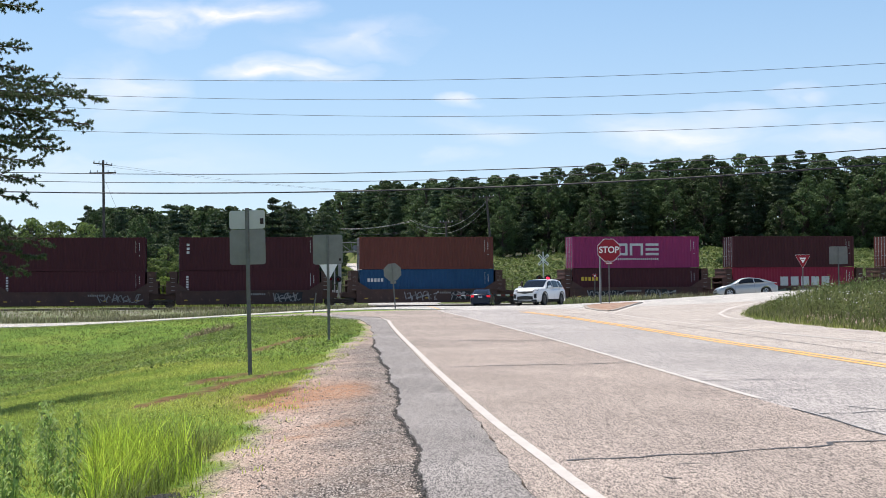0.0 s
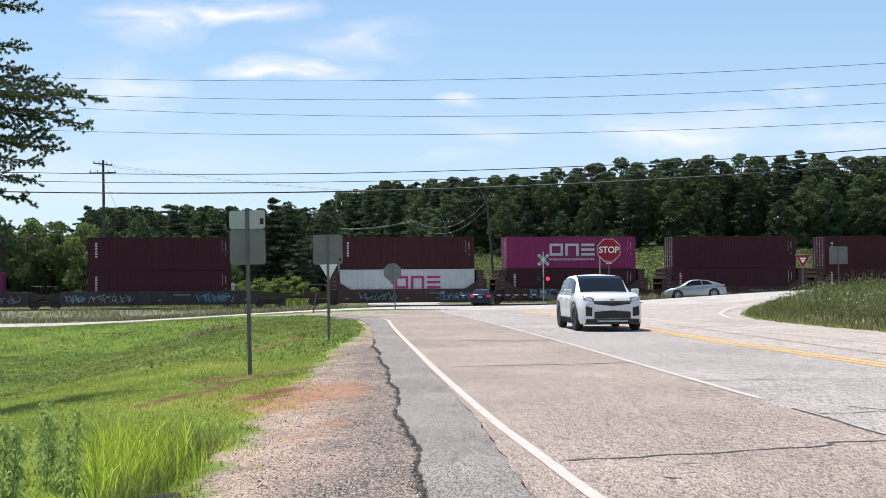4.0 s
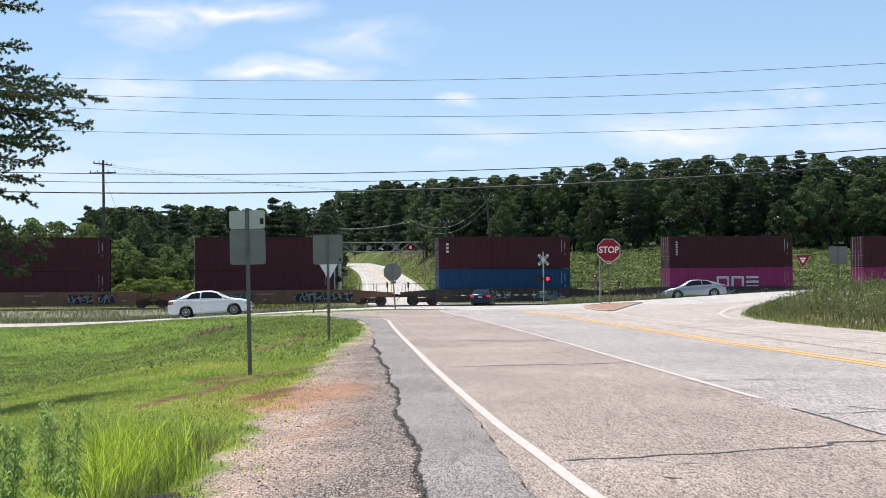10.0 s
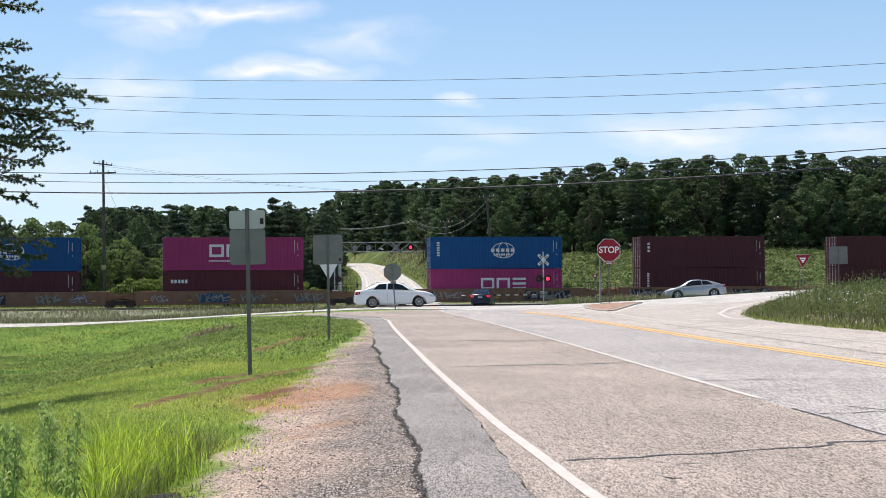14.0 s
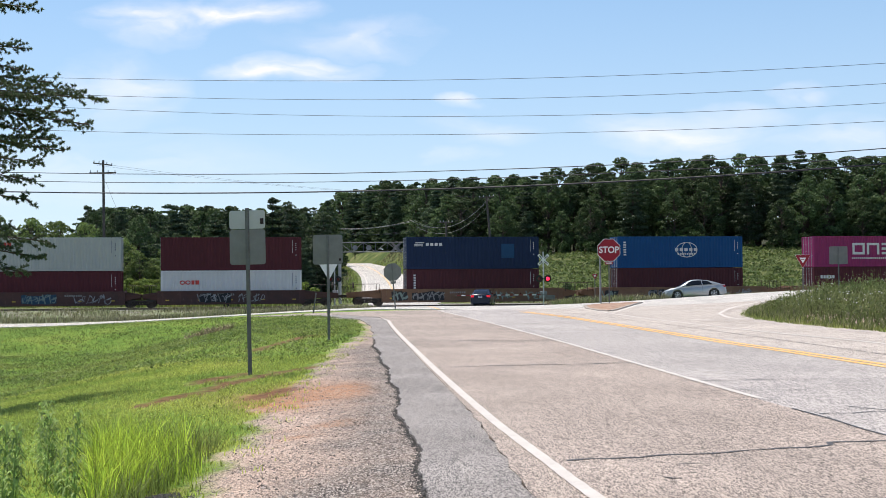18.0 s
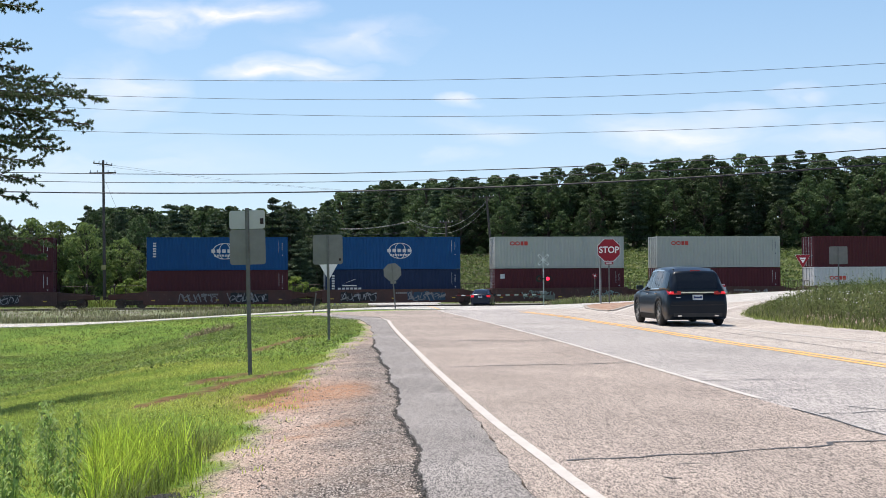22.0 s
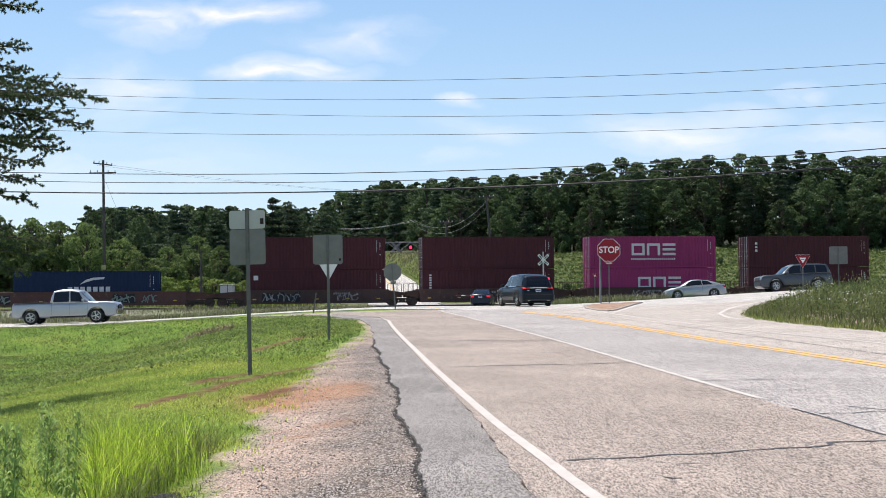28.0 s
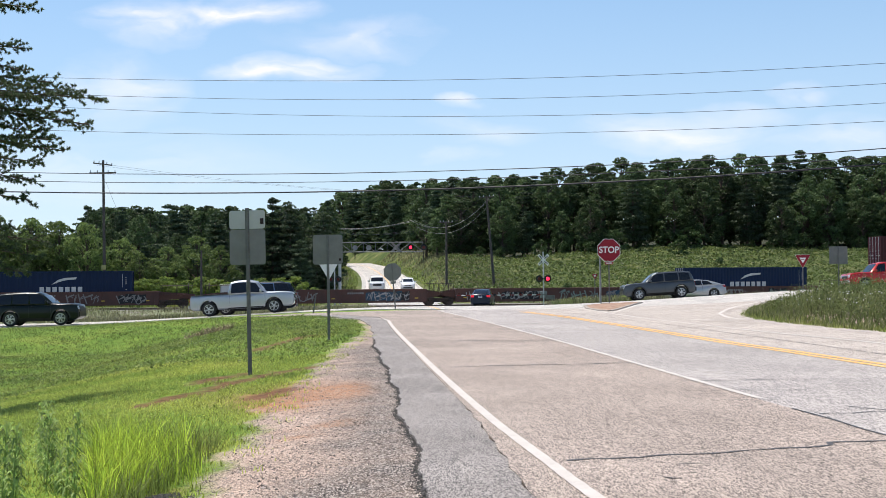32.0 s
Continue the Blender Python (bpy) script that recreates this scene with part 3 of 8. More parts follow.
def crack(points, wide=0.022, wander=0.03):
    """A crack or tar line that wanders across the road."""
    fine = []
    for (ax, ay), (bx, by) in zip(points, points[1:]):
        n = max(2, int(math.hypot(bx - ax, by - ay) / 0.12))
        for k in range(n):
            f = k / n
            fine.append((ax + (bx - ax) * f, ay + (by - ay) * f + wander * math.sin(ax * 3 + f * 9 + ay) + random.uniform(-0.012, 0.012)))
    fine.append(points[-1])
    return stripe(fine, wide, TAR, "road_crack", LIFT + 0.004, "black tar-filled crack across the road", 0.2, 0.7)


crack([(0.95, 9.80), (1.9, 10.08), (3.25, 10.56), (3.3, 10.75), (4.6, 11.1), (6.0, 11.3)], 0.045)
crack([(-0.15, 20.5), (1.2, 20.9), (3.2, 21.3)], 0.07)
crack([(3.9, 13.05), (4.55, 13.2), (5.4, 13.15)], 0.035)
crack([(4.45, 13.75), (4.75, 13.3), (5.1, 13.05)], 0.03)
crack([(3.1, 14.6), (3.9, 14.62)], 0.025)
crack([(3.05, 15.9), (3.7, 15.95), (4.6, 15.9)], 0.02)
crack([(3.3, 17.4), (5.2, 17.6), (7.0, 17.4)], 0.025)
crack([(3.2, 13.9), (3.62, 14.1)], 0.02)
crack([(2.9, 24.3), (5.4, 24.8), (6.6, 24.9)], 0.03)
crack([(-0.9, 29.5), (1.2, 29.7), (2.6, 29.6)], 0.08)
crack([(-1.4, 36.5), (0.5, 36.6), (1.9, 36.6)], 0.09)
crack([(2.2, 33.0), (4.0, 33.2), (6.0, 33.0)], 0.03)
crack([(1.55, 8.95), (1.68, 8.88)], 0.02)
crack([(1.78, 9.55), (1.98, 9.6)], 0.02)
crack([(8.3, 20), (7.9, 27), (7.4, 34), (7.0, 40), (6.3, 48), (5.0, 57)], 0.035, 0.02)
crack([(1.0, 12.2), (1.1, 12.25)], 0.02)
# lines at the mouth of the cross road
stripe([(7.3, 54.0), (8.3, 58.0), (9.7, 63.3), (11.4, 67.8), (14.5, 71.5), (19, 75), (26, 78)], 0.15, WHITE_LINE)
stripe([(10.46, 44.1), (10.5, 46.2), (11.2, 50.9), (12.4, 54.9), (13.4, 57.5), (14.8, 60), (16.1, 61.8), (17.6, 63.5), (22, 68)], 0.15, WHITE_LINE)
for k in range(4):
    stripe([(8.72 + k * 0.34, 43.9 - k * 0.24), (8.94 + k * 0.34, 43.75 - k * 0.24)], 0.5, WHITE_LINE, label="white yield mark across the lane")
stripe([(-5.8, 67.3), (-12, 67.4), (-24, 65.6), (-40, 63.3)], 0.12, WHITE_LINE)
stripe([(-6.5, 70.4), (-12, 70.6), (-24, 68.4), (-40, 66)], 0.12, YELLOW_LINE, label="worn yellow painted centre line")
stripe([(1.0, 92.6), (6.8, 93.6)], 0.5, WHITE_LINE)
stripe([(-0.2, 63), (-1.0, 76), (-1.5, 90)], 0.10, YELLOW_LINE, label="worn yellow painted centre line")


# traffic island of packed red earth in a concrete kerb
CLAY = mat("packed red clay", (0.36, 0.22, 0.145), 0.95, other=(0.17, 0.09, 0.06), scale=2.5, dirt=(0.42, 0.33, 0.26), dirt_scale=4, dirt_at=0.55, bump=0.5, bump_scale=20)
KERB = mat("stained concrete kerb", (0.40, 0.37, 0.33), 0.9, other=(0.26, 0.22, 0.19), scale=3, bump=0.3)


def island():
    ob = thing("traffic_island", "small traffic island of bare red earth with concrete kerb", "traffic island", kind="structure")
    outline = [(7.12, 57.0), (7.45, 56.0), (7.75, 57.0), (8.6, 60.2), (9.7, 64.4), (10.7, 67.6), (10.2, 69.0), (8.6, 68.6), (7.5, 66.2), (7.05, 61.5)]
    c = (8.4, 63.4)
    bm = bmesh.new()
    top = [bm.verts.new((x, y, land_z(x, y) + LIFT + 0.05)) for x, y in [(c[0] + (x - c[0]) * 0.93, c[1] + (y - c[1]) * 0.95) for x, y in outline]]
    mid = bm.verts.new((*c, land_z(*c) + LIFT + 0.12))
    for k in range(len(top)):
        bm.faces.new((top[k], top[(k + 1) % len(top)], mid))
    part("earth_fill", bm, CLAY, ob)
    n = len(outline)
    for k in range(n):
        a, b = Vector(outline[k]), Vector(outline[(k + 1) % n])
        pieces = max(1, round((b - a).length / 1.3))
        for i in range(pieces):
            p, q = a.lerp(b, i / pieces), a.lerp(b, (i + 1) / pieces)
            m = (p + q) / 2
            d = q - p
            g = again_shared("kerb_stone", ("kerb", round(d.length, 1)), lambda L=d.length: cube(-L / 2 + 0.008, L / 2 - 0.008, -0.09, 0.09, -0.1, 0.055, 0.02), KERB, ob, pose(m.x, m.y, land_z(m.x, m.y) + LIFT, 0, 0, math.degrees(math.atan2(d.y, d.x))))
    return ob


def loose_stones():
    """Gravel on the near shoulder."""
    rng = np.random.default_rng(12)
    n = 12000
    y = 7.5 + 20 * rng.uniform(size=n) ** 1.7
    off = rng.uniform(0.02, 1.0, n) * np.interp(y, [0, 8, 11, 15.6, 20.7, 27, 31], [1.9, 1.8, 1.65, 1.6, 1.3, 0.9, 0.5])
    x = edge_left(y) - off
    s = rng.uniform(0.0035, 0.0095, n) * (1 + 0.9 * (rng.uniform(size=n) > 0.96))
    base = np.array([[1, 0, 0], [0, 1, 0], [-1, 0, 0], [0, -1, 0], [0, 0, 0.7], [0, 0, -0.7]])
    tri = np.array([[0, 1, 4], [1, 2, 4], [2, 3, 4], [3, 0, 4], [1, 0, 5], [2, 1, 5], [3, 2, 5], [0, 3, 5]])
    v = base[None] * s[:, None, None] * rng.uniform(0.6, 1.35, (n, 6, 1)) + np.stack([x, y, land(x, y) + s * 0.25], 1)[:, None]
    f = tri[None] + (np.arange(n) * 6)[:, None, None]
    m = mat("loose gravel", (0.40, 0.34, 0.30), 0.9, other=(0.16, 0.14, 0.13), scale=1.2, island=0.75)
    return tagged(arrays("gravel", v.reshape(-1, 3), f.reshape(-1, 3), m), "loose grey and tan gravel on the shoulder", "gravel", kind="stuff")


island()
loose_stones()


def edge_crumbs():
    """Broken black lumps along the torn edge of the asphalt."""
    rng = np.random.default_rng(21)
    n = 5200
    y = 7.0 + 24 * rng.uniform(size=n) ** 1.5
    x = edge_left(y) + shoulder_rag(y) + 0.004 - np.abs(rng.normal(size=n)) * 0.028
    s = rng.uniform(0.003, 0.011, n)
    base = np.array([[1, 0, 0], [0, 1, 0], [-1, 0, 0], [0, -1, 0], [0, 0, 0.8], [0, 0, -0.8]])
    tri = np.array([[0, 1, 4], [1, 2, 4], [2, 3, 4], [3, 0, 4], [1, 0, 5], [2, 1, 5], [3, 2, 5], [0, 3, 5]])
    v = base[None] * s[:, None, None] * rng.uniform(0.6, 1.4, (n, 6, 1)) + np.stack([x, y, land(x, y) + s * 0.4], 1)[:, None]
    heap = np.arange(n) < 700
    turn, far = rng.uniform(0, math.tau, n), np.abs(rng.normal(size=n))
    v[heap] += (np.stack([-2.0 + 0.16 * far * np.cos(turn) - x, 8.75 + 0.30 * far * np.sin(turn) - y, 0 * x], 1))[heap][:, None]
    v[heap, :, 2] += (land(-2.0, 8.75) - land(x, y) + 0.05 * np.exp(-far ** 2))[heap][:, None]
    f = tri[None] + (np.arange(n) * 6)[:, None, None]
    m = mat("broken asphalt", (0.05, 0.048, 0.046), 0.9, other=(0.10, 0.095, 0.09), scale=4, island=0.5)
    return tagged(arrays("asphalt_crumbs", v.reshape(-1, 3), f.reshape(-1, 3), m), "broken black asphalt crumbs along the torn edge", "gravel", kind="stuff")


edge_crumbs()


# ---- railway ----
STEEL = mat("rail steel", (0.22, 0.19, 0.17), 0.45, 0.8, other=(0.16, 0.10, 0.07), scale=3)
TIE = mat("creosoted timber", (0.085, 0.065, 0.05), 0.9, other=(0.15, 0.125, 0.10), scale=4, bump=0.4, per_object=0.25)
HEAD = pose(0, 0, 0, 0, 0, math.degrees(TRACK))


def on_track(s, z=0.0, side=1.22):
    return Matrix.Translation(track_point(s, side, z)) @ HEAD


def railway():
    base = thing("railway_track", "steel railway track on timber sleepers and stone ballast", "track", m=on_track(0, 0), kind="structure")
    for k in (-0.755, 0.755):
        bm = bmesh.new()
        box(bm, -150, 150, k - 0.035, k + 0.035, RAIL_Z - 0.045, RAIL_Z)
        box(bm, -150, 150, k - 0.01, k + 0.01, RAIL_Z - 0.14, RAIL_Z - 0.045)
        box(bm, -150, 150, k - 0.07, k + 0.07, RAIL_Z - 0.165, RAIL_Z - 0.14)
        part("rail", bm, STEEL, base)
    tie = part("sleeper", cube(-0.11, 0.11, -1.28, 1.28, RAIL_Z - 0.30, RAIL_Z - 0.165, 0.01), TIE, base)
    tie.matrix_basis = pose(-75, 0, 0)
    for i in range(1, 250):
        x = -75 + i * 0.55
        if -7.5 < x < 3.5:
            continue
        again(tie, pose(x, random.uniform(-0.04, 0.04), 0, 0, 0, random.uniform(-1, 1)))
    return base


railway()

# ---- containers ----
def paint(name, base, fade=0.88, dirt=(0.10, 0.075, 0.06)):
    return mat(name, base, 0.62, other=tuple(min(1, c * fade) for c in base), scale=0.7, dirt=dirt, dirt_scale=1.7, dirt_at=0.70, spec=0.2, per_object=0.07, bump=0.08, bump_scale=8)


PAINT = {
    "maroon": paint("maroon container paint", (0.066, 0.018, 0.024)), "rust": paint("rust-red container paint", (0.130, 0.042, 0.034)),
    "red": paint("dark red container paint", (0.085, 0.019, 0.026)), "crimson": paint("crimson container paint", (0.25, 0.022, 0.05)),
    "magenta": paint("magenta container paint", (0.27, 0.032, 0.118), 0.92), "blue": paint("blue container paint", (0.006, 0.066, 0.200)),
    "steelblue": paint("weathered blue container paint", (0.014, 0.062, 0.145), 0.8), "navy": paint("navy container paint", (0.010, 0.024, 0.066)),
    "white": paint("white container paint", (0.62, 0.62, 0.62), 0.9, (0.34, 0.30, 0.26)), "grey": paint("pale grey container paint", (0.40, 0.415, 0.39), 0.9, (0.22, 0.20, 0.17)),
}
WORDS = {"maroon": "dark maroon", "rust": "rust-red", "red": "dark red", "crimson": "crimson red", "magenta": "magenta pink", "blue": "bright blue", "steelblue": "weathered blue", "navy": "navy blue", "white": "white", "grey": "pale grey"}
MARK = mat("white marking film", (0.60, 0.60, 0.61), 0.5, other=(0.48, 0.48, 0.49), scale=3)
MARK_MAG = mat("magenta marking film", (0.50, 0.035, 0.20), 0.5)
MARK_RED = mat("red marking film", (0.55, 0.05, 0.04), 0.5)
MARK_YEL = mat("yellow marking film", (0.70, 0.46, 0.05), 0.5)
MARK_NAVY = mat("navy marking film", (0.02, 0.04, 0.12), 0.5)
GALV = mat("galvanised steel", (0.52, 0.53, 0.54), 0.45, 0.7, other=(0.30, 0.31, 0.32), scale=6)
DARKSTEEL = mat("sooty black steel", (0.030, 0.027, 0.025), 0.7, 0.2, other=(0.075, 0.05, 0.038), scale=3, bump=0.2)
CL, CH, CW = 12.19, 2.896, 2.438
_shells = {}


def corrugated(bm, x0, x1, z0, z1, y, depth, pitch, n):
    """A trapezoid-ribbed wall in x and z at y; the grooves go in by depth."""
    xs = []
    w = (x1 - x0) / n
    for i in range(n):
        a = x0 + i * w
        xs += [(a, 0), (a + w * 0.28, 0), (a + w * 0.5, depth), (a + w * 0.78, depth)]
    xs.append((x1, 0))
    prev = None
    for x, d in xs:
        cur = [bm.verts.new((x, y + d, z0)), bm.verts.new((x, y + d, z1))]
        if prev:
            bm.faces.new((prev[0], cur[0], cur[1], prev[1]))
        prev = cur


def container_meshes():
    """Bare parts of a forty-foot high container, shared by all."""
    h = CL / 2
    out = {}
    bm = bmesh.new()
    corrugated(bm, -h + 0.17, h - 0.17, 0.16, CH - 0.10, -CW / 2 + 0.012, 0.036, 0.28, 40)
    out["side_wall"] = bm
    bm = bmesh.new()
    corrugated(bm, -h + 0.17, h - 0.17, 0.16, CH - 0.10, 0, 0.036, 0.28, 40)
    bmesh.ops.transform(bm, matrix=Matrix.Translation((0, CW / 2 - 0.012, 0)) @ Matrix.Diagonal((1, -1, 1, 1)), verts=bm.verts)
    out["side_wall_far"] = bm
    bm = bmesh.new()
    for y in (-CW / 2, CW / 2):
        s = -1 if y < 0 else 1
        box(bm, -h + 0.1, h - 0.1, y - s * 0.06, y, CH - 0.11, CH - 0.03)
        box(bm, -h + 0.1, h - 0.1, y - s * 0.06, y, 0.006, 0.165)
        for x in (-h, h):
            sx = -1 if x < 0 else 1
            box(bm, x - sx * 0.17, x, y - s * 0.15, y, 0.11, CH - 0.12)
    for x in (-h, h):
        sx = -1 if x < 0 else 1
        for z in (0.02, CH - 0.11):
            box(bm, x - sx * 0.10, x, -CW / 2 + 0.1, CW / 2 - 0.1, z, z + 0.10)
    out["frame"] = bm
    bm = cube(-h + 0.06, h - 0.06, -CW / 2 + 0.05, CW / 2 - 0.05, CH - 0.07, CH - 0.045)
    for k in range(38):
        x = -h + 0.35 + k * (CL - 0.7) / 37
        box(bm, x - 0.075, x + 0.075, -CW / 2 + 0.012, CW / 2 - 0.012, CH - 0.05, CH + 0.002)
    # added bar, unseen, stops light through the gap below an upper box
    box(bm, -h + 0.3, h - 0.3, -0.06, 0.06, CH - 0.05, CH + 0.016)
    out["roof"] = bm
    bm = bmesh.new()
    corrugated(bm, -CW / 2 + 0.13, CW / 2 - 0.13, 0.12, CH - 0.11, 0, 0.045, 0.25, 9)
    bmesh.ops.transform(bm, matrix=Matrix.Translation((h - 0.05, 0, 0)) @ pose(0, 0, 0, 0, 0, 90), verts=bm.verts)
    out["end_wall"] = bm
    out["floor"] = cube(-h + 0.06, h - 0.06, -CW / 2 + 0.05, CW / 2 - 0.05, 0.10, 0.15)
    bm = bmesh.new()
    box(bm, -h + 0.02, -h + 0.07, -CW / 2 + 0.13, -0.006, 0.12, CH - 0.12, 0.008)
    for k in range(4):
        z = 0.3 + k * 0.62
        box(bm, -h + 0.005, -h + 0.03, -CW / 2 + 0.18, -0.06, z, z + 0.45)
    out["door"] = bm
    bm = bmesh.new()
    for y in (-0.28, -0.82):
        rod(bm, (-h - 0.012, y, 0.06), (-h - 0.012, y, CH - 0.06), 0.022, n=6)
        box(bm, -h - 0.03, -h + 0.01, y - 0.26, y + 0.02, 1.02, 1.08)
        for z in (0.08, 0.75, 1.45, 2.15, CH - 0.14):
            box(bm, -h - 0.035, -h + 0.02, y - 0.06, y + 0.06, z, z + 0.07)
    out["locking_bars"] = bm
    bm = box(bmesh.new(), -0.09, 0.09, -0.082, 0.082, -0.06, 0.06, 0.012)
    out["corner_casting"] = bm
    res = {}
    for k, b in out.items():
        me = bpy.data.meshes.new(k)
        bmesh.ops.recalc_face_normals(b, faces=b.faces)
        b.to_mesh(me)
        b.free()
        res[k] = me
    return res


BARE = container_meshes()


def shell(colour):
    """The shared parts in one colour: (name, mesh, poses)."""
    if colour in _shells:
        return _shells[colour]
    rows = []
    for k, me in BARE.items():
        c = me.copy()
        c.materials.append(GALV if k == "locking_bars" else PAINT[colour])
        rows.append((k, c))
    _shells[colour] = rows
    return rows


def film_mesh(polys, key=""):
    """Flat shapes in x and z, raised 3 mm on the near wall."""
    bm = bmesh.new()
    for poly in polys:
        plate(bm, poly, 0.004)
    return bm


def rect(x0, z0, x1, z1):
    return [(x0, z0), (x1, z0), (x1, z1), (x0, z1)]


def logo_blocks(x, z, w, h):
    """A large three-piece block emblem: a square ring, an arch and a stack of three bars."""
    c = w / 3.15
    t = h * 0.20
    a = x - w / 2
    polys = [rect(a, z, a + t, z + h), rect(a + c * 0.92 - t, z, a + c * 0.92, z + h), rect(a + t, z + h - t, a + c * 0.92 - t, z + h), rect(a + t, z, a + c * 0.92 - t, z + t)]
    b, e = a + c * 1.08, a + c * 2.02
    polys += [rect(b, z, b + t * 1.1, z + h), rect(e - t * 1.1, z, e, z + h), rect(b + t * 1.1, z + h - t, e - t * 1.1, z + h)]
    d = a + c * 2.2
    polys += [rect(d, z + k * (h - t) / 2, d + c * 0.92, z + k * (h - t) / 2 + t) for k in range(3)]
    return polys


def ring(cx, cz, rx, rz, t, n=20):
    out = []
    for i in range(n):
        a, b = math.tau * i / n, math.tau * (i + 1) / n
        out.append([(cx + rx * math.cos(a), cz + rz * math.sin(a)), (cx + rx * math.cos(b), cz + rz * math.sin(b)), (cx + (rx - t) * math.cos(b), cz + (rz - t) * math.sin(b)), (cx + (rx - t) * math.cos(a), cz + (rz - t) * math.sin(a))])
    return out


def bars(x, z, w, h, n, gap=0.3):
    """A row of n blocks that stands for words that cannot be lettered."""
    c = w / n
    return [rect(x + i * c, z, x + i * c + c * (1 - gap), z + h) for i in range(n)]


def column(x, z, w, h, n):
    c = h / n
    return [rect(x, z + i * c, x + w, z + i * c + c * 0.62) for i in range(n)]


def markings(style, parent):
    """Markings on the near wall of a container (its doors are at its left end)."""
    h = CL / 2
    y = pose(0, -CW / 2 - 0.0045, 0)
    small = column(h - 0.52, 1.75, 0.06, 0.7, 4) + [rect(h - 0.80, 1.5, h - 0.775, 2.6), rect(h - 0.52, 1.25, h - 0.44, 1.33)]
    sets = [(small, MARK, "number_marks")]
    if style == "blocks":
        sets += [(logo_blocks(0.05, 1.15, 4.3, 1.10), MARK, "emblem"), (bars(-2.15, 0.72, 4.35, 0.17, 22, 0.42), MARK, "caption")]
    elif style == "blocks_low":
        sets += [(logo_blocks(0.6, 1.02, 4.2, 1.05), MARK, "emblem")]
    elif style == "blocks_on_white":
        sets = [(logo_blocks(0.9, 1.15, 4.2, 1.15), MARK_MAG, "emblem")]
    elif style == "column":
        sets += [(column(-h + 0.60, 1.15, 0.20, 1.35, 6), MARK, "owner_marks")]
    elif style == "short_column":
        sets += [(column(-h + 0.65, 1.45, 0.24, 1.0, 3), MARK, "owner_marks")]
    elif style == "fifty":
        sets += [([rect(-0.8, 1.20, 2.6, 2.2)], MARK_RED, "emblem_panel"), ([rect(-0.55 + k * 1.05, 1.36, 0.28 + k * 1.05, 2.06) for k in range(3)], MARK, "owner_marks"), ([rect(-0.8, 0.80, 2.6, 1.12)], MARK, "caption"),
                 ([rect(-2.5, 0.85, -0.95, 2.2)], MARK_NAVY, "emblem_panel"), (ring(-2.1, 1.72, 0.30, 0.34, 0.11) + ring(-1.4, 1.72, 0.30, 0.34, 0.11) + [rect(-2.3, 0.98, -1.2, 1.16)], MARK, "emblem")]
    elif style == "globe":
        pol = ring(0.6, 1.65, 1.05, 0.72, 0.07, 24) + ring(0.6, 1.65, 0.5, 0.72, 0.06, 20)
        sets += [(pol, MARK, "emblem"), (bars(-0.55, 1.52, 2.3, 0.30, 5), MARK, "owner_marks"), (bars(-0.30, 1.18, 1.8, 0.18, 8), MARK, "caption"), (column(-h + 0.55, 1.15, 0.26, 1.35, 6), MARK, "column_marks")]
    elif style == "sail":
        sail = [[(-4.6, 1.6), (-3.75, 1.95), (-3.3, 2.1), (-3.5, 2.0), (-4.1, 1.78)], rect(-4.6, 1.42, -3.3, 1.52)]
        sets += [(sail, MARK, "emblem"), (bars(-5.0, 0.95, 2.2, 0.34, 6), MARK, "owner_marks"), (column(-h + 0.55, 1.15, 0.26, 1.35, 6), MARK, "column_marks")]
    elif style == "red_word":
        sets = [(ring(-4.45, 2.28, 0.24, 0.19, 0.09, 12) + ring(-3.98, 2.28, 0.24, 0.19, 0.09, 12) + [rect(-3.68, 2.10, -3.42, 2.46), rect(-3.34, 2.10, -3.02, 2.46)], MARK_RED, "owner_marks"), (small, MARK_NAVY, "number_marks")]
    elif style == "red_word_mid":
        sets = [(ring(-4.25, 1.85, 0.24, 0.19, 0.09, 12) + ring(-3.78, 1.85, 0.24, 0.19, 0.09, 12) + [rect(-3.48, 1.67, -3.22, 2.03), rect(-3.14, 1.67, -2.82, 2.03)], MARK_RED, "owner_marks"), (small, MARK_NAVY, "number_marks")]
    elif style == "navy_word":
        sets += [([rect(-5.4, 2.05, -4.6, 2.12), rect(-5.4, 2.19, -4.6, 2.26), rect(-5.3, 2.33, -4.5, 2.40)] + bars(-4.35, 2.08, 1.6, 0.26, 4), MARK, "owner_marks"), ([rect(2.6, 0.95, 3.8, 2.25)], PAINT["steelblue"], "square_patch")]
    elif style == "swoosh":
        sw = [[(-0.6, 1.75), (-0.1, 2.15), (0.5, 2.33), (1.5, 2.38), (1.4, 2.2), (0.6, 2.13), (0.0, 1.97)]]
        sets += [(sw, MARK, "emblem"), (bars(-1.6, 1.05, 3.7, 0.50, 7, 0.30), MARK, "owner_marks"), (bars(2.3, 0.45, 3.2, 0.2, 10), MARK, "caption")]
    elif style == "yellow_word":
        sets += [(bars(-5.3, 1.75, 1.7, 0.34, 5), MARK_YEL, "owner_marks")]
    elif style == "white_word":
        sets += [(bars(-5.4, 1.80, 1.5, 0.30, 5), MARK, "owner_marks")]
    elif style == "big_word":
        sets += [(bars(-1.4, 1.15, 5.2, 0.85, 5, 0.25), MARK, "owner_marks")]
    elif style == "square_mark":
        sets += [([rect(-5.6, 2.0, -5.2, 2.4)], MARK, "owner_marks")]
    for i, (polys, material, name) in enumerate(sets):
        ob = part(name, film_mesh(polys), material, parent)
        ob.matrix_basis = pose(0, -0.0025 * i, 0) @ y
        if len(polys) > 1:
            ob["kind"] = "stuff"


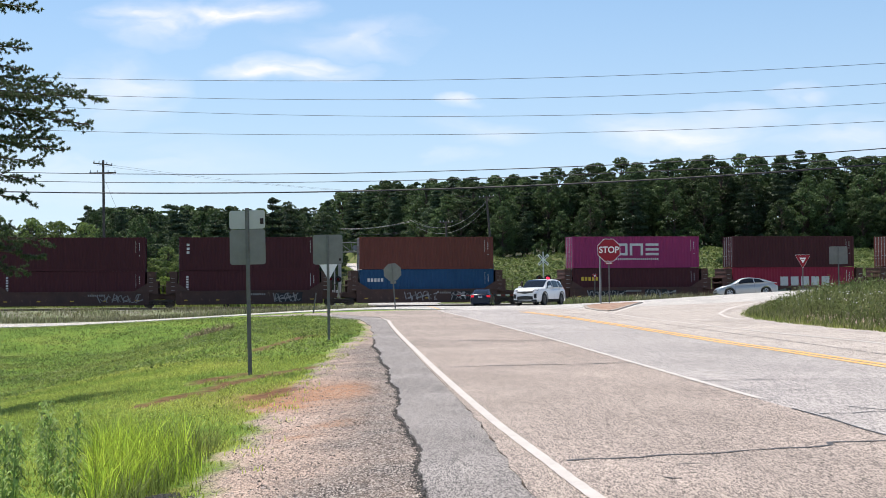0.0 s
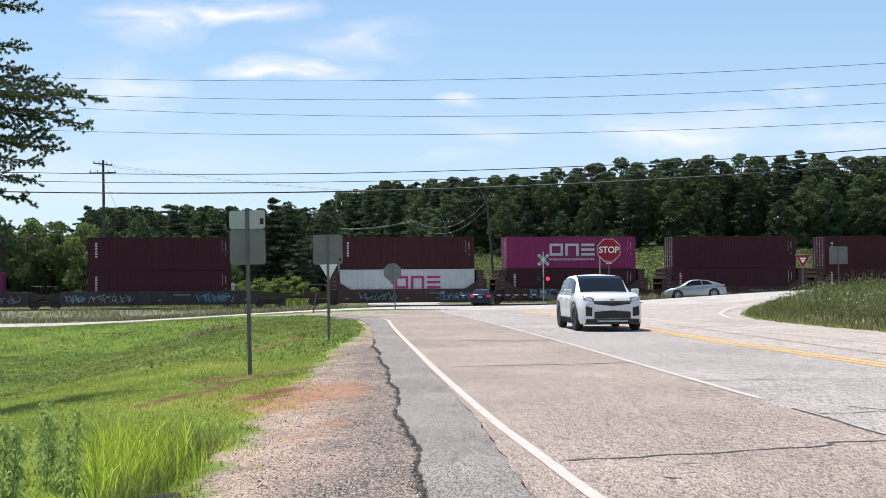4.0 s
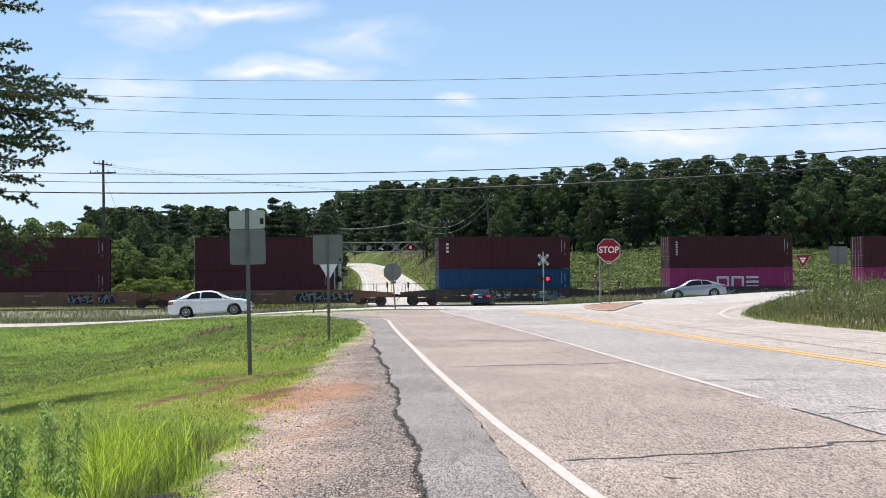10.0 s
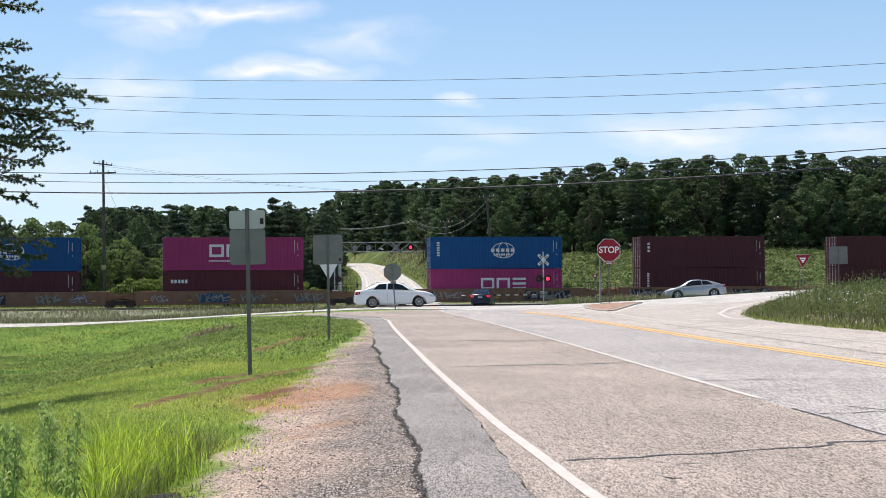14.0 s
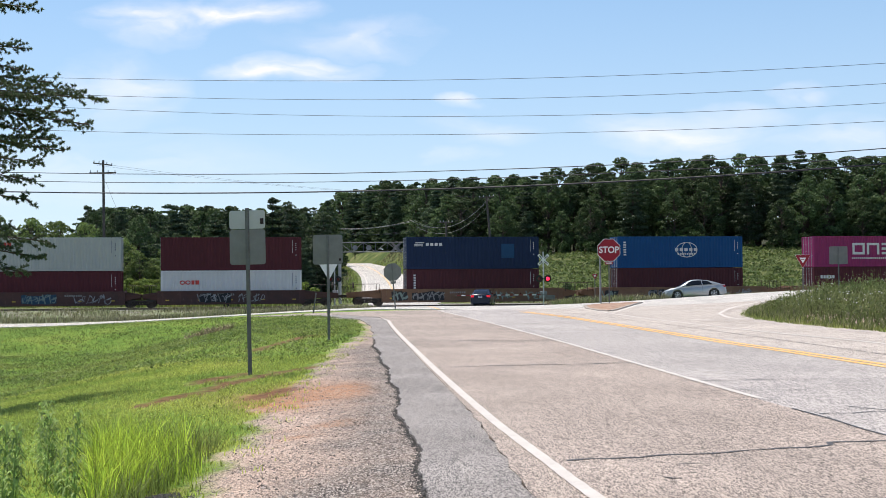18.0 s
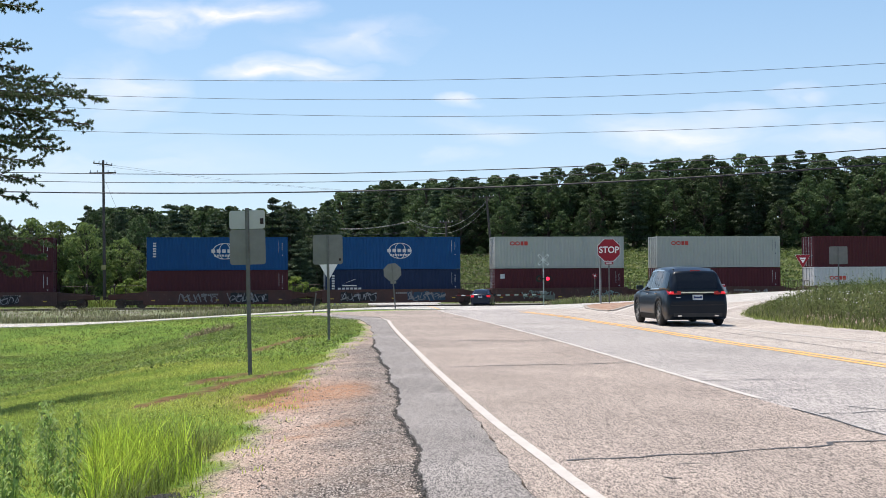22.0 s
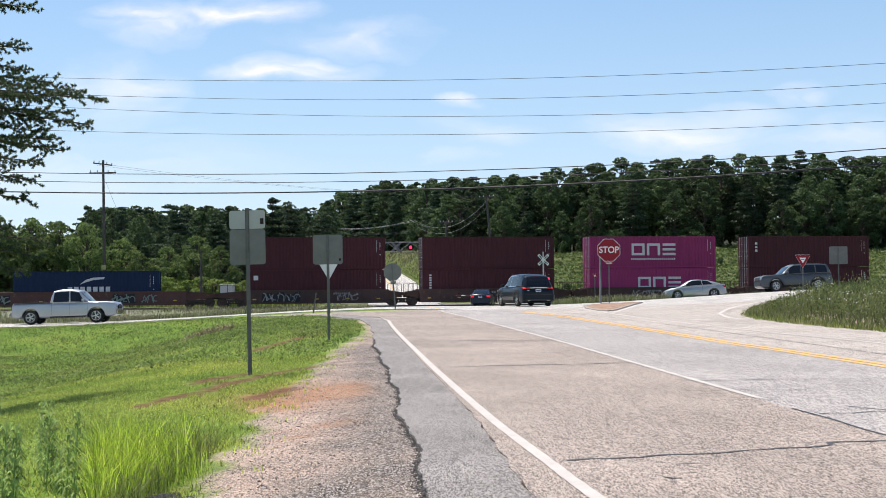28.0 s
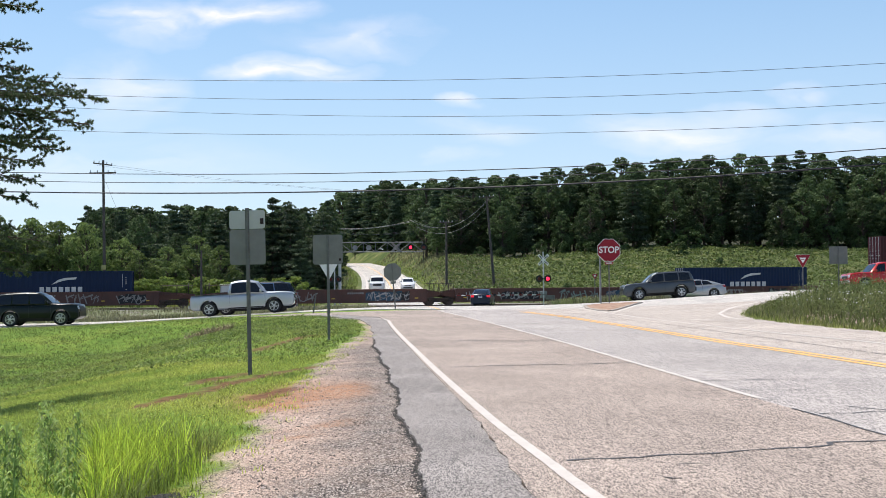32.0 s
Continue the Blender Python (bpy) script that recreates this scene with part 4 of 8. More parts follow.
STYLE_WORDS = {"blocks": "with a large white block emblem", "blocks_low": "with a white block emblem", "blocks_on_white": "with a magenta block emblem", "globe": "with a white globe emblem", "sail": "with a white sail emblem",
               "fifty": "with a white and navy anniversary emblem", "swoosh": "with a white swoosh emblem", "red_word": "with small red lettering bars", "red_word_mid": "with small red lettering bars"}


def container(colour, style, where):
    ob = thing("shipping_container", f"{WORDS[colour]} corrugated steel container {STYLE_WORDS.get(style, 'with small white marks')}", "container", "containers on the train")
    for k, me in shell(colour):
        if k == "corner_casting":
            for x in (-CL / 2 + 0.09, CL / 2 - 0.09):
                for y in (-CW / 2 + 0.082, CW / 2 - 0.082):
                    for z in (0.06, CH - 0.06):
                        o = new(k, me)
                        o.parent = ob
                        o.matrix_basis = pose(x, y, z)
        elif k in ("door", "locking_bars"):
            continue
        else:
            o = new("side_wall" if k == "side_wall_far" else k, me)
            o.parent = ob
    doors = {k: me for k, me in shell(colour)}
    for flip in (1, -1):
        d = new("door", doors["door"])
        d.parent = ob
        d.matrix_basis = Matrix() if flip == 1 else Matrix.Diagonal((1, -1, 1, 1))
        b = new("locking_bars", doors["locking_bars"])
        b.parent = d
    markings(style, ob)
    return ob


# ---- well cars ----
CAR_PAINT = {"rustbrown": mat("rust-brown wagon paint", (0.085, 0.044, 0.036), 0.75, other=(0.058, 0.034, 0.029), scale=1.2, dirt=(0.19, 0.13, 0.09), dirt_scale=2.2, dirt_at=0.66, bump=0.2, per_object=0.12),
             "black": mat("sooty black wagon paint", (0.040, 0.035, 0.032), 0.7, other=(0.075, 0.060, 0.050), scale=1.2, dirt=(0.16, 0.12, 0.09), dirt_scale=2.4, dirt_at=0.66, bump=0.2, per_object=0.12),
             "tan": mat("tan-brown wagon paint", (0.215, 0.120, 0.068), 0.7, other=(0.160, 0.085, 0.050), scale=1.2, dirt=(0.10, 0.06, 0.04), dirt_scale=2.0, dirt_at=0.62, bump=0.2, per_object=0.10),
             "darkred": mat("dark red-brown wagon paint", (0.105, 0.045, 0.036), 0.7, other=(0.070, 0.038, 0.032), scale=1.2, dirt=(0.17, 0.12, 0.09), dirt_scale=2.2, dirt_at=0.66, bump=0.2, per_object=0.12)}
CAR_WORDS = {"rustbrown": "rust-brown", "black": "sooty black", "tan": "tan-brown", "darkred": "dark red-brown"}
GRAF = [mat("white spray paint", (0.36, 0.36, 0.36), 0.6, dirt=(0.10, 0.07, 0.06), dirt_at=0.53, dirt_scale=3), mat("pale blue spray paint", (0.20, 0.29, 0.33), 0.6, dirt=(0.05, 0.075, 0.09), dirt_at=0.50, dirt_scale=3), mat("grey spray paint", (0.27, 0.26, 0.25), 0.6), mat("sage spray paint", (0.22, 0.29, 0.26), 0.6), mat("blue spray paint", (0.020, 0.055, 0.095), 0.6, other=(0.03, 0.07, 0.11)), mat("black spray paint", (0.02, 0.02, 0.022), 0.6)]
WHEEL_STEEL = mat("wheel steel", (0.10, 0.085, 0.075), 0.55, 0.6, other=(0.06, 0.045, 0.038), scale=5)


def rail_truck(parent, x):
    """A four-wheeled truck under a wagon's end."""
    t = part("truck_frame", cube(-0.01, 0.01, -0.3, 0.3, 0.4, 0.6), DARKSTEEL, parent)
    bm = bmesh.new()
    for y in (-1.02, 1.02):
        box(bm, -1.25, 1.25, y - 0.08, y + 0.08, 0.52, 0.66, 0.02)
        box(bm, -0.85, 0.85, y - 0.07, y + 0.07, 0.26, 0.36, 0.02)
        for sx in (-1, 1):
            box(bm, sx * 0.30 - 0.09, sx * 0.30 + 0.09, y - 0.07, y + 0.07, 0.30, 0.62)
            box(bm, sx * 0.89 - 0.16, sx * 0.89 + 0.16, y - 0.12, y + 0.12, 0.36, 0.56, 0.03)
        for k in (-0.12, 0.0, 0.12):
            rod(bm, (k, y, 0.34), (k, y, 0.55), 0.05, n=6)
    box(bm, -0.2, 0.2, -1.0, 1.0, 0.46, 0.62)
    bm.to_mesh(t.data)
    bm.free()
    t.matrix_basis = pose(x, 0, 0)
    for sx in (-0.89, 0.89):
        w = bmesh.new()
        for y in (-0.755, 0.755):
            rod(w, (0, y - 0.07, 0), (0, y + 0.07, 0), 0.42, n=20)
            s = -1 if y < 0 else 1
            rod(w, (0, y - s * 0.07, 0), (0, y - s * 0.10, 0), 0.455, n=20)
        rod(w, (0, -1.1, 0), (0, 1.1, 0), 0.075, n=8)
        ob = part("wheelset", w, WHEEL_STEEL, t)
        ob.matrix_basis = pose(sx, 0, 0.42)
        ROLLING.append((ob, sx))


ROLLING = []


def sprayed(side, rnd, half, tag):
    """Spray-paint on the near side sill: a jumble of fat slashes and curls over a darker ground, one or two tags a car."""
    if tag == "words":
        for bold, m, y, nm in ((0.10, GRAF[4], -1.356, "spray_outline"), (0.035, GRAF[1], -1.362, "spray_letters")):
            ob = lettering(nm, "RED EYE MOB", 0.78, m, side, Matrix(), 0.001, bold)
            ob.matrix_basis = pose(0.75, y, 0.90) @ Matrix.Diagonal((1.45, 1, 1, 1)) @ pose(0, 0, 0, 90, 0, 0)
        return
    spots = [(rnd.uniform(-half * 0.8, -half * 0.3), rnd.uniform(2.2, 3.8)), (rnd.uniform(half * 0.05, half * 0.45), rnd.uniform(1.6, 3.4))]
    if half > 7:
        spots += [(rnd.uniform(half * 0.55, half * 0.7), rnd.uniform(1.2, 2.2)), (rnd.uniform(-half * 0.95, -half * 0.85), rnd.uniform(0.8, 1.6))]
    for k, (gx, w) in enumerate(spots if tag != "one" else spots[1:]):
        m = rnd.choice(GRAF[:1] * 2 + GRAF[2:4])
        polys, fill = [], []
        x = gx
        while x < gx + w:
            kx = rnd.uniform(0.34, 0.52)
            b, t = rnd.uniform(0.40, 0.50), rnd.uniform(1.12, 1.30)
            sl, th = rnd.uniform(-0.10, 0.14), rnd.uniform(0.06, 0.10)
            fill.append([(x - 0.04, b - 0.02), (x + kx + 0.04, b + 0.01), (x + kx + 0.05 + sl, t + 0.02), (x - 0.03 + sl, t - 0.03)])
            lean = rnd.uniform(0.12, 0.34) * rnd.choice((-1, 1))
            polys.append([(x, b), (x + th, b + 0.05), (x + th + lean, t), (x + lean, t - 0.06)])
            arc = ring(x + kx * 0.55, (b + t) / 2 + rnd.uniform(-0.12, 0.12), kx * rnd.uniform(0.45, 0.7), (t - b) * rnd.uniform(0.3, 0.45), 0.07, 12)
            cut = rnd.randrange(12)
            polys += (arc + arc)[cut:cut + rnd.randint(5, 8)]
            if rnd.random() < 0.6:
                z0 = rnd.uniform(b, t - 0.25)
                polys.append([(x - 0.08, z0), (x + kx + 0.1, z0 + rnd.uniform(0.1, 0.3)), (x + kx + 0.05, z0 + 0.34), (x - 0.02, z0 + 0.08)])
            x += kx + 0.05
        if rnd.random() < 0.6:
            f = part("spray_ground", film_mesh(fill), rnd.choice(GRAF[5:] * 4 + GRAF[4:5]), side)
            f.matrix_basis = pose(0, -1.357, 0)
            f["kind"] = "stuff"
        g = part("spray_paint", film_mesh(polys), m, side)
        g.matrix_basis = pose(0, -1.363, 0)
        g["kind"] = "stuff"


def bulkhead(parent, s, x0, paintm):
    """The stepped steel end wall that holds the upper box."""
    bm = bmesh.new()
    for y in (-1.33, 1.21):
        plate(bm, [(s * a, b) for a, b in ((x0 - 0.02, 1.40), (x0 - 0.02, 3.16), (x0 + 0.62, 3.16), (x0 + 0.62, 2.35), (x0 + 0.92, 2.20), (x0 + 0.92, 1.16))], 0.12, Matrix.Translation((0, y, 0)))
    box(bm, *sorted((s * x0, s * (x0 + 0.08))), -1.21, 1.21, 1.40, 3.12)
    box(bm, *sorted((s * (x0 + 0.52), s * (x0 + 0.62))), -1.21, 1.21, 2.30, 3.05)
    ob = part("end_bulkhead", bm, paintm, parent, "stepped rusty steel end bulkhead")
    for z, d in ((3.10, 0.66), (2.72, 0.66), (2.28, 0.96), (1.80, 0.96)):
        again_shared("bulkhead_rib", ("rib", s, d, x0, id(paintm)), lambda: cube(*sorted((s * (x0 - 0.02), s * (x0 + d))), -1.375, 1.375, -0.05, 0.05, 0.01), paintm, ob, pose(0, 0, z))
    for y in (-1.345, 1.325):
        part("gusset", plate(bmesh.new(), [(s * a, b) for a, b in ((x0 - 1.15, 1.45), (x0 - 0.02, 1.45), (x0 - 0.02, 2.15))], 0.02, Matrix.Translation((0, y, 0))), paintm, ob)
    for k in range(4):
        again_shared("ladder_rung", ("rung", s, x0), lambda: rod(bmesh.new(), (s * (x0 + 0.18), -1.40, 0), (s * (x0 + 0.5), -1.40, 0), 0.015, n=5), GALV, ob, pose(0, 0, 1.5 + 0.36 * k))


def well_car(kind, colour, left_end, right_end, seed, tags, tag="", tall=False):
    """One well unit, its middle at x = 0. kind A: forty-foot well, B: fifty-three-foot. Ends: 'joint' or 'coupler'."""
    rnd = random.Random(seed)
    half = 6.28 if kind == "A" else 8.28
    paintm = CAR_PAINT[colour]
    ob = thing("well_car", f"{CAR_WORDS[colour]} steel railway well car with {tags}", "railway car", "well cars of the train")
    for s in (-1, 1):
        bm = bmesh.new()
        y0 = s * 1.30
        box(bm, -half, half, y0 - s * 0.02, y0, 0.34, 1.42)
        box(bm, -half - 0.02, half + 0.02, y0 - s * 0.10, y0 + s * 0.05, 1.36, 1.47, 0.012)
        box(bm, -half, half, y0 - s * 0.12, y0 + s * 0.05, 0.26, 0.38, 0.012)
        side = part("side_sill", bm, paintm, ob)
        n = 9 if kind == "A" else 12
        for i in range(n):
            x = -half + 0.35 + i * (2 * half - 0.7) / (n - 1)
            again_shared("side_post", ("post", colour), lambda: cube(-0.05, 0.05, -0.022, 0.022, 0.385, 1.355), paintm, side, pose(x, y0 + s * 0.0225, 0))
        if s < 0:
            sprayed(side, rnd, half, tag)
            g = part("number_marks", film_mesh(bars(rnd.uniform(-3, 2), 1.05, 1.5, 0.16, 8)), GRAF[2], side)
            g.matrix_basis = pose(0, -1.352, 0)
            for x in np.linspace(-half + 0.6, half - 1.0, 5):
                again_shared("reflector_strip", "strip", lambda: film_mesh([rect(0, 0.62, 0.3, 0.70)]), MARK_YEL, side, pose(float(x), -1.349, 0))
    for i in range(5):
        again_shared("floor_beam", ("beam", colour), lambda: cube(-0.35, 0.35, -1.28, 1.28, 0.26, 0.345), paintm, ob, pose(-half + 0.6 + i * (2 * half - 1.2) / 4, 0, 0))
    for s, end in ((-1, left_end), (1, right_end)):
        reach = (7.78 if kind == "A" else 9.72) if end == "joint" else (9.35 if kind == "A" else 11.4)
        x0, x1 = half, reach - (0.06 if end == "joint" else 0)
        bm = bmesh.new()
        box(bm, *sorted((s * x0, s * (x0 + 0.12))), -1.32, 1.32, 0.34, 1.46)
        top = [(x0, 1.40), (x1, 1.18), (x1, 0.92), (x0, 0.60)]
        for y in (-1.05, 0.90):
            plate(bm, [(s * a, b) for a, b in top], 0.15, Matrix.Translation((0, y, 0)))
        box(bm, *sorted((s * x0, s * x1)), -1.25, 1.25, 1.10, 1.16)
        box(bm, *sorted((s * x0, s * x1)), -0.28, 0.28, 0.72, 1.06)
        deck = part("end_platform", bm, paintm, ob)
        if tall:
            bulkhead(ob, s, x0, paintm)
        for y in (-1.22, 1.22):
            def rail(y=y):
                bm = bmesh.new()
                for k in range(3):
                    x = s * (x0 + 0.3 + k * (x1 - x0 - 0.5) / 2)
                    rod(bm, (x, y, 1.15), (x, y, 1.95), 0.022, n=6)
                return rod(bm, (s * (x0 + 0.3), y, 1.95), (s * (x1 - 0.2), y, 1.93), 0.022, n=6)
            again_shared("handrail", ("rail", kind, s, end, y), rail, DARKSTEEL, deck, Matrix())
        if end == "coupler":
            bm = bmesh.new()
            box(bm, *sorted((s * x1, s * (x1 + 0.42))), -0.11, 0.11, 0.76, 0.98, 0.03)
            box(bm, *sorted((s * (x1 + 0.30), s * (x1 + 0.50))), -0.17, 0.17, 0.72, 1.02, 0.04)
            rod(bm, (s * x1, 0.3, 0.85), (s * (x1 + 0.42), 0.22, 0.45), 0.03, n=6)
            part("coupler", bm, DARKSTEEL, ob)
            bm = bmesh.new()
            rod(bm, (s * (x1 - 0.5), -0.75, 1.16), (s * (x1 - 0.5), -0.75, 2.0), 0.03, n=6)
            rod(bm, (s * (x1 - 0.55), -0.75, 1.85), (s * (x1 - 0.45), -0.75, 1.85), 0.28, n=16)
            part("brake_wheel", bm, DARKSTEEL, ob)
            rail_truck(ob, s * (reach - 1.9))
        elif s < 0:
            rail_truck(ob, s * (reach + 0.06))
    return ob


# boxes from the head of the train back: right end along the track at the start, wagon kind, its colour, upper and lower box, is its head end a coupler
TRAIN = [
    (55.6, "A", "darkred", ("rust", "column"), ("maroon", "plain"), 0), (40.01, "A", "darkred", ("maroon", "plain"), ("crimson", "big_word"), 0), (24.45, "A", "darkred", ("magenta", "blocks"), ("maroon", "yellow_word"), 0),
    (4.81, "A", "rustbrown", ("rust", "plain"), ("steelblue", "white_word"), 1), (-10.98, "A", "rustbrown", ("maroon", "short_column"), ("maroon", "column"), 0), (-26.06, "A", "rustbrown", ("maroon", "plain"), ("maroon", "column"), 0),
    (-41.9, "A", "rustbrown", ("magenta", "blocks"), ("maroon", "column"), 0), (-57.12, "A", "rustbrown", ("maroon", "column"), ("white", "blocks_on_white"), 0),
    (-78.87, "B", "black", ("maroon", "column"), ("maroon", "column"), 1), (-98.27, "B", "black", ("maroon", "fifty"), ("magenta", "blocks_low"), 0), (-117.66, "B", "black", ("maroon", "column"), ("magenta", "blocks_low"), 0),
    (-139.43, "A", "black", ("maroon", "short_column"), ("steelblue", "plain"), 1),
    (-161.09, "B", "tan", ("maroon", "plain"), ("maroon", "plain"), 1), (-180.6, "B", "tan", ("maroon", "short_column"), ("maroon", "column"), 0), (-200.33, "B", "tan", ("blue", "globe"), ("magenta", "blocks_low"), 0),
    (-223.96, "B", "tan", ("magenta", "blocks"), ("red", "white_word"), 1), (-243.27, "B", "tan", ("blue", "globe"), ("maroon", "plain"), 0), (-262.97, "B", "tan", ("navy", "navy_word"), ("maroon", "column"), 0),
    (-284.58, "A", "darkred", ("red", "plain"), ("white", "red_word_mid"), 1), (-300.13, "A", "darkred", ("grey", "red_word"), ("red", "square_mark"), 0), (-315.51, "A", "darkred", ("grey", "red_word"), ("red", "square_mark"), 0),
    (-330.9, "A", "darkred", ("blue", "globe"), ("navy", "sail"), 0), (-346.41, "A", "darkred", ("blue", "globe"), ("maroon", "plain"), 0),
    (-366.42, "A", "rustbrown", ("maroon", "column"), ("maroon", "plain"), 1), (-381.77, "A", "rustbrown", ("maroon", "short_column"), ("maroon", "plain"), 0), (-397.23, "A", "rustbrown", ("magenta", "blocks"), ("magenta", "blocks_low"), 0),
    (-412.83, "A", "rustbrown", ("maroon", "plain"), ("maroon", "column"), 0), (-428.39, "A", "rustbrown", ("maroon", "plain"), ("maroon", "square_mark"), 0),
    (-448.19, "B", "darkred", None, ("navy", "swoosh"), 1), (-467.6, "B", "darkred", None, None, 0), (-487.0, "B", "darkred", None, None, 0),
    (-510.57, "B", "darkred", None, ("navy", "swoosh"), 1),
]
TRAIN_THINGS = []                          # (thing, place along the track at the start, height)


def train():
    for i, (s, kind, colour, upper, lower, head) in enumerate(TRAIN):
        tail = i + 1 < len(TRAIN) and TRAIN[i + 1][5]
        mid = s - CL / 2
        TRAIN_THINGS.append((well_car(kind, colour, "coupler" if tail or i + 1 == len(TRAIN) else "joint", "coupler" if head else "joint", 100 + i, "spray-paint marks" if lower else "an empty well", "words" if i == 6 else "one" if i in (0, 4, 5, 23, 26) else "", i < 8), mid, 0.0))
        for pair, z in ((lower, 0.35), (upper, 0.35 + CH + 0.022)):
            if pair:
                TRAIN_THINGS.append((container(pair[0], pair[1], z), mid, z))


train()


# ---- vehicles ----
def car_paint(name, base, metal=0.35, rough=0.32):
    return mat(name, base, rough, metal, other=tuple(c * 0.94 for c in base), scale=0.8, coat=0.45 if base[0] > 0.05 else 0.25, spec=0.3 if base[0] > 0.05 else 0.15)


GLASS = bpy.data.materials.new("tinted window glass")
GLASS.use_nodes = True
_p = GLASS.node_tree.nodes["Principled BSDF"]
_p.inputs["Base Color"].default_value, _p.inputs["Roughness"].default_value, _p.inputs["Transmission Weight"].default_value = (0.010, 0.012, 0.014, 1), 0.03, 0.10
_p.inputs["IOR"].default_value = 1.5
TYRE = mat("black tyre rubber", (0.018, 0.018, 0.018), 0.85, other=(0.030, 0.029, 0.028), scale=8, bump=0.2)
RIM = mat("alloy wheel", (0.52, 0.53, 0.54), 0.3, 0.85, other=(0.45, 0.46, 0.47))
RIM_DARK = mat("dark alloy wheel", (0.16, 0.16, 0.17), 0.3, 0.8, other=(0.12, 0.12, 0.13))
TRIM = mat("black plastic trim", (0.020, 0.020, 0.021), 0.6, other=(0.028, 0.028, 0.028))
CHROME = mat("chrome trim", (0.70, 0.70, 0.70), 0.12, 1.0)
LAMP_CLEAR = mat("clear headlamp", (0.62, 0.64, 0.66), 0.12, 0.3, other=(0.35, 0.36, 0.38), scale=14)
LAMP_DARK = mat("smoked headlamp", (0.10, 0.105, 0.11), 0.12, other=(0.25, 0.26, 0.27), scale=9)
TAIL = mat("red tail lamp", (0.30, 0.010, 0.012), 0.15, other=(0.42, 0.02, 0.02), scale=10)
TAIL_LIT = mat("lit brake lamp", (0.80, 0.03, 0.04), 0.2, glow=0.45)
PLATE = mat("number plate", (0.60, 0.62, 0.62), 0.5)
CAR_WAYS = []                              # (vehicle, rows of seconds, x, y, heading)
WHEELS = []


def loft(bm, rings, close_ends=True):
    rows = [[bm.verts.new(p) for p in r] for r in rings]
    n = len(rows[0])
    for a, b in zip(rows, rows[1:]):
        for k in range(n):
            bm.faces.new((a[k], a[(k + 1) % n], b[(k + 1) % n], b[k]))
    if close_ends:
        bm.faces.new(rows[0]), bm.faces.new(rows[-1][::-1])
    for f in bm.faces:
        f.smooth = len(f.verts) == 4
    return bm


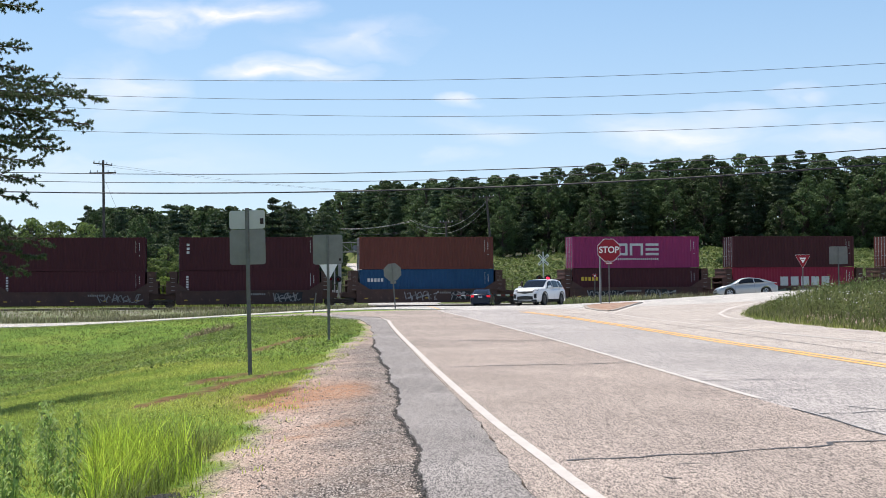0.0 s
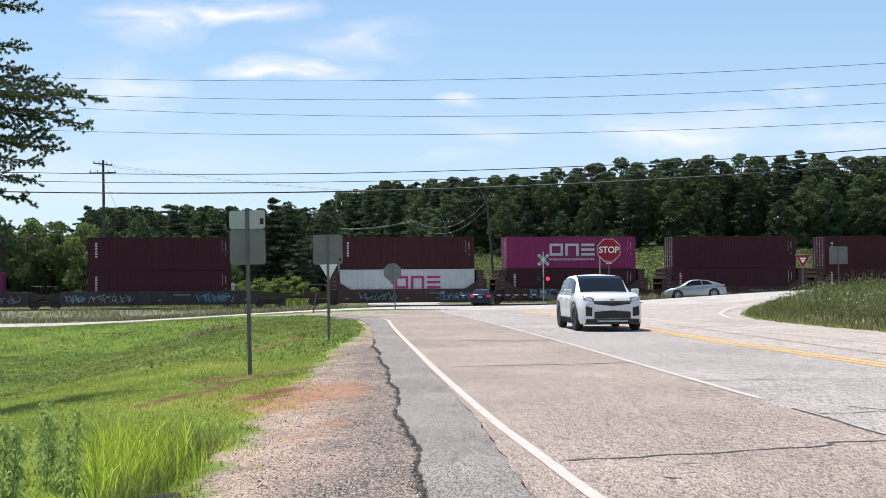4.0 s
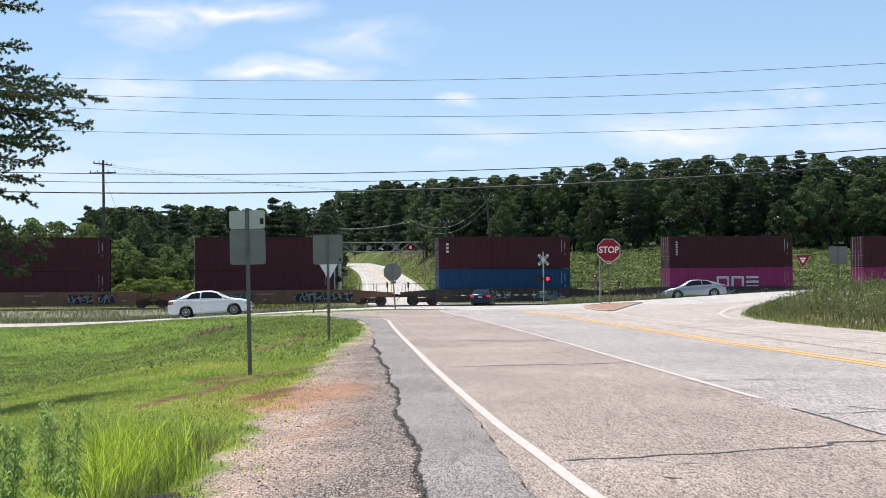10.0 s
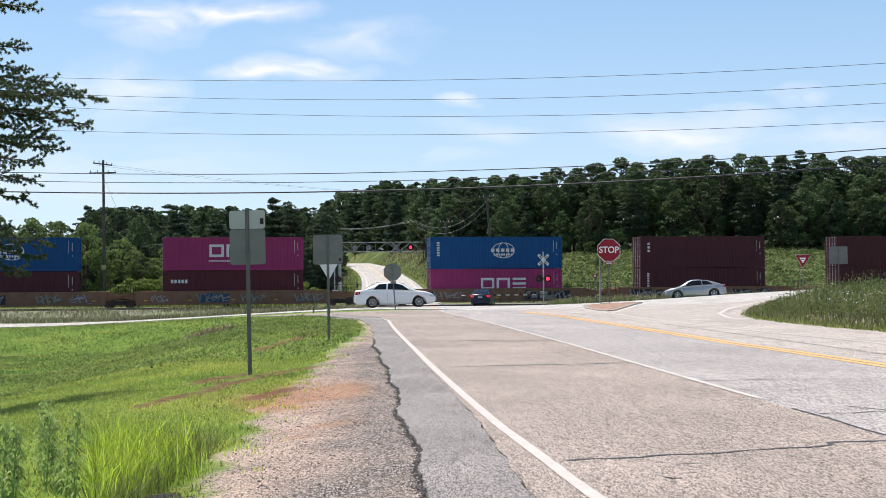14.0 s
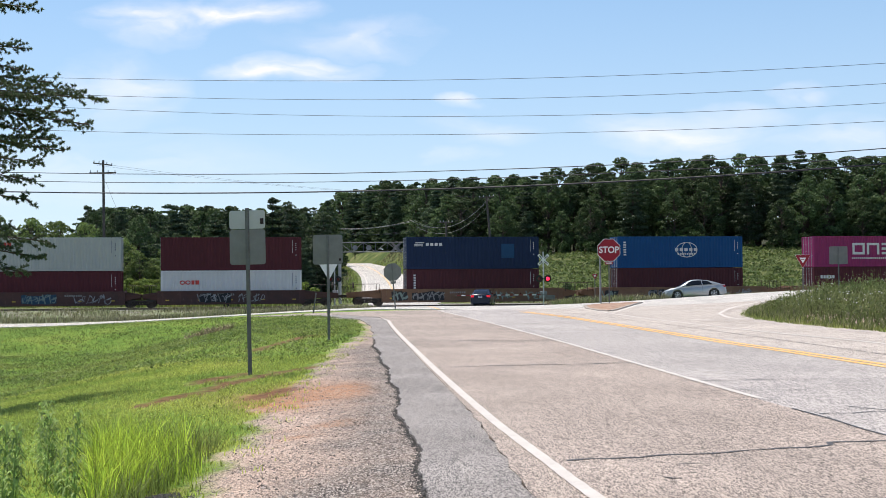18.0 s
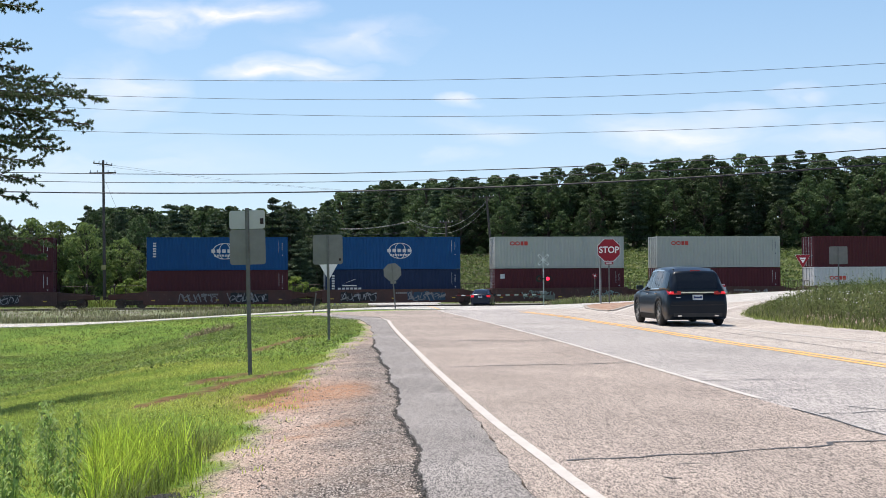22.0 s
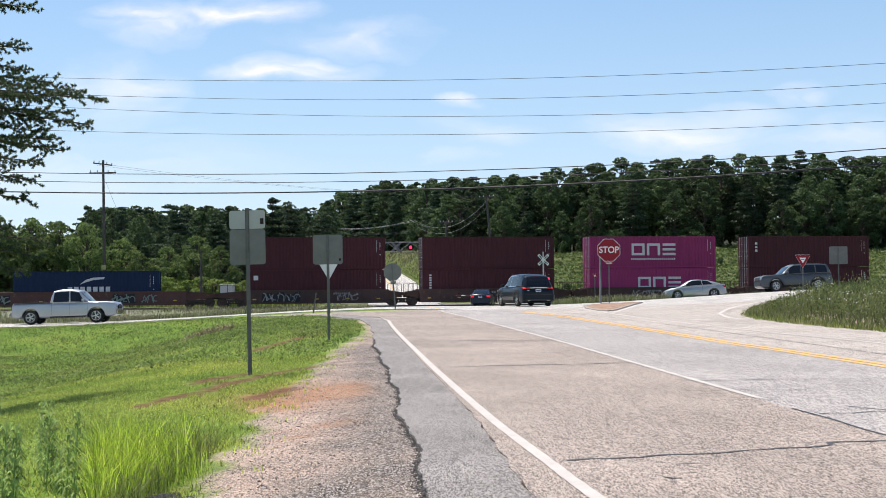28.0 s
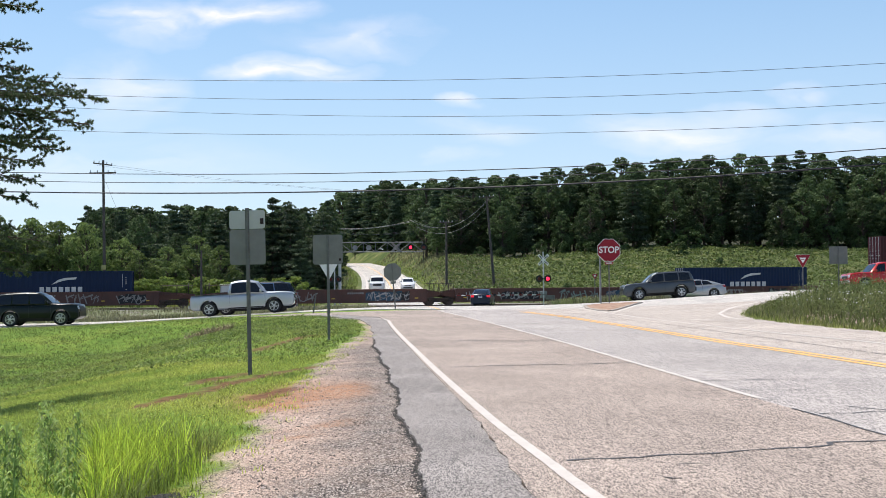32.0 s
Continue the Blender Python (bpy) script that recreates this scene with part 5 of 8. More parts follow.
class Shape:
    """Lines of a vehicle: x forward from its middle, z up from the ground."""

    def __init__(self, L, W, deck, roof, clearance=0.2, axles=None, wheel=0.34, nose=0.82, tail=0.88, tuck=0.80, side=(0.93, 0.985, 1.0, 0.975, 0.93), arch=0.07):
        self.L, self.W, self.deck, self.roof, self.clear, self.axles, self.wheel, self.nose, self.tail, self.tuck, self.side, self.arch = L, W, deck, roof, clearance, axles, wheel, nose, tail, tuck, side, arch

    def top(self, x):
        return float(np.interp(x, [p[0] for p in self.deck], [p[1] for p in self.deck]))

    def ridge(self, x):
        return float(np.interp(x, [p[0] for p in self.roof], [p[1] for p in self.roof]))

    def low(self, x):
        z = self.clear
        e = self.L / 2
        z += 0.16 * max(0, (abs(x) - e + 0.35) / 0.35) ** 2
        for a in self.axles:
            r = self.wheel + self.arch
            if abs(x - a) < r:
                z = max(z, min(self.wheel + math.sqrt(r * r - (x - a) ** 2), self.top(x) - 0.08))
        return z

    def half(self, x):
        e = self.L / 2
        k = self.nose if x > 0 else self.tail
        t = max(0.0, (abs(x) - e * 0.55) / (e * 0.45))
        return self.W / 2 * (1 - (1 - k) * t ** 2.6)

    def flank(self, x, z):
        """Half width of the body at x and height z."""
        lo = self.clear
        f = (z - lo) / max(0.05, self.top(x) - lo)
        return self.half(x) * float(np.interp(f, [0, 0.15, 0.5, 0.82, 1], self.side))

    def cabin(self, x, f):
        """Half width of the cabin at x and at the part f of its height."""
        return self.half(x) * (self.side[4] - 0.015 - (self.side[4] - 0.015 - self.tuck) * f ** 1.15)

    def body(self):
        e = self.L / 2
        xs = sorted(set(list(np.linspace(-e, e, 64)) + [a + s * (self.wheel + self.arch) * k for a in self.axles for s in (-1, 1) for k in (0.999, 0.97, 0.85, 0.6, 0.3)]))
        rings = []
        for x in xs:
            lo, hi, h = self.low(x), self.top(x), self.half(x)
            round_end = 1 - 0.035 * max(0, (abs(x) - e + 0.12) / 0.12) ** 2
            zs = [lo + (hi - lo) * f for f in (0, 0.15, 0.5, 0.82)]
            ys = [self.flank(x, z) * round_end for z in zs]
            right = [(x, -h * 0.7, lo)] + [(x, -y, z) for y, z in zip(ys, zs)] + [(x, -h * self.side[4] * round_end, hi - 0.045), (x, -h * (self.side[4] - 0.06), hi)]
            mid = [(x, 0, hi + 0.018)]
            left = [(p[0], -p[1], p[2]) for p in right[::-1]]
            rings.append(right + mid + left)
        return loft(bmesh.new(), rings)

    def house(self):
        xs = [p[0] for p in self.roof]
        x0, x1 = xs[0], xs[-1]
        st = sorted(set(list(np.linspace(x0, x1, 30)) + xs))
        rings = []
        for x in st:
            b, r = self.top(x) - 0.02, max(self.ridge(x), self.top(x) - 0.018)
            ring = [(x, -self.cabin(x, 0), b), (x, -self.cabin(x, 0.5), b + (r - b) * 0.5), (x, -self.cabin(x, 0.88), b + (r - b) * 0.86), (x, -self.cabin(x, 1) + 0.05, b + (r - b) * 0.965), (x, -self.cabin(x, 1) * 0.5, r), (x, 0, r + 0.012 * min(1, (r - b) * 3))]
            rings.append(ring + [(p[0], -p[1], p[2]) for p in ring[-2::-1]])
        return loft(bmesh.new(), rings)

    def side_glass(self, a, b, c, d, s, f0=0.10, f1=0.84, out=0.006):
        """A side window: bottom from a to b, top from c to d, on the side s."""
        bm = bmesh.new()
        cols = []
        for i in range(7):
            u = i / 6
            pts = []
            for j in range(4):
                v = j / 3
                x = (a + (b - a) * u) * (1 - v) + (c + (d - c) * u) * v
                f = f0 + (f1 - f0) * v
                lo, hi = self.top(x) - 0.02, max(self.ridge(x), self.top(x))
                pts.append(bm.verts.new((x, s * (self.cabin(x, f) + out), lo + (hi - lo) * f)))
            cols.append(pts)
        for p, q in zip(cols, cols[1:]):
            for j in range(3):
                bm.faces.new((p[j], q[j], q[j + 1], p[j + 1]))
        return bm

    def end_glass(self, xa, xb, keep=0.9, n=14):
        """Windscreen or rear window along the cabin's sloped end from xa (low) to xb (high)."""
        bm = bmesh.new()
        d = 1 if xa > xb else -1
        rows = []
        for i in range(n + 1):
            x = xa + (xb - xa) * i / n
            z = self.ridge(x)
            w = self.cabin(x, 0.75 + 0.2 * i / n) * keep
            rows.append([bm.verts.new((x + d * 0.010, w * k, z + 0.016 - 0.014 * k * k)) for k in (-1, -0.5, 0, 0.5, 1)])
        for p, q in zip(rows, rows[1:]):
            for k in range(4):
                bm.faces.new((p[k], p[k + 1], q[k + 1], q[k]))
        return bm

    def strip(self, x, z0, z1, s, w=0.008, out=0.003):
        """An upright seam on the flank."""
        bm = bmesh.new()
        prev = None
        for i in range(7):
            z = z0 + (z1 - z0) * i / 6
            cur = [bm.verts.new((x - w / 2, s * (self.flank(x, z) + out), z)), bm.verts.new((x + w / 2, s * (self.flank(x, z) + out), z))]
            if prev:
                bm.faces.new((prev[0], prev[1], cur[1], cur[0]))
            prev = cur
        return bm

    def band(self, x0, x1, z0, z1, s, out=0.012, n=14):
        """A panel laid on the flank between two heights."""
        bm = bmesh.new()
        prev = None
        for i in range(n + 1):
            x = x0 + (x1 - x0) * i / n
            cur = [bm.verts.new((x, s * (self.flank(x, z) + out), z)) for z in (z0, (z0 + z1) / 2, z1)]
            if prev:
                for k in (0, 1):
                    bm.faces.new((prev[k], prev[k + 1], cur[k + 1], cur[k]))
            prev = cur
        bmesh.ops.solidify(bm, geom=bm.faces[:], thickness=0.012)
        return bm

    def inside(self, x, y, z):
        lip = self.half(x) * (self.side[4] - 0.06)
        crown = 0.018 * max(0.0, 1 - abs(y) / lip) - 0.045 * min(1.0, max(0.0, (abs(y) - lip) / (self.half(x) * 0.06)))
        return (z <= self.top(x) + crown and abs(y) <= self.flank(x, min(z, self.top(x) - 0.045))) or (self.roof[0][0] <= x <= self.roof[-1][0] and self.top(x) - 0.02 < z <= self.ridge(x) and abs(y) <= self.cabin(x, 0.9))

    def skin(self, end, y, z):
        """How far forward (end=1) or back the skin lies at y and z."""
        e = self.L / 2
        for k in range(31):
            x = e - 0.01 * k
            if self.inside(end * x, y, z):
                return x
        return e - 0.30

    def patch(self, end, y0, y1, z0, z1, out=0.012, rise=0.0, taper=0.0):
        """A panel that follows the nose (end=1) or tail (end=-1). rise lifts its outer end, taper narrows it there."""
        bm = bmesh.new()
        prev = None
        near, far = min(abs(y0), abs(y1)), max(abs(y0), abs(y1))
        if y0 * y1 < 0:
            near = 0.0
        for i in range(11):
            y = y0 + (y1 - y0) * i / 10
            u = (abs(y) - near) / max(0.01, far - near)
            mid, half = (z0 + z1) / 2 + rise * u, (z1 - z0) / 2 * (1 - taper * u)
            cur = []
            for k in (-1, -0.33, 0.33, 1):
                z = mid + half * k
                cur.append(bm.verts.new((end * (self.skin(end, y, z) + max(out, 0.006)), y, z)))
            if prev:
                for k in range(3):
                    bm.faces.new((prev[k], prev[k + 1], cur[k + 1], cur[k]))
            prev = cur
        bmesh.ops.recalc_face_normals(bm, faces=bm.faces)
        bmesh.ops.solidify(bm, geom=bm.faces[:], thickness=0.02)
        return bm


def wheel(parent, x, y, r, rim_mat, spokes=5, width=0.22):
    s = -1 if y < 0 else 1
    w = part("wheel", rod(bmesh.new(), (0, -width / 2 * 0.8, 0), (0, width / 2 * 0.8, 0), r * 0.62, n=24), TRIM, parent)
    w.matrix_basis = pose(x, y, r)
    bm = bmesh.new()
    prof = [(r * 0.66, -width / 2), (r * 0.90, -width / 2), (r * 0.985, -width / 2 + 0.03), (r, 0), (r * 0.985, width / 2 - 0.03), (r * 0.90, width / 2), (r * 0.66, width / 2)]
    n = 28
    rings = [[(q * math.cos(math.tau * k / n), yy, q * math.sin(math.tau * k / n)) for q, yy in prof] for k in range(n)]
    rows = [[bm.verts.new(p) for p in g] for g in rings]
    for k in range(n):
        a, b = rows[k], rows[(k + 1) % n]
        for j in range(len(prof)):
            bm.faces.new((a[j], a[(j + 1) % len(prof)], b[(j + 1) % len(prof)], b[j]))
    for f in bm.faces:
        f.smooth = True
    part("tyre", bm, TYRE, w)
    bm = bmesh.new()
    yo = s * width * 0.44
    for k in range(n):
        a, b = math.tau * k / n, math.tau * (k + 1) / n
        vs = [bm.verts.new((q * math.cos(t), yo, q * math.sin(t))) for q, t in ((r * 0.60, a), (r * 0.68, a), (r * 0.68, b), (r * 0.60, b))]
        bm.faces.new(vs)
    for k in range(spokes):
        a = math.tau * k / spokes
        da, db = 0.20, 0.12
        for off in ((-0.16, 0.16) if spokes <= 6 else (0,)):
            vs = [bm.verts.new((q * math.cos(a + off + t), yo + s * dy, q * math.sin(a + off + t))) for q, t, dy in ((r * 0.10, -da * 1.6, 0.012), (r * 0.62, -db * 0.55, 0), (r * 0.62, db * 0.55, 0), (r * 0.10, da * 1.6, 0.012))]
            bm.faces.new(vs)
    part("rim", bm, rim_mat, w)
    part("hub_cap", rod(bmesh.new(), (0, yo, 0), (0, yo + s * 0.016, 0), r * 0.14, n=12), rim_mat, w)
    WHEELS.append((w, r, parent))
    return w


def vehicle(name, label, shape, paintm, windows, zbelt=(0.95, 0.9), group="vehicles", rim=RIM, spokes=5, cladding=False, front=(), rear=(), screen=None, back=None, rails=False, lit=False, seams=(), handles=(), trims=True, chrome_line=False, category="car", mirror_at=None, plate_z=0.75):
    S = shape
    S.zbelt_r, S.zbelt_f = zbelt
    ob = thing(name, label, category, group)
    part("body", S.body(), paintm, ob)
    cab = part("cabin", S.house(), paintm, ob)
    if screen:
        part("windscreen", S.end_glass(*screen), GLASS, cab)
    if back:
        part("rear_window", S.end_glass(*back), GLASS, cab)
    for s in (-1, 1):
        if chrome_line:
            a, b, c, d = windows[1][0], windows[2][1], windows[1][2], windows[2][3]
            part("window_surround", S.side_glass(a - 0.04, b + 0.07, c - 0.03, d + 0.05, s, 0.05, 0.90, 0.002), CHROME, cab)
        for w in windows:
            part("side_window", S.side_glass(*w, s), GLASS, cab)
        for x, z0, z1 in seams:
            part("door_seam", S.strip(x, z0, z1, s), TRIM, ob)
        for x, z in handles:
            h = part("door_handle", cube(x - 0.11, x + 0.11, s * (S.flank(x, z) - 0.005), s * (S.flank(x, z) + 0.035), z - 0.018, z + 0.018, 0.012), CHROME if chrome_line else paintm, ob)
        if cladding:
            part("sill_cladding", S.band(S.axles[0] + S.wheel + S.arch, S.axles[1] - S.wheel - S.arch, S.clear - 0.01, S.clear + 0.16, s), TRIM, ob)
            for a in S.axles:
                bm = bmesh.new()
                prev = None
                for i in range(15):
                    t = math.pi * i / 14
                    cur = []
                    for q in (S.wheel + S.arch - 0.012, S.wheel + S.arch + 0.055):
                        x, z = a + q * math.cos(t), S.wheel + q * math.sin(t)
                        cur.append(bm.verts.new((x, s * (S.flank(x, max(z, S.clear)) + 0.010), max(z, S.clear))))
                    if prev:
                        bm.faces.new((prev[0], prev[1], cur[1], cur[0]))
                    prev = cur
                part("arch_trim", bm, TRIM, ob)
        if mirror_at:
            x, z = mirror_at
            y = S.cabin(x, 0.1)
            m = part("door_mirror", cube(x - 0.07, x + 0.07, s * (y + 0.03), s * (y + 0.24), z - 0.07, z + 0.08, 0.03), paintm if trims else TRIM, ob)
            part("mirror_glass", cube(x - 0.078, x - 0.071, s * (y + 0.05), s * (y + 0.22), z - 0.05, z + 0.06), GLASS, m)
        if rails:
            x0, x1 = rails
            bm = bmesh.new()
            for x in (x0, x1):
                rod(bm, (x, s * (S.cabin(x, 1) - 0.08), S.ridge(x) - 0.12), (x, s * (S.cabin(x, 1) - 0.08), S.ridge(x) - 0.005), 0.018, n=6)
            rod(bm, (x0, s * (S.cabin(x0, 1) - 0.08), S.ridge(x0) - 0.005), (x1, s * (S.cabin(x1, 1) - 0.08), S.ridge(x1) - 0.005), 0.018, n=6)
            part("roof_rail", bm, TRIM if trims else CHROME, ob)
        for a in S.axles:
            wheel(ob, a, s * (S.half(a) - 0.125), S.wheel, rim, spokes)
    for nm, m, args in front:
        part(nm, S.patch(1, *args), m, ob)
    for nm, m, args in rear:
        part(nm, S.patch(-1, *args), m, ob)
    p = part("number_plate", S.patch(-1, -0.155, 0.155, plate_z, plate_z + 0.15, 0.02), PLATE, ob)
    g = part("plate_bar", S.patch(-1, -0.12, 0.12, plate_z + 0.045, plate_z + 0.105, 0.024), MARK_NAVY, p)
    part("underbody", cube(-S.L * 0.40, S.L * 0.40, -S.W * 0.36, S.W * 0.36, S.clear - 0.02, S.clear + 0.12), TRIM, ob)
    return ob


WHITE_CAR = car_paint("white car paint", (0.72, 0.73, 0.74), 0.0, 0.3)
SILVER_CAR = car_paint("silver truck paint", (0.40, 0.42, 0.45), 0.5)
GREY_CAR = car_paint("pale blue-grey car paint", (0.36, 0.38, 0.39), 0.5)
DARK_CAR = car_paint("dark blue-grey car paint", (0.007, 0.012, 0.020), 0.0)
BLUE_CAR = car_paint("dark blue car paint", (0.008, 0.014, 0.030), 0.0)
SLATE_CAR = car_paint("slate grey car paint", (0.065, 0.074, 0.082), 0.3)
GREEN_CAR = car_paint("very dark green car paint", (0.006, 0.011, 0.009), 0.0)
RED_CAR = car_paint("bright red truck paint", (0.42, 0.020, 0.022), 0.2)


def pair(nm, m, y0, y1, z0, z1, out=0.012, rise=0.0, taper=0.0):
    return [(nm, m, (y0, y1, z0, z1, out, rise, taper)), (nm, m, (-y1, -y0, z0, z1, out, rise, taper))]


def compact_suv():
    S = Shape(4.48, 1.86, [(-2.24, 0.78), (-2.18, 0.98), (-1.9, 1.03), (0.9, 1.0), (1.05, 1.07), (1.75, 1.03), (2.1, 0.96), (2.24, 0.78)], [(-2.16, 1.0), (-1.95, 1.25), (-1.72, 1.48), (-1.2, 1.55), (-0.4, 1.575), (0.15, 1.54), (0.45, 1.45), (1.05, 1.04)], 0.2, (-1.33, 1.34), 0.355, 0.80, 0.88, 0.70)
    return vehicle("suv", "white compact sport utility car with black trim and roof rails", S, WHITE_CAR, [(-1.78, -1.12, -1.45, -1.05), (-1.06, -0.12, -0.98, -0.14), (-0.06, 0.92, -0.08, 0.46)], cladding=True, rim=RIM_DARK, spokes=7, screen=(1.0, 0.20, 0.94), back=(-2.12, -1.78, 0.86), rails=(-1.5, 0.1),
                   front=[("grille", TRIM, (-0.50, 0.50, 0.70, 0.84, 0.012, 0.03, 0.35)), ("emblem", CHROME, (-0.07, 0.07, 0.865, 0.895, 0.014)), ("lower_grille", TRIM, (-0.50, 0.50, 0.36, 0.58, 0.014, -0.02, 0.15)), ("bumper_lip", TRIM, (-0.74, 0.74, 0.22, 0.34, 0.016)), ("skid_plate", GALV, (-0.42, 0.42, 0.27, 0.31, 0.03))]
                   + pair("headlight", LAMP_DARK, 0.50, 0.78, 0.80, 0.93, 0.008, 0.06, 0.2) + pair("headlight_reflector", LAMP_CLEAR, 0.56, 0.72, 0.83, 0.91, 0.014, 0.04) + pair("fog_lamp", TRIM, 0.56, 0.74, 0.42, 0.66, 0.012, 0.03, -0.1),
                   rear=pair("tail_light", TAIL, 0.45, 0.84, 0.92, 1.04, 0.0) + [("rear_bumper_trim", TRIM, (-0.75, 0.75, 0.28, 0.50, 0.012))], seams=((-1.02, 0.38, 1.0), (-0.08, 0.34, 1.0), (0.98, 0.34, 0.95)), handles=((-0.92, 0.92), (0.10, 0.90)), mirror_at=(0.72, 1.08))


def sedan(name, label, paintm, coupe=False, lit=False):
    if coupe:
        S = Shape(4.52, 1.78, [(-2.26, 0.70), (-2.2, 0.96), (-1.7, 1.0), (0.95, 0.92), (1.1, 0.93), (1.8, 0.82), (2.1, 0.70), (2.26, 0.52)], [(-2.0, 0.98), (-1.4, 1.20), (-0.8, 1.36), (-0.2, 1.42), (0.2, 1.40), (0.55, 1.28), (1.25, 0.92)], 0.17, (-1.33, 1.37), 0.325, 0.78, 0.85, 0.66)
        wins = [(-1.35, -0.55, -0.95, -0.5), (-0.48, 0.98, -0.44, 0.45)]
        scr, bk, seams, handles = (1.18, 0.58, 0.92), (-1.9, -0.95, 0.88), ((-0.50, 0.30, 0.95), (0.95, 0.30, 0.88)), ((-0.25, 0.84),)
    else:
        S = Shape(4.58, 1.73, [(-2.29, 0.72), (-2.22, 1.0), (-1.62, 1.04), (0.95, 0.95), (1.1, 0.97), (1.8, 0.86), (2.12, 0.74), (2.29, 0.55)], [(-1.85, 1.02), (-1.35, 1.25), (-1.0, 1.38), (-0.4, 1.445), (0.1, 1.43), (0.5, 1.30), (1.2, 0.96)], 0.18, (-1.29, 1.335), 0.31, 0.80, 0.86, 0.68)
        wins = [(-1.28, -0.52, -0.95, -0.48), (-0.44, 0.92, -0.40, 0.42)]
        scr, bk, seams, handles = (1.14, 0.52, 0.92), (-1.78, -1.08, 0.88), ((-1.05, 0.50, 1.0), (-0.46, 0.30, 0.98), (0.92, 0.30, 0.90)), ((-0.78, 0.86), (-0.20, 0.84))
    tl = TAIL_LIT if lit else TAIL
    return vehicle(name, label, S, paintm, wins, rim=RIM, spokes=5 if coupe else 7, screen=scr, back=bk,
                   front=[("grille", TRIM, (-0.42, 0.42, 0.50, 0.62, 0.014)), ("lower_grille", TRIM, (-0.55, 0.55, 0.26, 0.38, 0.014))] + pair("headlight", LAMP_CLEAR, 0.48, 0.80, 0.58, 0.70, -0.02),
                   rear=pair("tail_light", tl, 0.50, 0.80, 0.76, 0.92, 0.0) + [("rear_bumper", paintm, (-0.80, 0.80, 0.32, 0.62, 0.03))], seams=seams, handles=handles, mirror_at=(0.80, 0.99), plate_z=0.72)


def large_suv():
    S = Shape(5.19, 2.0, [(-2.595, 0.75), (-2.55, 1.05), (-2.2, 1.12), (1.0, 1.06), (1.15, 1.10), (2.0, 1.02), (2.4, 0.92), (2.595, 0.72)], [(-2.56, 1.08), (-2.45, 1.37), (-2.26, 1.66), (-1.8, 1.765), (-0.6, 1.815), (0.2, 1.775), (0.6, 1.62), (1.25, 1.10)], 0.2, (-1.62, 1.45), 0.395, 0.82, 0.90, 0.68)
    return vehicle("suv", "large dark blue-grey sport utility car with chrome window line", S, DARK_CAR, [(-2.3, -1.45, -2.12, -1.42), (-1.38, -0.30, -1.34, -0.30), (-0.22, 1.02, -0.22, 0.55)], cladding=True, spokes=6, screen=(1.2, 0.64, 0.93), back=(-2.54, -2.31, 0.90), rails=(-2.0, 0.2),
                   front=[("grille", TRIM, (-0.62, 0.62, 0.62, 0.86, 0.014)), ("lower_grille", TRIM, (-0.7, 0.7, 0.32, 0.48, 0.014))] + pair("headlight", LAMP_CLEAR, 0.60, 0.90, 0.80, 0.94, 0.0),
                   rear=pair("tail_light", TAIL, 0.50, 0.885, 0.96, 1.06, 0.010, 0.012, -0.25) + pair("brake_light", TAIL_LIT, 0.72, 0.86, 0.98, 1.05, 0.018) + [("chrome_strip", CHROME, (-0.50, 0.50, 1.00, 1.04, 0.02)), ("tailgate_seam", TRIM, (-0.80, 0.80, 0.635, 0.65, 0.006)), ("badge", CHROME, (0.52, 0.66, 0.86, 0.89, 0.012)), ("exhaust", CHROME, (-0.62, -0.50, 0.30, 0.34, 0.02)), ("exhaust", CHROME, (0.50, 0.62, 0.30, 0.34, 0.02)), ("rear_bumper_trim", TRIM, (-0.74, 0.74, 0.29, 0.40, 0.012)), ("centre_brake_light", TAIL, (-0.16, 0.16, 1.665, 1.69, 0.02)), ("wiper", TRIM, (-0.25, 0.15, 1.17, 1.20, -0.005))],
                   seams=((-1.36, 0.42, 1.08), (-0.26, 0.36, 1.08), (1.02, 0.36, 1.04)), handles=((-1.16, 1.0), (-0.04, 0.98)), mirror_at=(0.80, 1.16), chrome_line=True, plate_z=0.80)


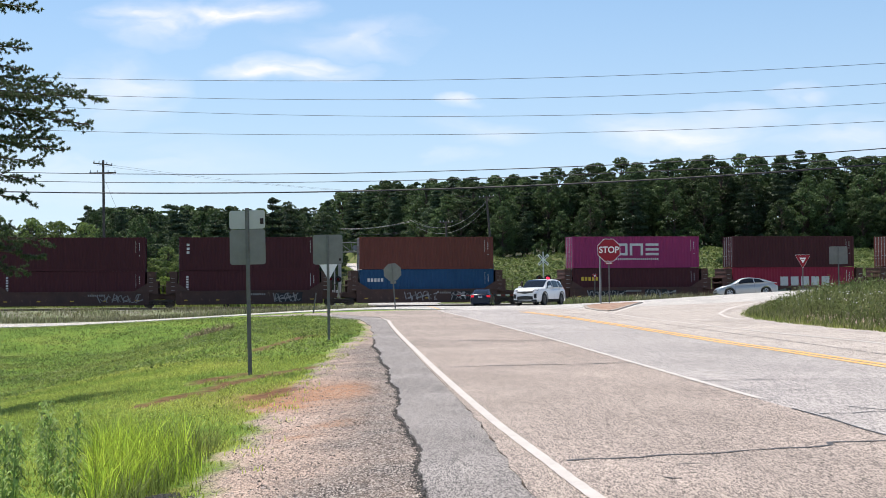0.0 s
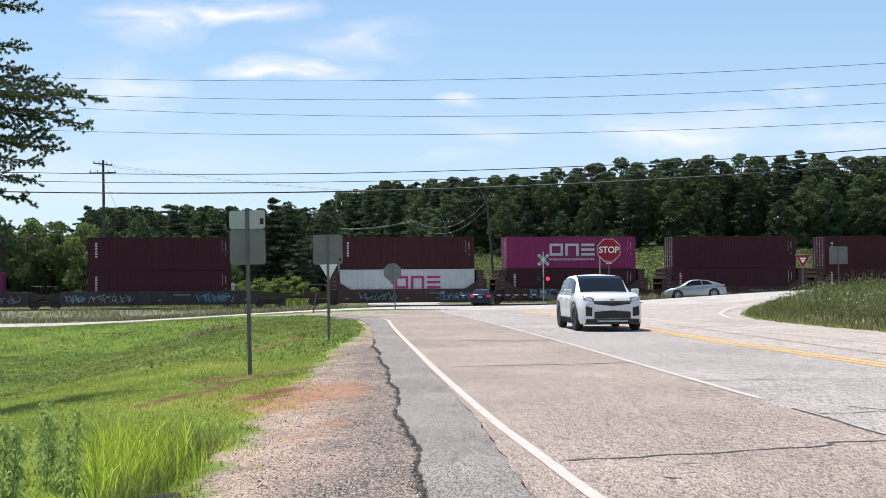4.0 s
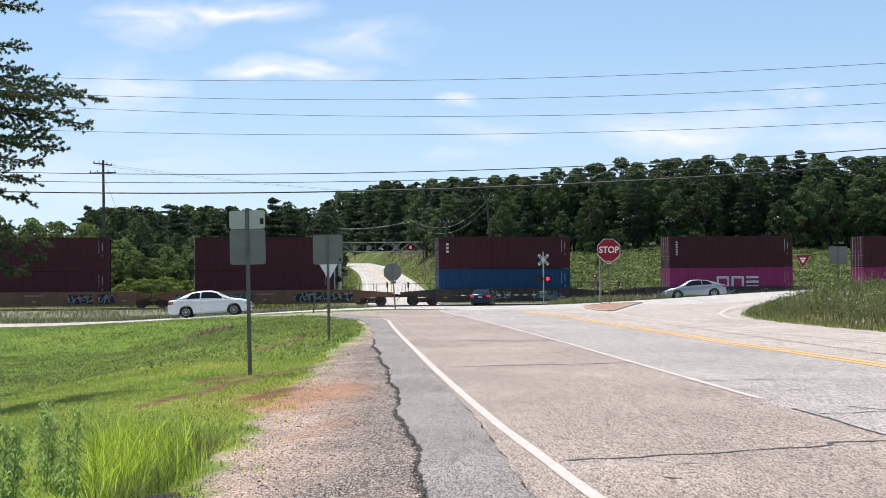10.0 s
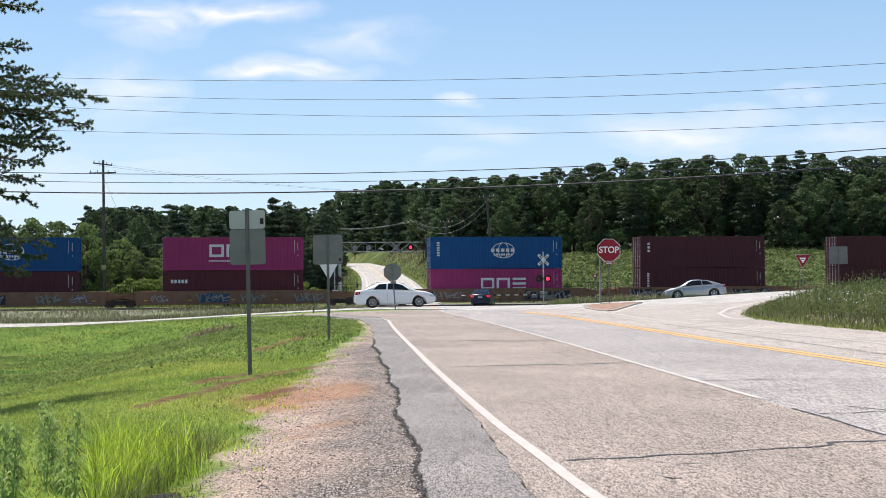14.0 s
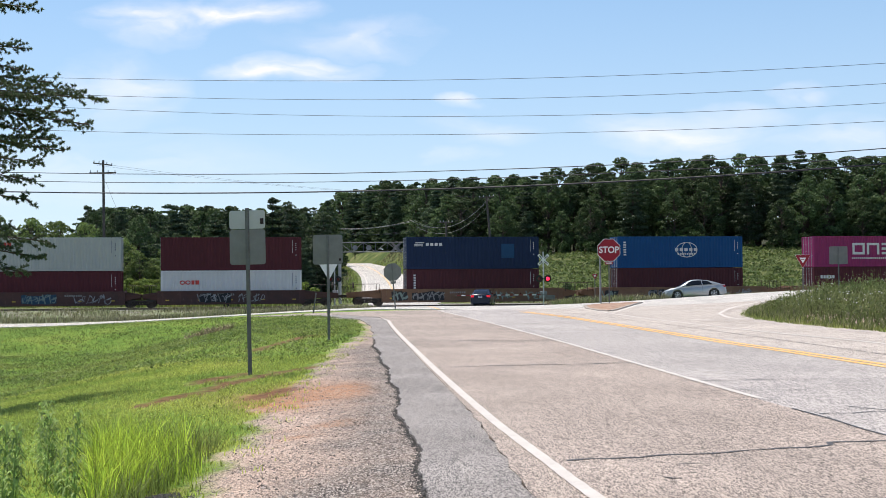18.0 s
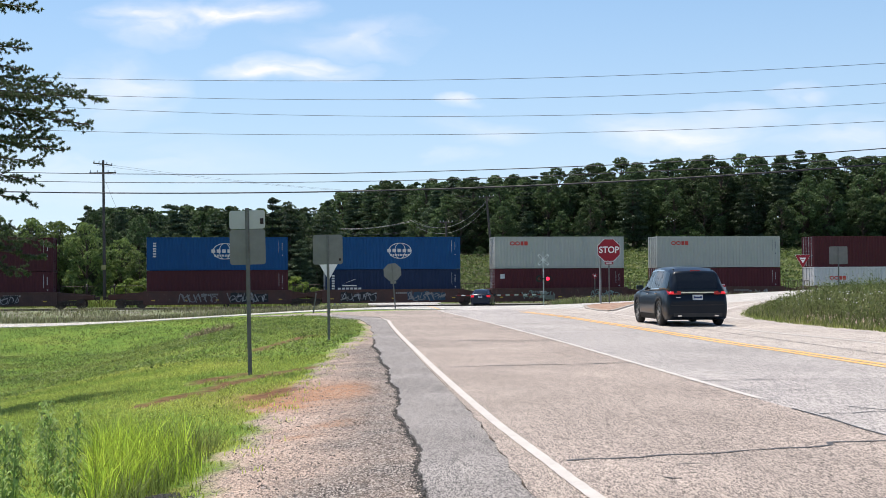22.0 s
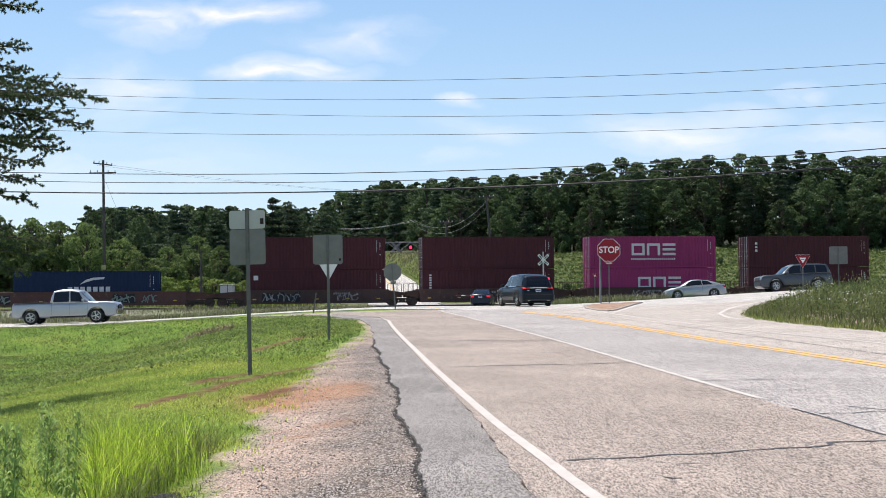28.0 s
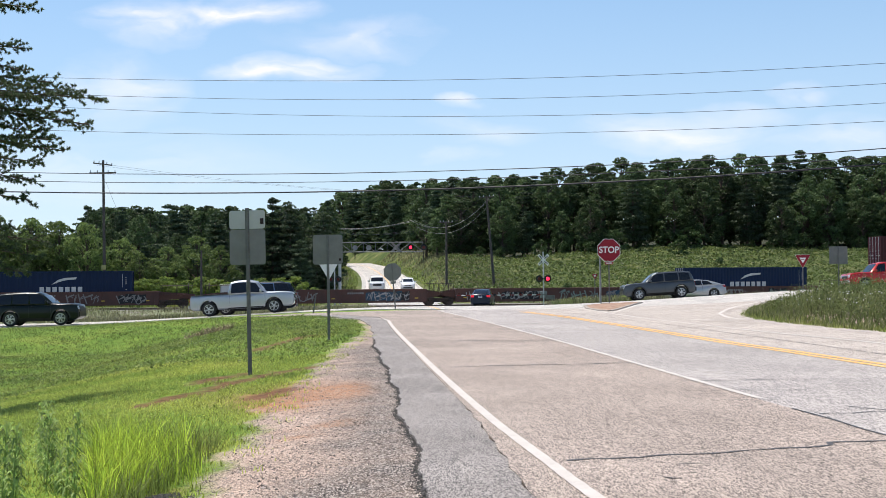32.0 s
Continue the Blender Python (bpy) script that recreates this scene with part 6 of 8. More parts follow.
def boxy_suv(name, label, paintm, L=4.80, H=1.80, sil=True):
    k = L / 4.8
    S = Shape(L, 1.90, [(-2.4 * k, 0.78), (-2.36 * k, 1.08), (-2.1 * k, 1.12), (0.75 * k, 1.10), (0.9 * k, 1.15), (1.95 * k, 1.12), (2.33 * k, 1.05), (2.4 * k, 0.86)], [(-2.36 * k, 1.10), (-2.26 * k, 1.45), (-2.12 * k, H - 0.09), (-1.7 * k, H - 0.03), (-0.5 * k, H), (0.15 * k, H - 0.03), (0.42 * k, H - 0.16), (0.98 * k, 1.14)], 0.26, (-1.42 * k, 1.40 * k), 0.385, 0.91, 0.94, 0.76, side=(0.955, 0.99, 1.0, 0.985, 0.955), arch=0.09)
    return vehicle(name, label, S, paintm, [(-2.1 * k, -1.35 * k, -2.0 * k, -1.33 * k), (-1.28 * k, -0.38 * k, -1.26 * k, -0.38 * k), (-0.30 * k, 0.78 * k, -0.30 * k, 0.36 * k)], cladding=True, spokes=6, screen=(0.94 * k, 0.45 * k, 0.93), back=(-2.36 * k, -2.18 * k, 0.88), rails=(-1.7 * k, 0.0),
                   front=[("grille", TRIM, (-0.5, 0.5, 0.72, 0.98, 0.014)), ("front_bumper", TRIM if not sil else paintm, (-0.9, 0.9, 0.42, 0.66, 0.04))] + pair("headlight", LAMP_CLEAR, 0.56, 0.84, 0.84, 1.0, 0.0),
                   rear=pair("tail_light", TAIL, 0.68, 0.86, 0.82, 1.04, 0.01) + [("rear_bumper", paintm, (-0.88, 0.88, 0.40, 0.66, 0.05))], seams=((-1.30, 0.5, 1.1), (-0.34, 0.42, 1.1), (0.80, 0.42, 1.08)), handles=((-1.12, 1.02), (-0.16, 1.0)), mirror_at=(0.62, 1.22), trims=sil, plate_z=0.82)


def pickup(name, label, paintm, L=5.70):
    e = L / 2
    S = Shape(L, 1.98, [(-e, 0.95), (-e + 0.03, 1.17), (-0.70, 1.17), (-0.69, 1.15), (1.0, 1.14), (1.15, 1.19), (2.3, 1.16), (2.78, 1.09), (e, 0.92)], [(-0.78, 1.15), (-0.70, 1.55), (-0.58, 1.83), (-0.2, 1.895), (0.4, 1.90), (0.85, 1.80), (1.40, 1.16)], 0.34, (-1.82, 1.75), 0.395, 0.93, 0.97, 0.76, side=(0.965, 0.995, 1.0, 0.992, 0.97), arch=0.09)
    ob = vehicle(name, label, S, paintm, [(-0.60, 0.28, -0.52, 0.26), (0.36, 1.25, 0.34, 0.80)], spokes=5, screen=(1.36, 0.90, 0.92), back=(-0.765, -0.64, 0.86),
                 front=[("grille", CHROME, (-0.52, 0.52, 0.74, 0.98, 0.014)), ("grille_insert", TRIM, (-0.44, 0.44, 0.79, 0.94, 0.03)), ("front_bumper", CHROME, (-0.92, 0.92, 0.44, 0.66, 0.06))] + pair("headlight", LAMP_CLEAR, 0.58, 0.88, 0.82, 1.02, 0.0),
                 rear=pair("tail_light", TAIL, 0.78, 0.92, 0.78, 1.08, 0.01) + [("rear_bumper", CHROME, (-0.92, 0.92, 0.48, 0.66, 0.10))], seams=((-0.66, 0.5, 1.15), (0.32, 0.45, 1.13), (1.28, 0.45, 1.12)), handles=((-0.36, 1.0), (0.58, 0.98)), mirror_at=(1.08, 1.27), category="truck")
    part("bed_liner", cube(-e + 0.08, -0.80, -0.86, 0.86, 1.176, 1.190), TRIM, ob)
    for y in (-0.93, 0.93):
        part("bed_rail_cap", cube(-e + 0.03, -0.74, y - 0.045, y + 0.045, 1.165, 1.20, 0.01), TRIM, ob)
    part("running_board", cube(-0.75, 1.20, -1.0, -0.86, 0.36, 0.42, 0.015), TRIM, ob)
    part("running_board", cube(-0.75, 1.20, 0.86, 1.0, 0.36, 0.42, 0.015), TRIM, ob)
    return ob


def drive(ob, rows):
    CAR_WAYS.append((ob, rows))
    return ob


drive(compact_suv(), [(0, 5.85, 76.0, 243), (0.5, 4.7, 72.3, 250), (1, 3.85, 68.0, 258), (1.5, 3.42, 63.4, 266), (2, 3.42, 58.8, 271), (2.5, 3.62, 53.4, 273), (3, 3.80, 48.0, 274), (3.5, 4.10, 42.6, 274), (4.5, 4.85, 29.6, 273.5), (5.5, 5.48, 13.65, 273), (6.5, 6.2, -3.5, 272), (8, 7.0, -32, 271), (12, 8, -110, 271), (32, 8, -130, 271)])
white = sedan("sedan", "white four-door sedan car", WHITE_CAR)
drive(white, [(0, -78, 61.0, 8), (3, -52, 65.5, 8), (5, -31.2, 68.6, 6)] + [(t, (px - 784) / 2214 * d, d, h) for t, px, d, h in (
    (5.5, -75, 69.2, 4), (6, 46, 69.5, 3), (6.5, 166, 69.8, 3), (7, 262, 70, 3), (7.5, 324, 70, 3), (8, 357, 70, 3), (8.5, 371, 70, 3), (9, 374.5, 70, 3), (10.3, 374.5, 70, 3), (11, 379, 70, 3), (11.5, 394, 70, 3), (12, 422, 70.1, 4), (12.5, 465, 70.3, 5), (13, 526, 70.6, 5), (13.5, 602, 71, 5), (14, 698, 71.6, 6), (14.5, 800, 72.2, 7), (15.5, 1040, 73.6, 10), (16.5, 1292, 75.4, 9), (17, 1434, 76.2, 7), (17.5, 1572, 76.8, 6))] + [(19, 45, 79.5, 6), (22, 90, 84, 6), (32, 95, 84.5, 6)])
drive(sedan("sedan", "dark blue sedan car with lit brake lights waiting at the crossing", BLUE_CAR, lit=True), [(0, 3.25, 103.0, 83), (32, 3.25, 103.0, 83)])
drive(sedan("coupe", "pale blue-grey two-door coupe car waiting on the cross road", GREY_CAR, coupe=True), [(0, 22.6, 93.6, 181), (0.5, 21.4, 93.4, 181), (1, 20.2, 93.2, 181), (1.5, 19.2, 93, 181), (2, 18.85, 93, 180), (2.6, 18.63, 93, 180), (32, 18.63, 93, 180)])
drive(large_suv(), [(0, 10.5, -170, 91), (16, 9.6, -40, 91), (18.5, 9.3, -3.5, 92), (19.5, 9.05, 12.6, 92.5), (20.5, 8.72, 24.4, 93), (21, 8.1, 29.7, 93.2), (21.5, 7.8, 35.3, 93.2), (22, 7.5, 40.2, 93.2), (22.5, 7.25, 44.4, 93.3), (23, 7.0, 48.6, 93.5), (23.5, 6.75, 53.2, 93.8), (24, 6.45, 57.0, 94), (24.5, 6.2, 59.8, 94.5), (25, 5.98, 62.4, 95), (25.5, 5.78, 65.0, 96), (27.5, 5.02, 70.3, 101), (28, 4.6, 71.2, 104), (28.5, 4.0, 72.3, 110), (29, 2.98, 73.6, 119), (29.5, 1.56, 74.8, 131), (30, -0.57, 75.6, 147), (30.5, -3.07, 75.6, 163), (31, -5.85, 74.9, 174), (31.5, -8.6, 74.1, 180), (32, -11.2, 73.6, 183)])
drive(pickup("pickup_truck", "silver four-door pickup truck", SILVER_CAR), [(0, -300, 58, 3), (26, -46, 69.2, 3)] + [(t, (px - 775) / 2214 * 70, 70, 3) for t, px in ((27, -160), (27.5, -18), (28, 112), (28.5, 211), (29, 284.5), (29.5, 337), (30, 375), (30.5, 396), (31, 407.5), (31.5, 414.5), (32, 423))])
drive(boxy_suv("suv", "slate grey boxy sport utility car", SLATE_CAR), [(0, 230, 93, 181), (25.5, 46, 86, 183), (27, 31.5, 84.6, 183)] + [(t, (px - 784) / 2214 * 84, 84, 182) for t, px in ((27.5, 1497), (28, 1403), (28.5, 1331), (29, 1284), (29.5, 1243.5), (30, 1216), (30.5, 1196.5), (31, 1182), (31.5, 1171), (32, 1163.5))])
drive(boxy_suv("suv", "very dark green sport utility car with silver wheels", GREEN_CAR, 4.45, 1.78), [(0, -330, 58, 3), (29, -46, 65.5, 3), (30.5, -28.8, 66.3, 3), (31, -25.4, 66.5, 3), (31.5, -23.1, 66.6, 3), (32, -21.45, 66.6, 3)])
drive(pickup("pickup_truck", "bright red pickup truck with chrome grille", RED_CAR), [(0, 260, 96, 182), (29, 46, 87.5, 183), (31, 34.5, 86.5, 183), (31.5, 32.0, 86.2, 183), (32, 30.4, 86, 183)])
drive(boxy_suv("suv", "white sport utility car waiting beyond the railway", WHITE_CAR), [(0, -60, 452, -20), (22, -26.5, 355, 290), (26, -14.2, 260, 282), (29, -9.6, 190, 277), (30.5, -8.3, 160, 275), (32, -7.9, 149, 274)])
drive(sedan("sedan", "white sedan car beyond the railway", WHITE_CAR), [(0, -45, 430, -20), (25, -24, 370, 290), (29, -12, 240, 282), (31, -4.9, 160, 274), (32, -4.3, 152, 272)])


# ---- signs, signals, poles and wires ----
SIGN_BACK = mat("weathered aluminium sign back", (0.23, 0.225, 0.215), 0.5, 0.4, other=(0.17, 0.165, 0.16), scale=2.5, dirt=(0.20, 0.19, 0.17), dirt_scale=3, dirt_at=0.62)
SIGN_PALE = mat("bright aluminium sign back", (0.50, 0.50, 0.49), 0.5, 0.3, other=(0.42, 0.42, 0.41), scale=2.5)
SIGN_WHITE = mat("white reflective sheeting", (0.78, 0.78, 0.77), 0.5, other=(0.70, 0.70, 0.69), scale=3)
SIGN_RED = mat("red reflective sheeting", (0.26, 0.006, 0.018), 0.6, other=(0.22, 0.006, 0.017), scale=3)
POST = mat("galvanised sign post", (0.19, 0.19, 0.185), 0.6, 0.3, other=(0.13, 0.125, 0.12), scale=4, dirt=(0.20, 0.13, 0.09), dirt_scale=5, dirt_at=0.66)
BOLT = mat("dark bolt steel", (0.05, 0.05, 0.05), 0.5, 0.5)
POLE_WOOD = mat("weathered pole timber", (0.070, 0.060, 0.054), 0.9, other=(0.115, 0.10, 0.09), scale=3, bump=0.5)
WIRE = mat("black cable", (0.022, 0.022, 0.034), 0.6)
LAMP_RED = mat("lit red signal lens", (1.0, 0.016, 0.050), 0.3, glow=2.6)
LAMP_OFF = mat("dark red signal lens", (0.10, 0.012, 0.012), 0.2)
STICKER = mat("dark brown sticker", (0.035, 0.016, 0.014), 0.6, other=(0.02, 0.012, 0.012))
WIRE_PALE = mat("sunlit aluminium cable", (0.34, 0.34, 0.34), 0.5, 0.3)
BLACK = mat("matt black signal plate", (0.012, 0.012, 0.013), 0.6, other=(0.020, 0.020, 0.020))
TRUSS = mat("dull aluminium truss", (0.26, 0.27, 0.27), 0.6, 0.3, other=(0.18, 0.19, 0.19))
ALU = mat("aluminium mast", (0.50, 0.51, 0.52), 0.4, 0.7, other=(0.40, 0.41, 0.42))
STRIPE_RED = mat("red gate sheeting", (0.22, 0.02, 0.02), 0.6)
CABINET = mat("silver cabinet paint", (0.60, 0.61, 0.60), 0.5, 0.2, other=(0.52, 0.53, 0.52))


def rounded(w, h, r=0.05, n=4):
    out = []
    for cx, cz, a0 in ((w / 2 - r, h / 2 - r, 0), (-w / 2 + r, h / 2 - r, 90), (-w / 2 + r, -h / 2 + r, 180), (w / 2 - r, -h / 2 + r, 270)):
        out += [(cx + r * math.cos(radians(a0 + 90 * k / n)), cz + r * math.sin(radians(a0 + 90 * k / n))) for k in range(n + 1)]
    return out


def octagon(w):
    r = w / 2 / math.cos(math.pi / 8)
    return [(r * math.cos(math.pi / 8 + k * math.pi / 4), r * math.sin(math.pi / 8 + k * math.pi / 4)) for k in range(8)]


def triangle(w, r=0.05):
    h = w * 0.866
    out = []
    for cx, cz, a0 in ((-w / 2 + r * 1.73, h / 2 - r, 90), (0, -h / 2 + 2 * r, 210), (w / 2 - r * 1.73, h / 2 - r, 330)):
        out += [(cx + r * math.cos(radians(a0 + 120 * k / 4)), cz + r * math.sin(radians(a0 + 120 * k / 4))) for k in range(5)]
    return out


def u_post(parent, z0, z1, name="post", lean=0.0, material=None):
    """A ribbed steel sign post with punched holes along it."""
    bm = bmesh.new()
    box(bm, -0.016, 0.016, -0.004, 0.012, z0, z1)
    for s in (-1, 1):
        plate(bm, [(s * 0.016, z0), (s * 0.034, z0), (s * 0.034, z1), (s * 0.016, z1)], 0.005, Matrix.Translation((0, 0.014, 0)))
        plate(bm, [(s * 0.016, z0), (s * 0.020, z0), (s * 0.020, z1), (s * 0.016, z1)], 0.018)
    return part(name, bm, material or POST, parent)


def panel(parent, outline, z, material, back, name="sign_panel", y=-0.010, label=""):
    """A sign plate seen from behind or in front, with two bolts."""
    ob = part(name, plate(bmesh.new(), outline, 0.004), [material], parent, label)
    ob.matrix_basis = pose(0, y, z)
    for dz in (0.12, -0.12):
        b = again_shared("bolt", "bolt", lambda: rod(bmesh.new(), (0, -0.012, 0), (0, 0.010, 0), 0.011, n=6), BOLT, ob, pose(0, 0, dz))
    return ob


def stand(x, y, lean=0.0, turn=0.0):
    return pose(x, y, land_z(x, y) + 0.0, 0, lean, turn)


# two backs of route signs beside the near shoulder
def sign_backs():
    a = thing("road_sign", "two stacked aluminium sign panels seen from behind, on a steel post", "road sign", m=stand(-3.25, 21.0, -0.9))
    u_post(a, -0.3, 2.80)
    for z, w, h in ((2.605, 0.60, 0.31), (2.145, 0.60, 0.59)):
        p = panel(a, rounded(w, h, 0.045), z, SIGN_PALE if h < 0.4 else SIGN_BACK, True, y=0.020)
    s = part("sticker", plate(bmesh.new(), rect(-0.03, -0.05, 0.03, 0.05), 0.002), STICKER, a, "dark inspection sticker")
    s.matrix_basis = pose(0.245, 0.016, 2.575)
    b = thing("road_sign", "square aluminium sign panel seen from behind, on a steel post", "road sign", m=stand(-2.93, 32.0, -0.5))
    u_post(b, -0.3, 2.70)
    panel(b, rounded(0.76, 0.76, 0.06), 2.33, SIGN_BACK, True, y=0.020)
    s = part("sticker", plate(bmesh.new(), rect(-0.03, -0.03, 0.03, 0.03), 0.002), STICKER, b, "dark inspection sticker")
    s.matrix_basis = pose(0.31, 0.016, 2.07)
    c = thing("yield_sign", "yield sign seen from behind on a steel post", "road sign", m=stand(-5.45, 60.0, -1.2))
    u_post(c, -0.3, 2.55)
    panel(c, triangle(0.94), 2.03, SIGN_WHITE, True, y=0.020, name="sign_plate")
    d = thing("stop_sign", "stop sign seen from behind on a leaning steel post", "road sign", m=stand(-2.55, 66.5, -4.3))
    u_post(d, -0.3, 2.42)
    panel(d, octagon(0.92), 1.98, SIGN_BACK, True, y=0.020, name="sign_plate")
    s = part("plaque", plate(bmesh.new(), rounded(0.30, 0.14, 0.02), 0.004), SIGN_BACK, d)
    s.matrix_basis = pose(0, 0.018, 1.43)
    e = thing("delineator_post", "thin leaning steel marker post beside the road", "post", m=stand(-6.55, 63.0, 8))
    u_post(e, -0.2, 1.05)


sign_backs()


def stop_sign():
    a = thing("stop_sign", "large red stop sign with a white border on a steel post", "road sign", m=stand(8.95, 67.5))
    u_post(a, -0.3, 2.4)
    p = panel(a, octagon(1.22), 2.97, SIGN_WHITE, False, name="sign_plate", y=-0.012)
    f = part("red_face", plate(bmesh.new(), octagon(1.165), 0.003), SIGN_RED, p)
    f.matrix_basis = pose(0, -0.005, 0)
    lettering("legend", "STOP", 0.35, SIGN_WHITE, p, pose(0, -0.009, 0) @ Matrix.Diagonal((0.92, 1, 1, 1)), 0.002, 0.03)
    q = part("plaque", plate(bmesh.new(), rounded(0.46, 0.15, 0.02), 0.004), SIGN_RED, a, "small red plaque")
    q.matrix_basis = pose(0, -0.014, 2.27)
    g = part("legend_bar", film_mesh(bars(-0.17, -0.03, 0.34, 0.06, 6)), SIGN_WHITE, q)
    g.matrix_basis = pose(0, -0.005, 0)
    # sign posts of a larger board that is seen edge-on behind it
    b = thing("road_sign", "tall sign board seen edge-on, on two galvanised posts", "road sign", m=stand(8.72, 69.0, 0, 84))
    for k in (-0.22, 0.22):
        part("post", rod(bmesh.new(), (k, 0.06, -0.3), (k, 0.06, 3.0), 0.05, n=10), TRUSS, b)
    panel(b, rounded(0.75, 1.3, 0.05), 2.3, SIGN_BACK, True, y=0.012)
    c = thing("yield_sign", "small red and white yield sign on a steel post", "road sign", m=stand(11.15, 92.0))
    u_post(c, -0.3, 1.5)
    yield_face(c, 0.46, 2.0)
    u = u_post(c, 1.5, 2.2)
    d = thing("yield_sign", "red and white yield sign on a steel post in the weeds", "road sign", m=stand(23.0, 80.0))
    u_post(d, -0.4, 2.1)
    yield_face(d, 1.02, 1.86)
    e = thing("road_sign", "square sign panel seen from behind on a thin post", "road sign", m=stand(19.6, 62.0))
    u_post(e, -0.5, 2.25)
    panel(e, rounded(0.91, 0.88, 0.05), 1.86, SIGN_BACK, True, y=0.02)


def yield_face(parent, w, z):
    p = panel(parent, triangle(w), z, SIGN_WHITE, False, name="sign_plate", y=-0.012)
    f = part("red_face", plate(bmesh.new(), triangle(w * 0.955, 0.04), 0.003), SIGN_RED, p)
    f.matrix_basis = pose(0, -0.005, w * 0.003)
    g = part("white_centre", plate(bmesh.new(), triangle(w * 0.42, 0.02), 0.003), SIGN_WHITE, p)
    g.matrix_basis = pose(0, -0.010, w * 0.065)
    h = part("legend_bar", film_mesh(bars(-w * 0.11, 0, w * 0.22, w * 0.06, 5)), SIGN_RED, p)
    h.matrix_basis = pose(0, -0.014, w * 0.10)


stop_sign()


def signal_head(parent, x, z, lit, name="signal_light", facing=1):
    """A round flashing light with a black disc behind it and a hood."""
    bm = bmesh.new()
    rod(bm, (0, 0.0, 0), (0, 0.02, 0), 0.305, n=24)
    plate_ob = part(name, bm, BLACK, parent)
    plate_ob.matrix_basis = pose(x, 0, z, 0, 0, 0 if facing == 1 else 180)
    part("lens", rod(bmesh.new(), (0, -0.05, 0), (0, -0.004, 0), 0.15, n=20), LAMP_RED if lit else LAMP_OFF, plate_ob)
    bm = bmesh.new()
    for k in range(10):
        a, b = math.pi * k / 10 - 0.25 * (k == 0), math.pi * (k + 1) / 10
        vs = [bm.verts.new((0.17 * math.cos(t), y, 0.17 * math.sin(t))) for t, y in ((a, -0.002), (b, -0.002), (b, -0.26), (a, -0.26))]
        bm.faces.new(vs)
    part("hood", bm, BLACK, plate_ob)
    return plate_ob


def crossing_signal():
    x, y = 8.65, 108.0
    z = land_z(x, y)
    a = thing("crossing_signal", "railway crossing signal with white crossbuck, red lights and lowered striped gate", "crossing signal", m=pose(x, y, z))
    part("mast", rod(bmesh.new(), (0, 0, 0), (0, 0, 4.75), 0.065, n=12), ALU, a)
    part("foundation", cube(-0.35, 0.35, -0.35, 0.35, -0.2, 0.12, 0.03), mat("pale concrete", (0.42, 0.40, 0.37), 0.9, bump=0.3), a)
    for ang in (45, -45):
        b = part("crossbuck_blade", plate(bmesh.new(), rect(-0.61, -0.115, 0.61, 0.115), 0.004), SIGN_WHITE, a)
        b.matrix_basis = pose(0, -0.09 - (0.008 if ang > 0 else 0), 4.05, 0, ang, 0)
        g = part("legend_bar", film_mesh(bars(-0.5, -0.06, 0.36, 0.12, 4) + bars(0.15, -0.06, 0.36, 0.12, 4)), BLACK, b)
        g.matrix_basis = pose(0, -0.005, 0)
    part("light_crossarm", rod(bmesh.new(), (-0.55, -0.09, 2.42), (0.55, -0.09, 2.42), 0.035), BLACK, a)
    signal_head(a, -0.36, 2.42, False).location.y = -0.13
    signal_head(a, 0.36, 2.42, True).location.y = -0.13
    part("gate_mechanism", cube(-0.28, 0.30, 0.05, 0.55, 0.75, 1.35, 0.04), TRUSS, a)
    bm = bmesh.new()
    box(bm, 0.15, 0.95, -0.30, -0.22, 0.62, 1.0, 0.02)
    part("counterweight", bm, POST, a)
    arm = part("gate_arm", cube(-7.6, 0.25, -0.29, -0.25, 1.00, 1.075), POST, a)
    for k in range(10):
        again_shared("white_band", "white band", lambda: cube(-0.17, 0.17, -0.293, -0.247, 0.997, 1.078), SIGN_WHITE, arm, pose(-6.92 + k * 0.76, 0, 0)) if k < 9 else None
        again_shared("red_band", "band", lambda: cube(-0.19, 0.19, -0.294, -0.246, 0.996, 1.079), STRIPE_RED, arm, pose(-7.3 + k * 0.76, 0, 0))
    for k in (-7.3, -4.4, -2.0):
        again_shared("gate_lamp", "gate_lamp", lambda: rod(bmesh.new(), (0, -0.31, 1.17), (0, -0.23, 1.17), 0.06, n=12), LAMP_OFF, arm, pose(k, 0, 0))
    # cantilever signal on the far side, seen from behind
    x, y = -8.75, 123.0
    z = land_z(x, y)
    b = thing("cantilever_signal", "aluminium truss cantilever signal over the road beyond the railway", "crossing signal", m=pose(x, y, z, 0, 0, math.degrees(TRACK) * 0.3))
    part("mast", rod(bmesh.new(), (-1.4, 0, 0), (-1.4, 0, 6.6), 0.15, n=12), ALU, b)
    top, low, reach = 6.05 - z - 0.75, 5.12 - z - 0.75, 6.75
    for zz, nm in ((top, "top_chord"), (low, "bottom_chord")):
        for yy in (-0.25, 0.25):
            part(nm, rod(bmesh.new(), (-1.4, yy, zz), (reach, yy, zz), 0.042, n=8), TRUSS, b)
    n = 7
    for i in range(n + 1):
        xx = -1.4 + (reach + 1.4) * i / n
        part("truss_post", rod(bmesh.new(), (xx, -0.25, low), (xx, -0.25, top), 0.022, n=6), TRUSS, b)
        if i < n:
            x2 = -1.4 + (reach + 1.4) * (i + 1) / n
            part("truss_diagonal", rod(bmesh.new(), (xx, -0.25, low if i % 2 else top), (x2, -0.25, top if i % 2 else low), 0.028, n=6), TRUSS, b)
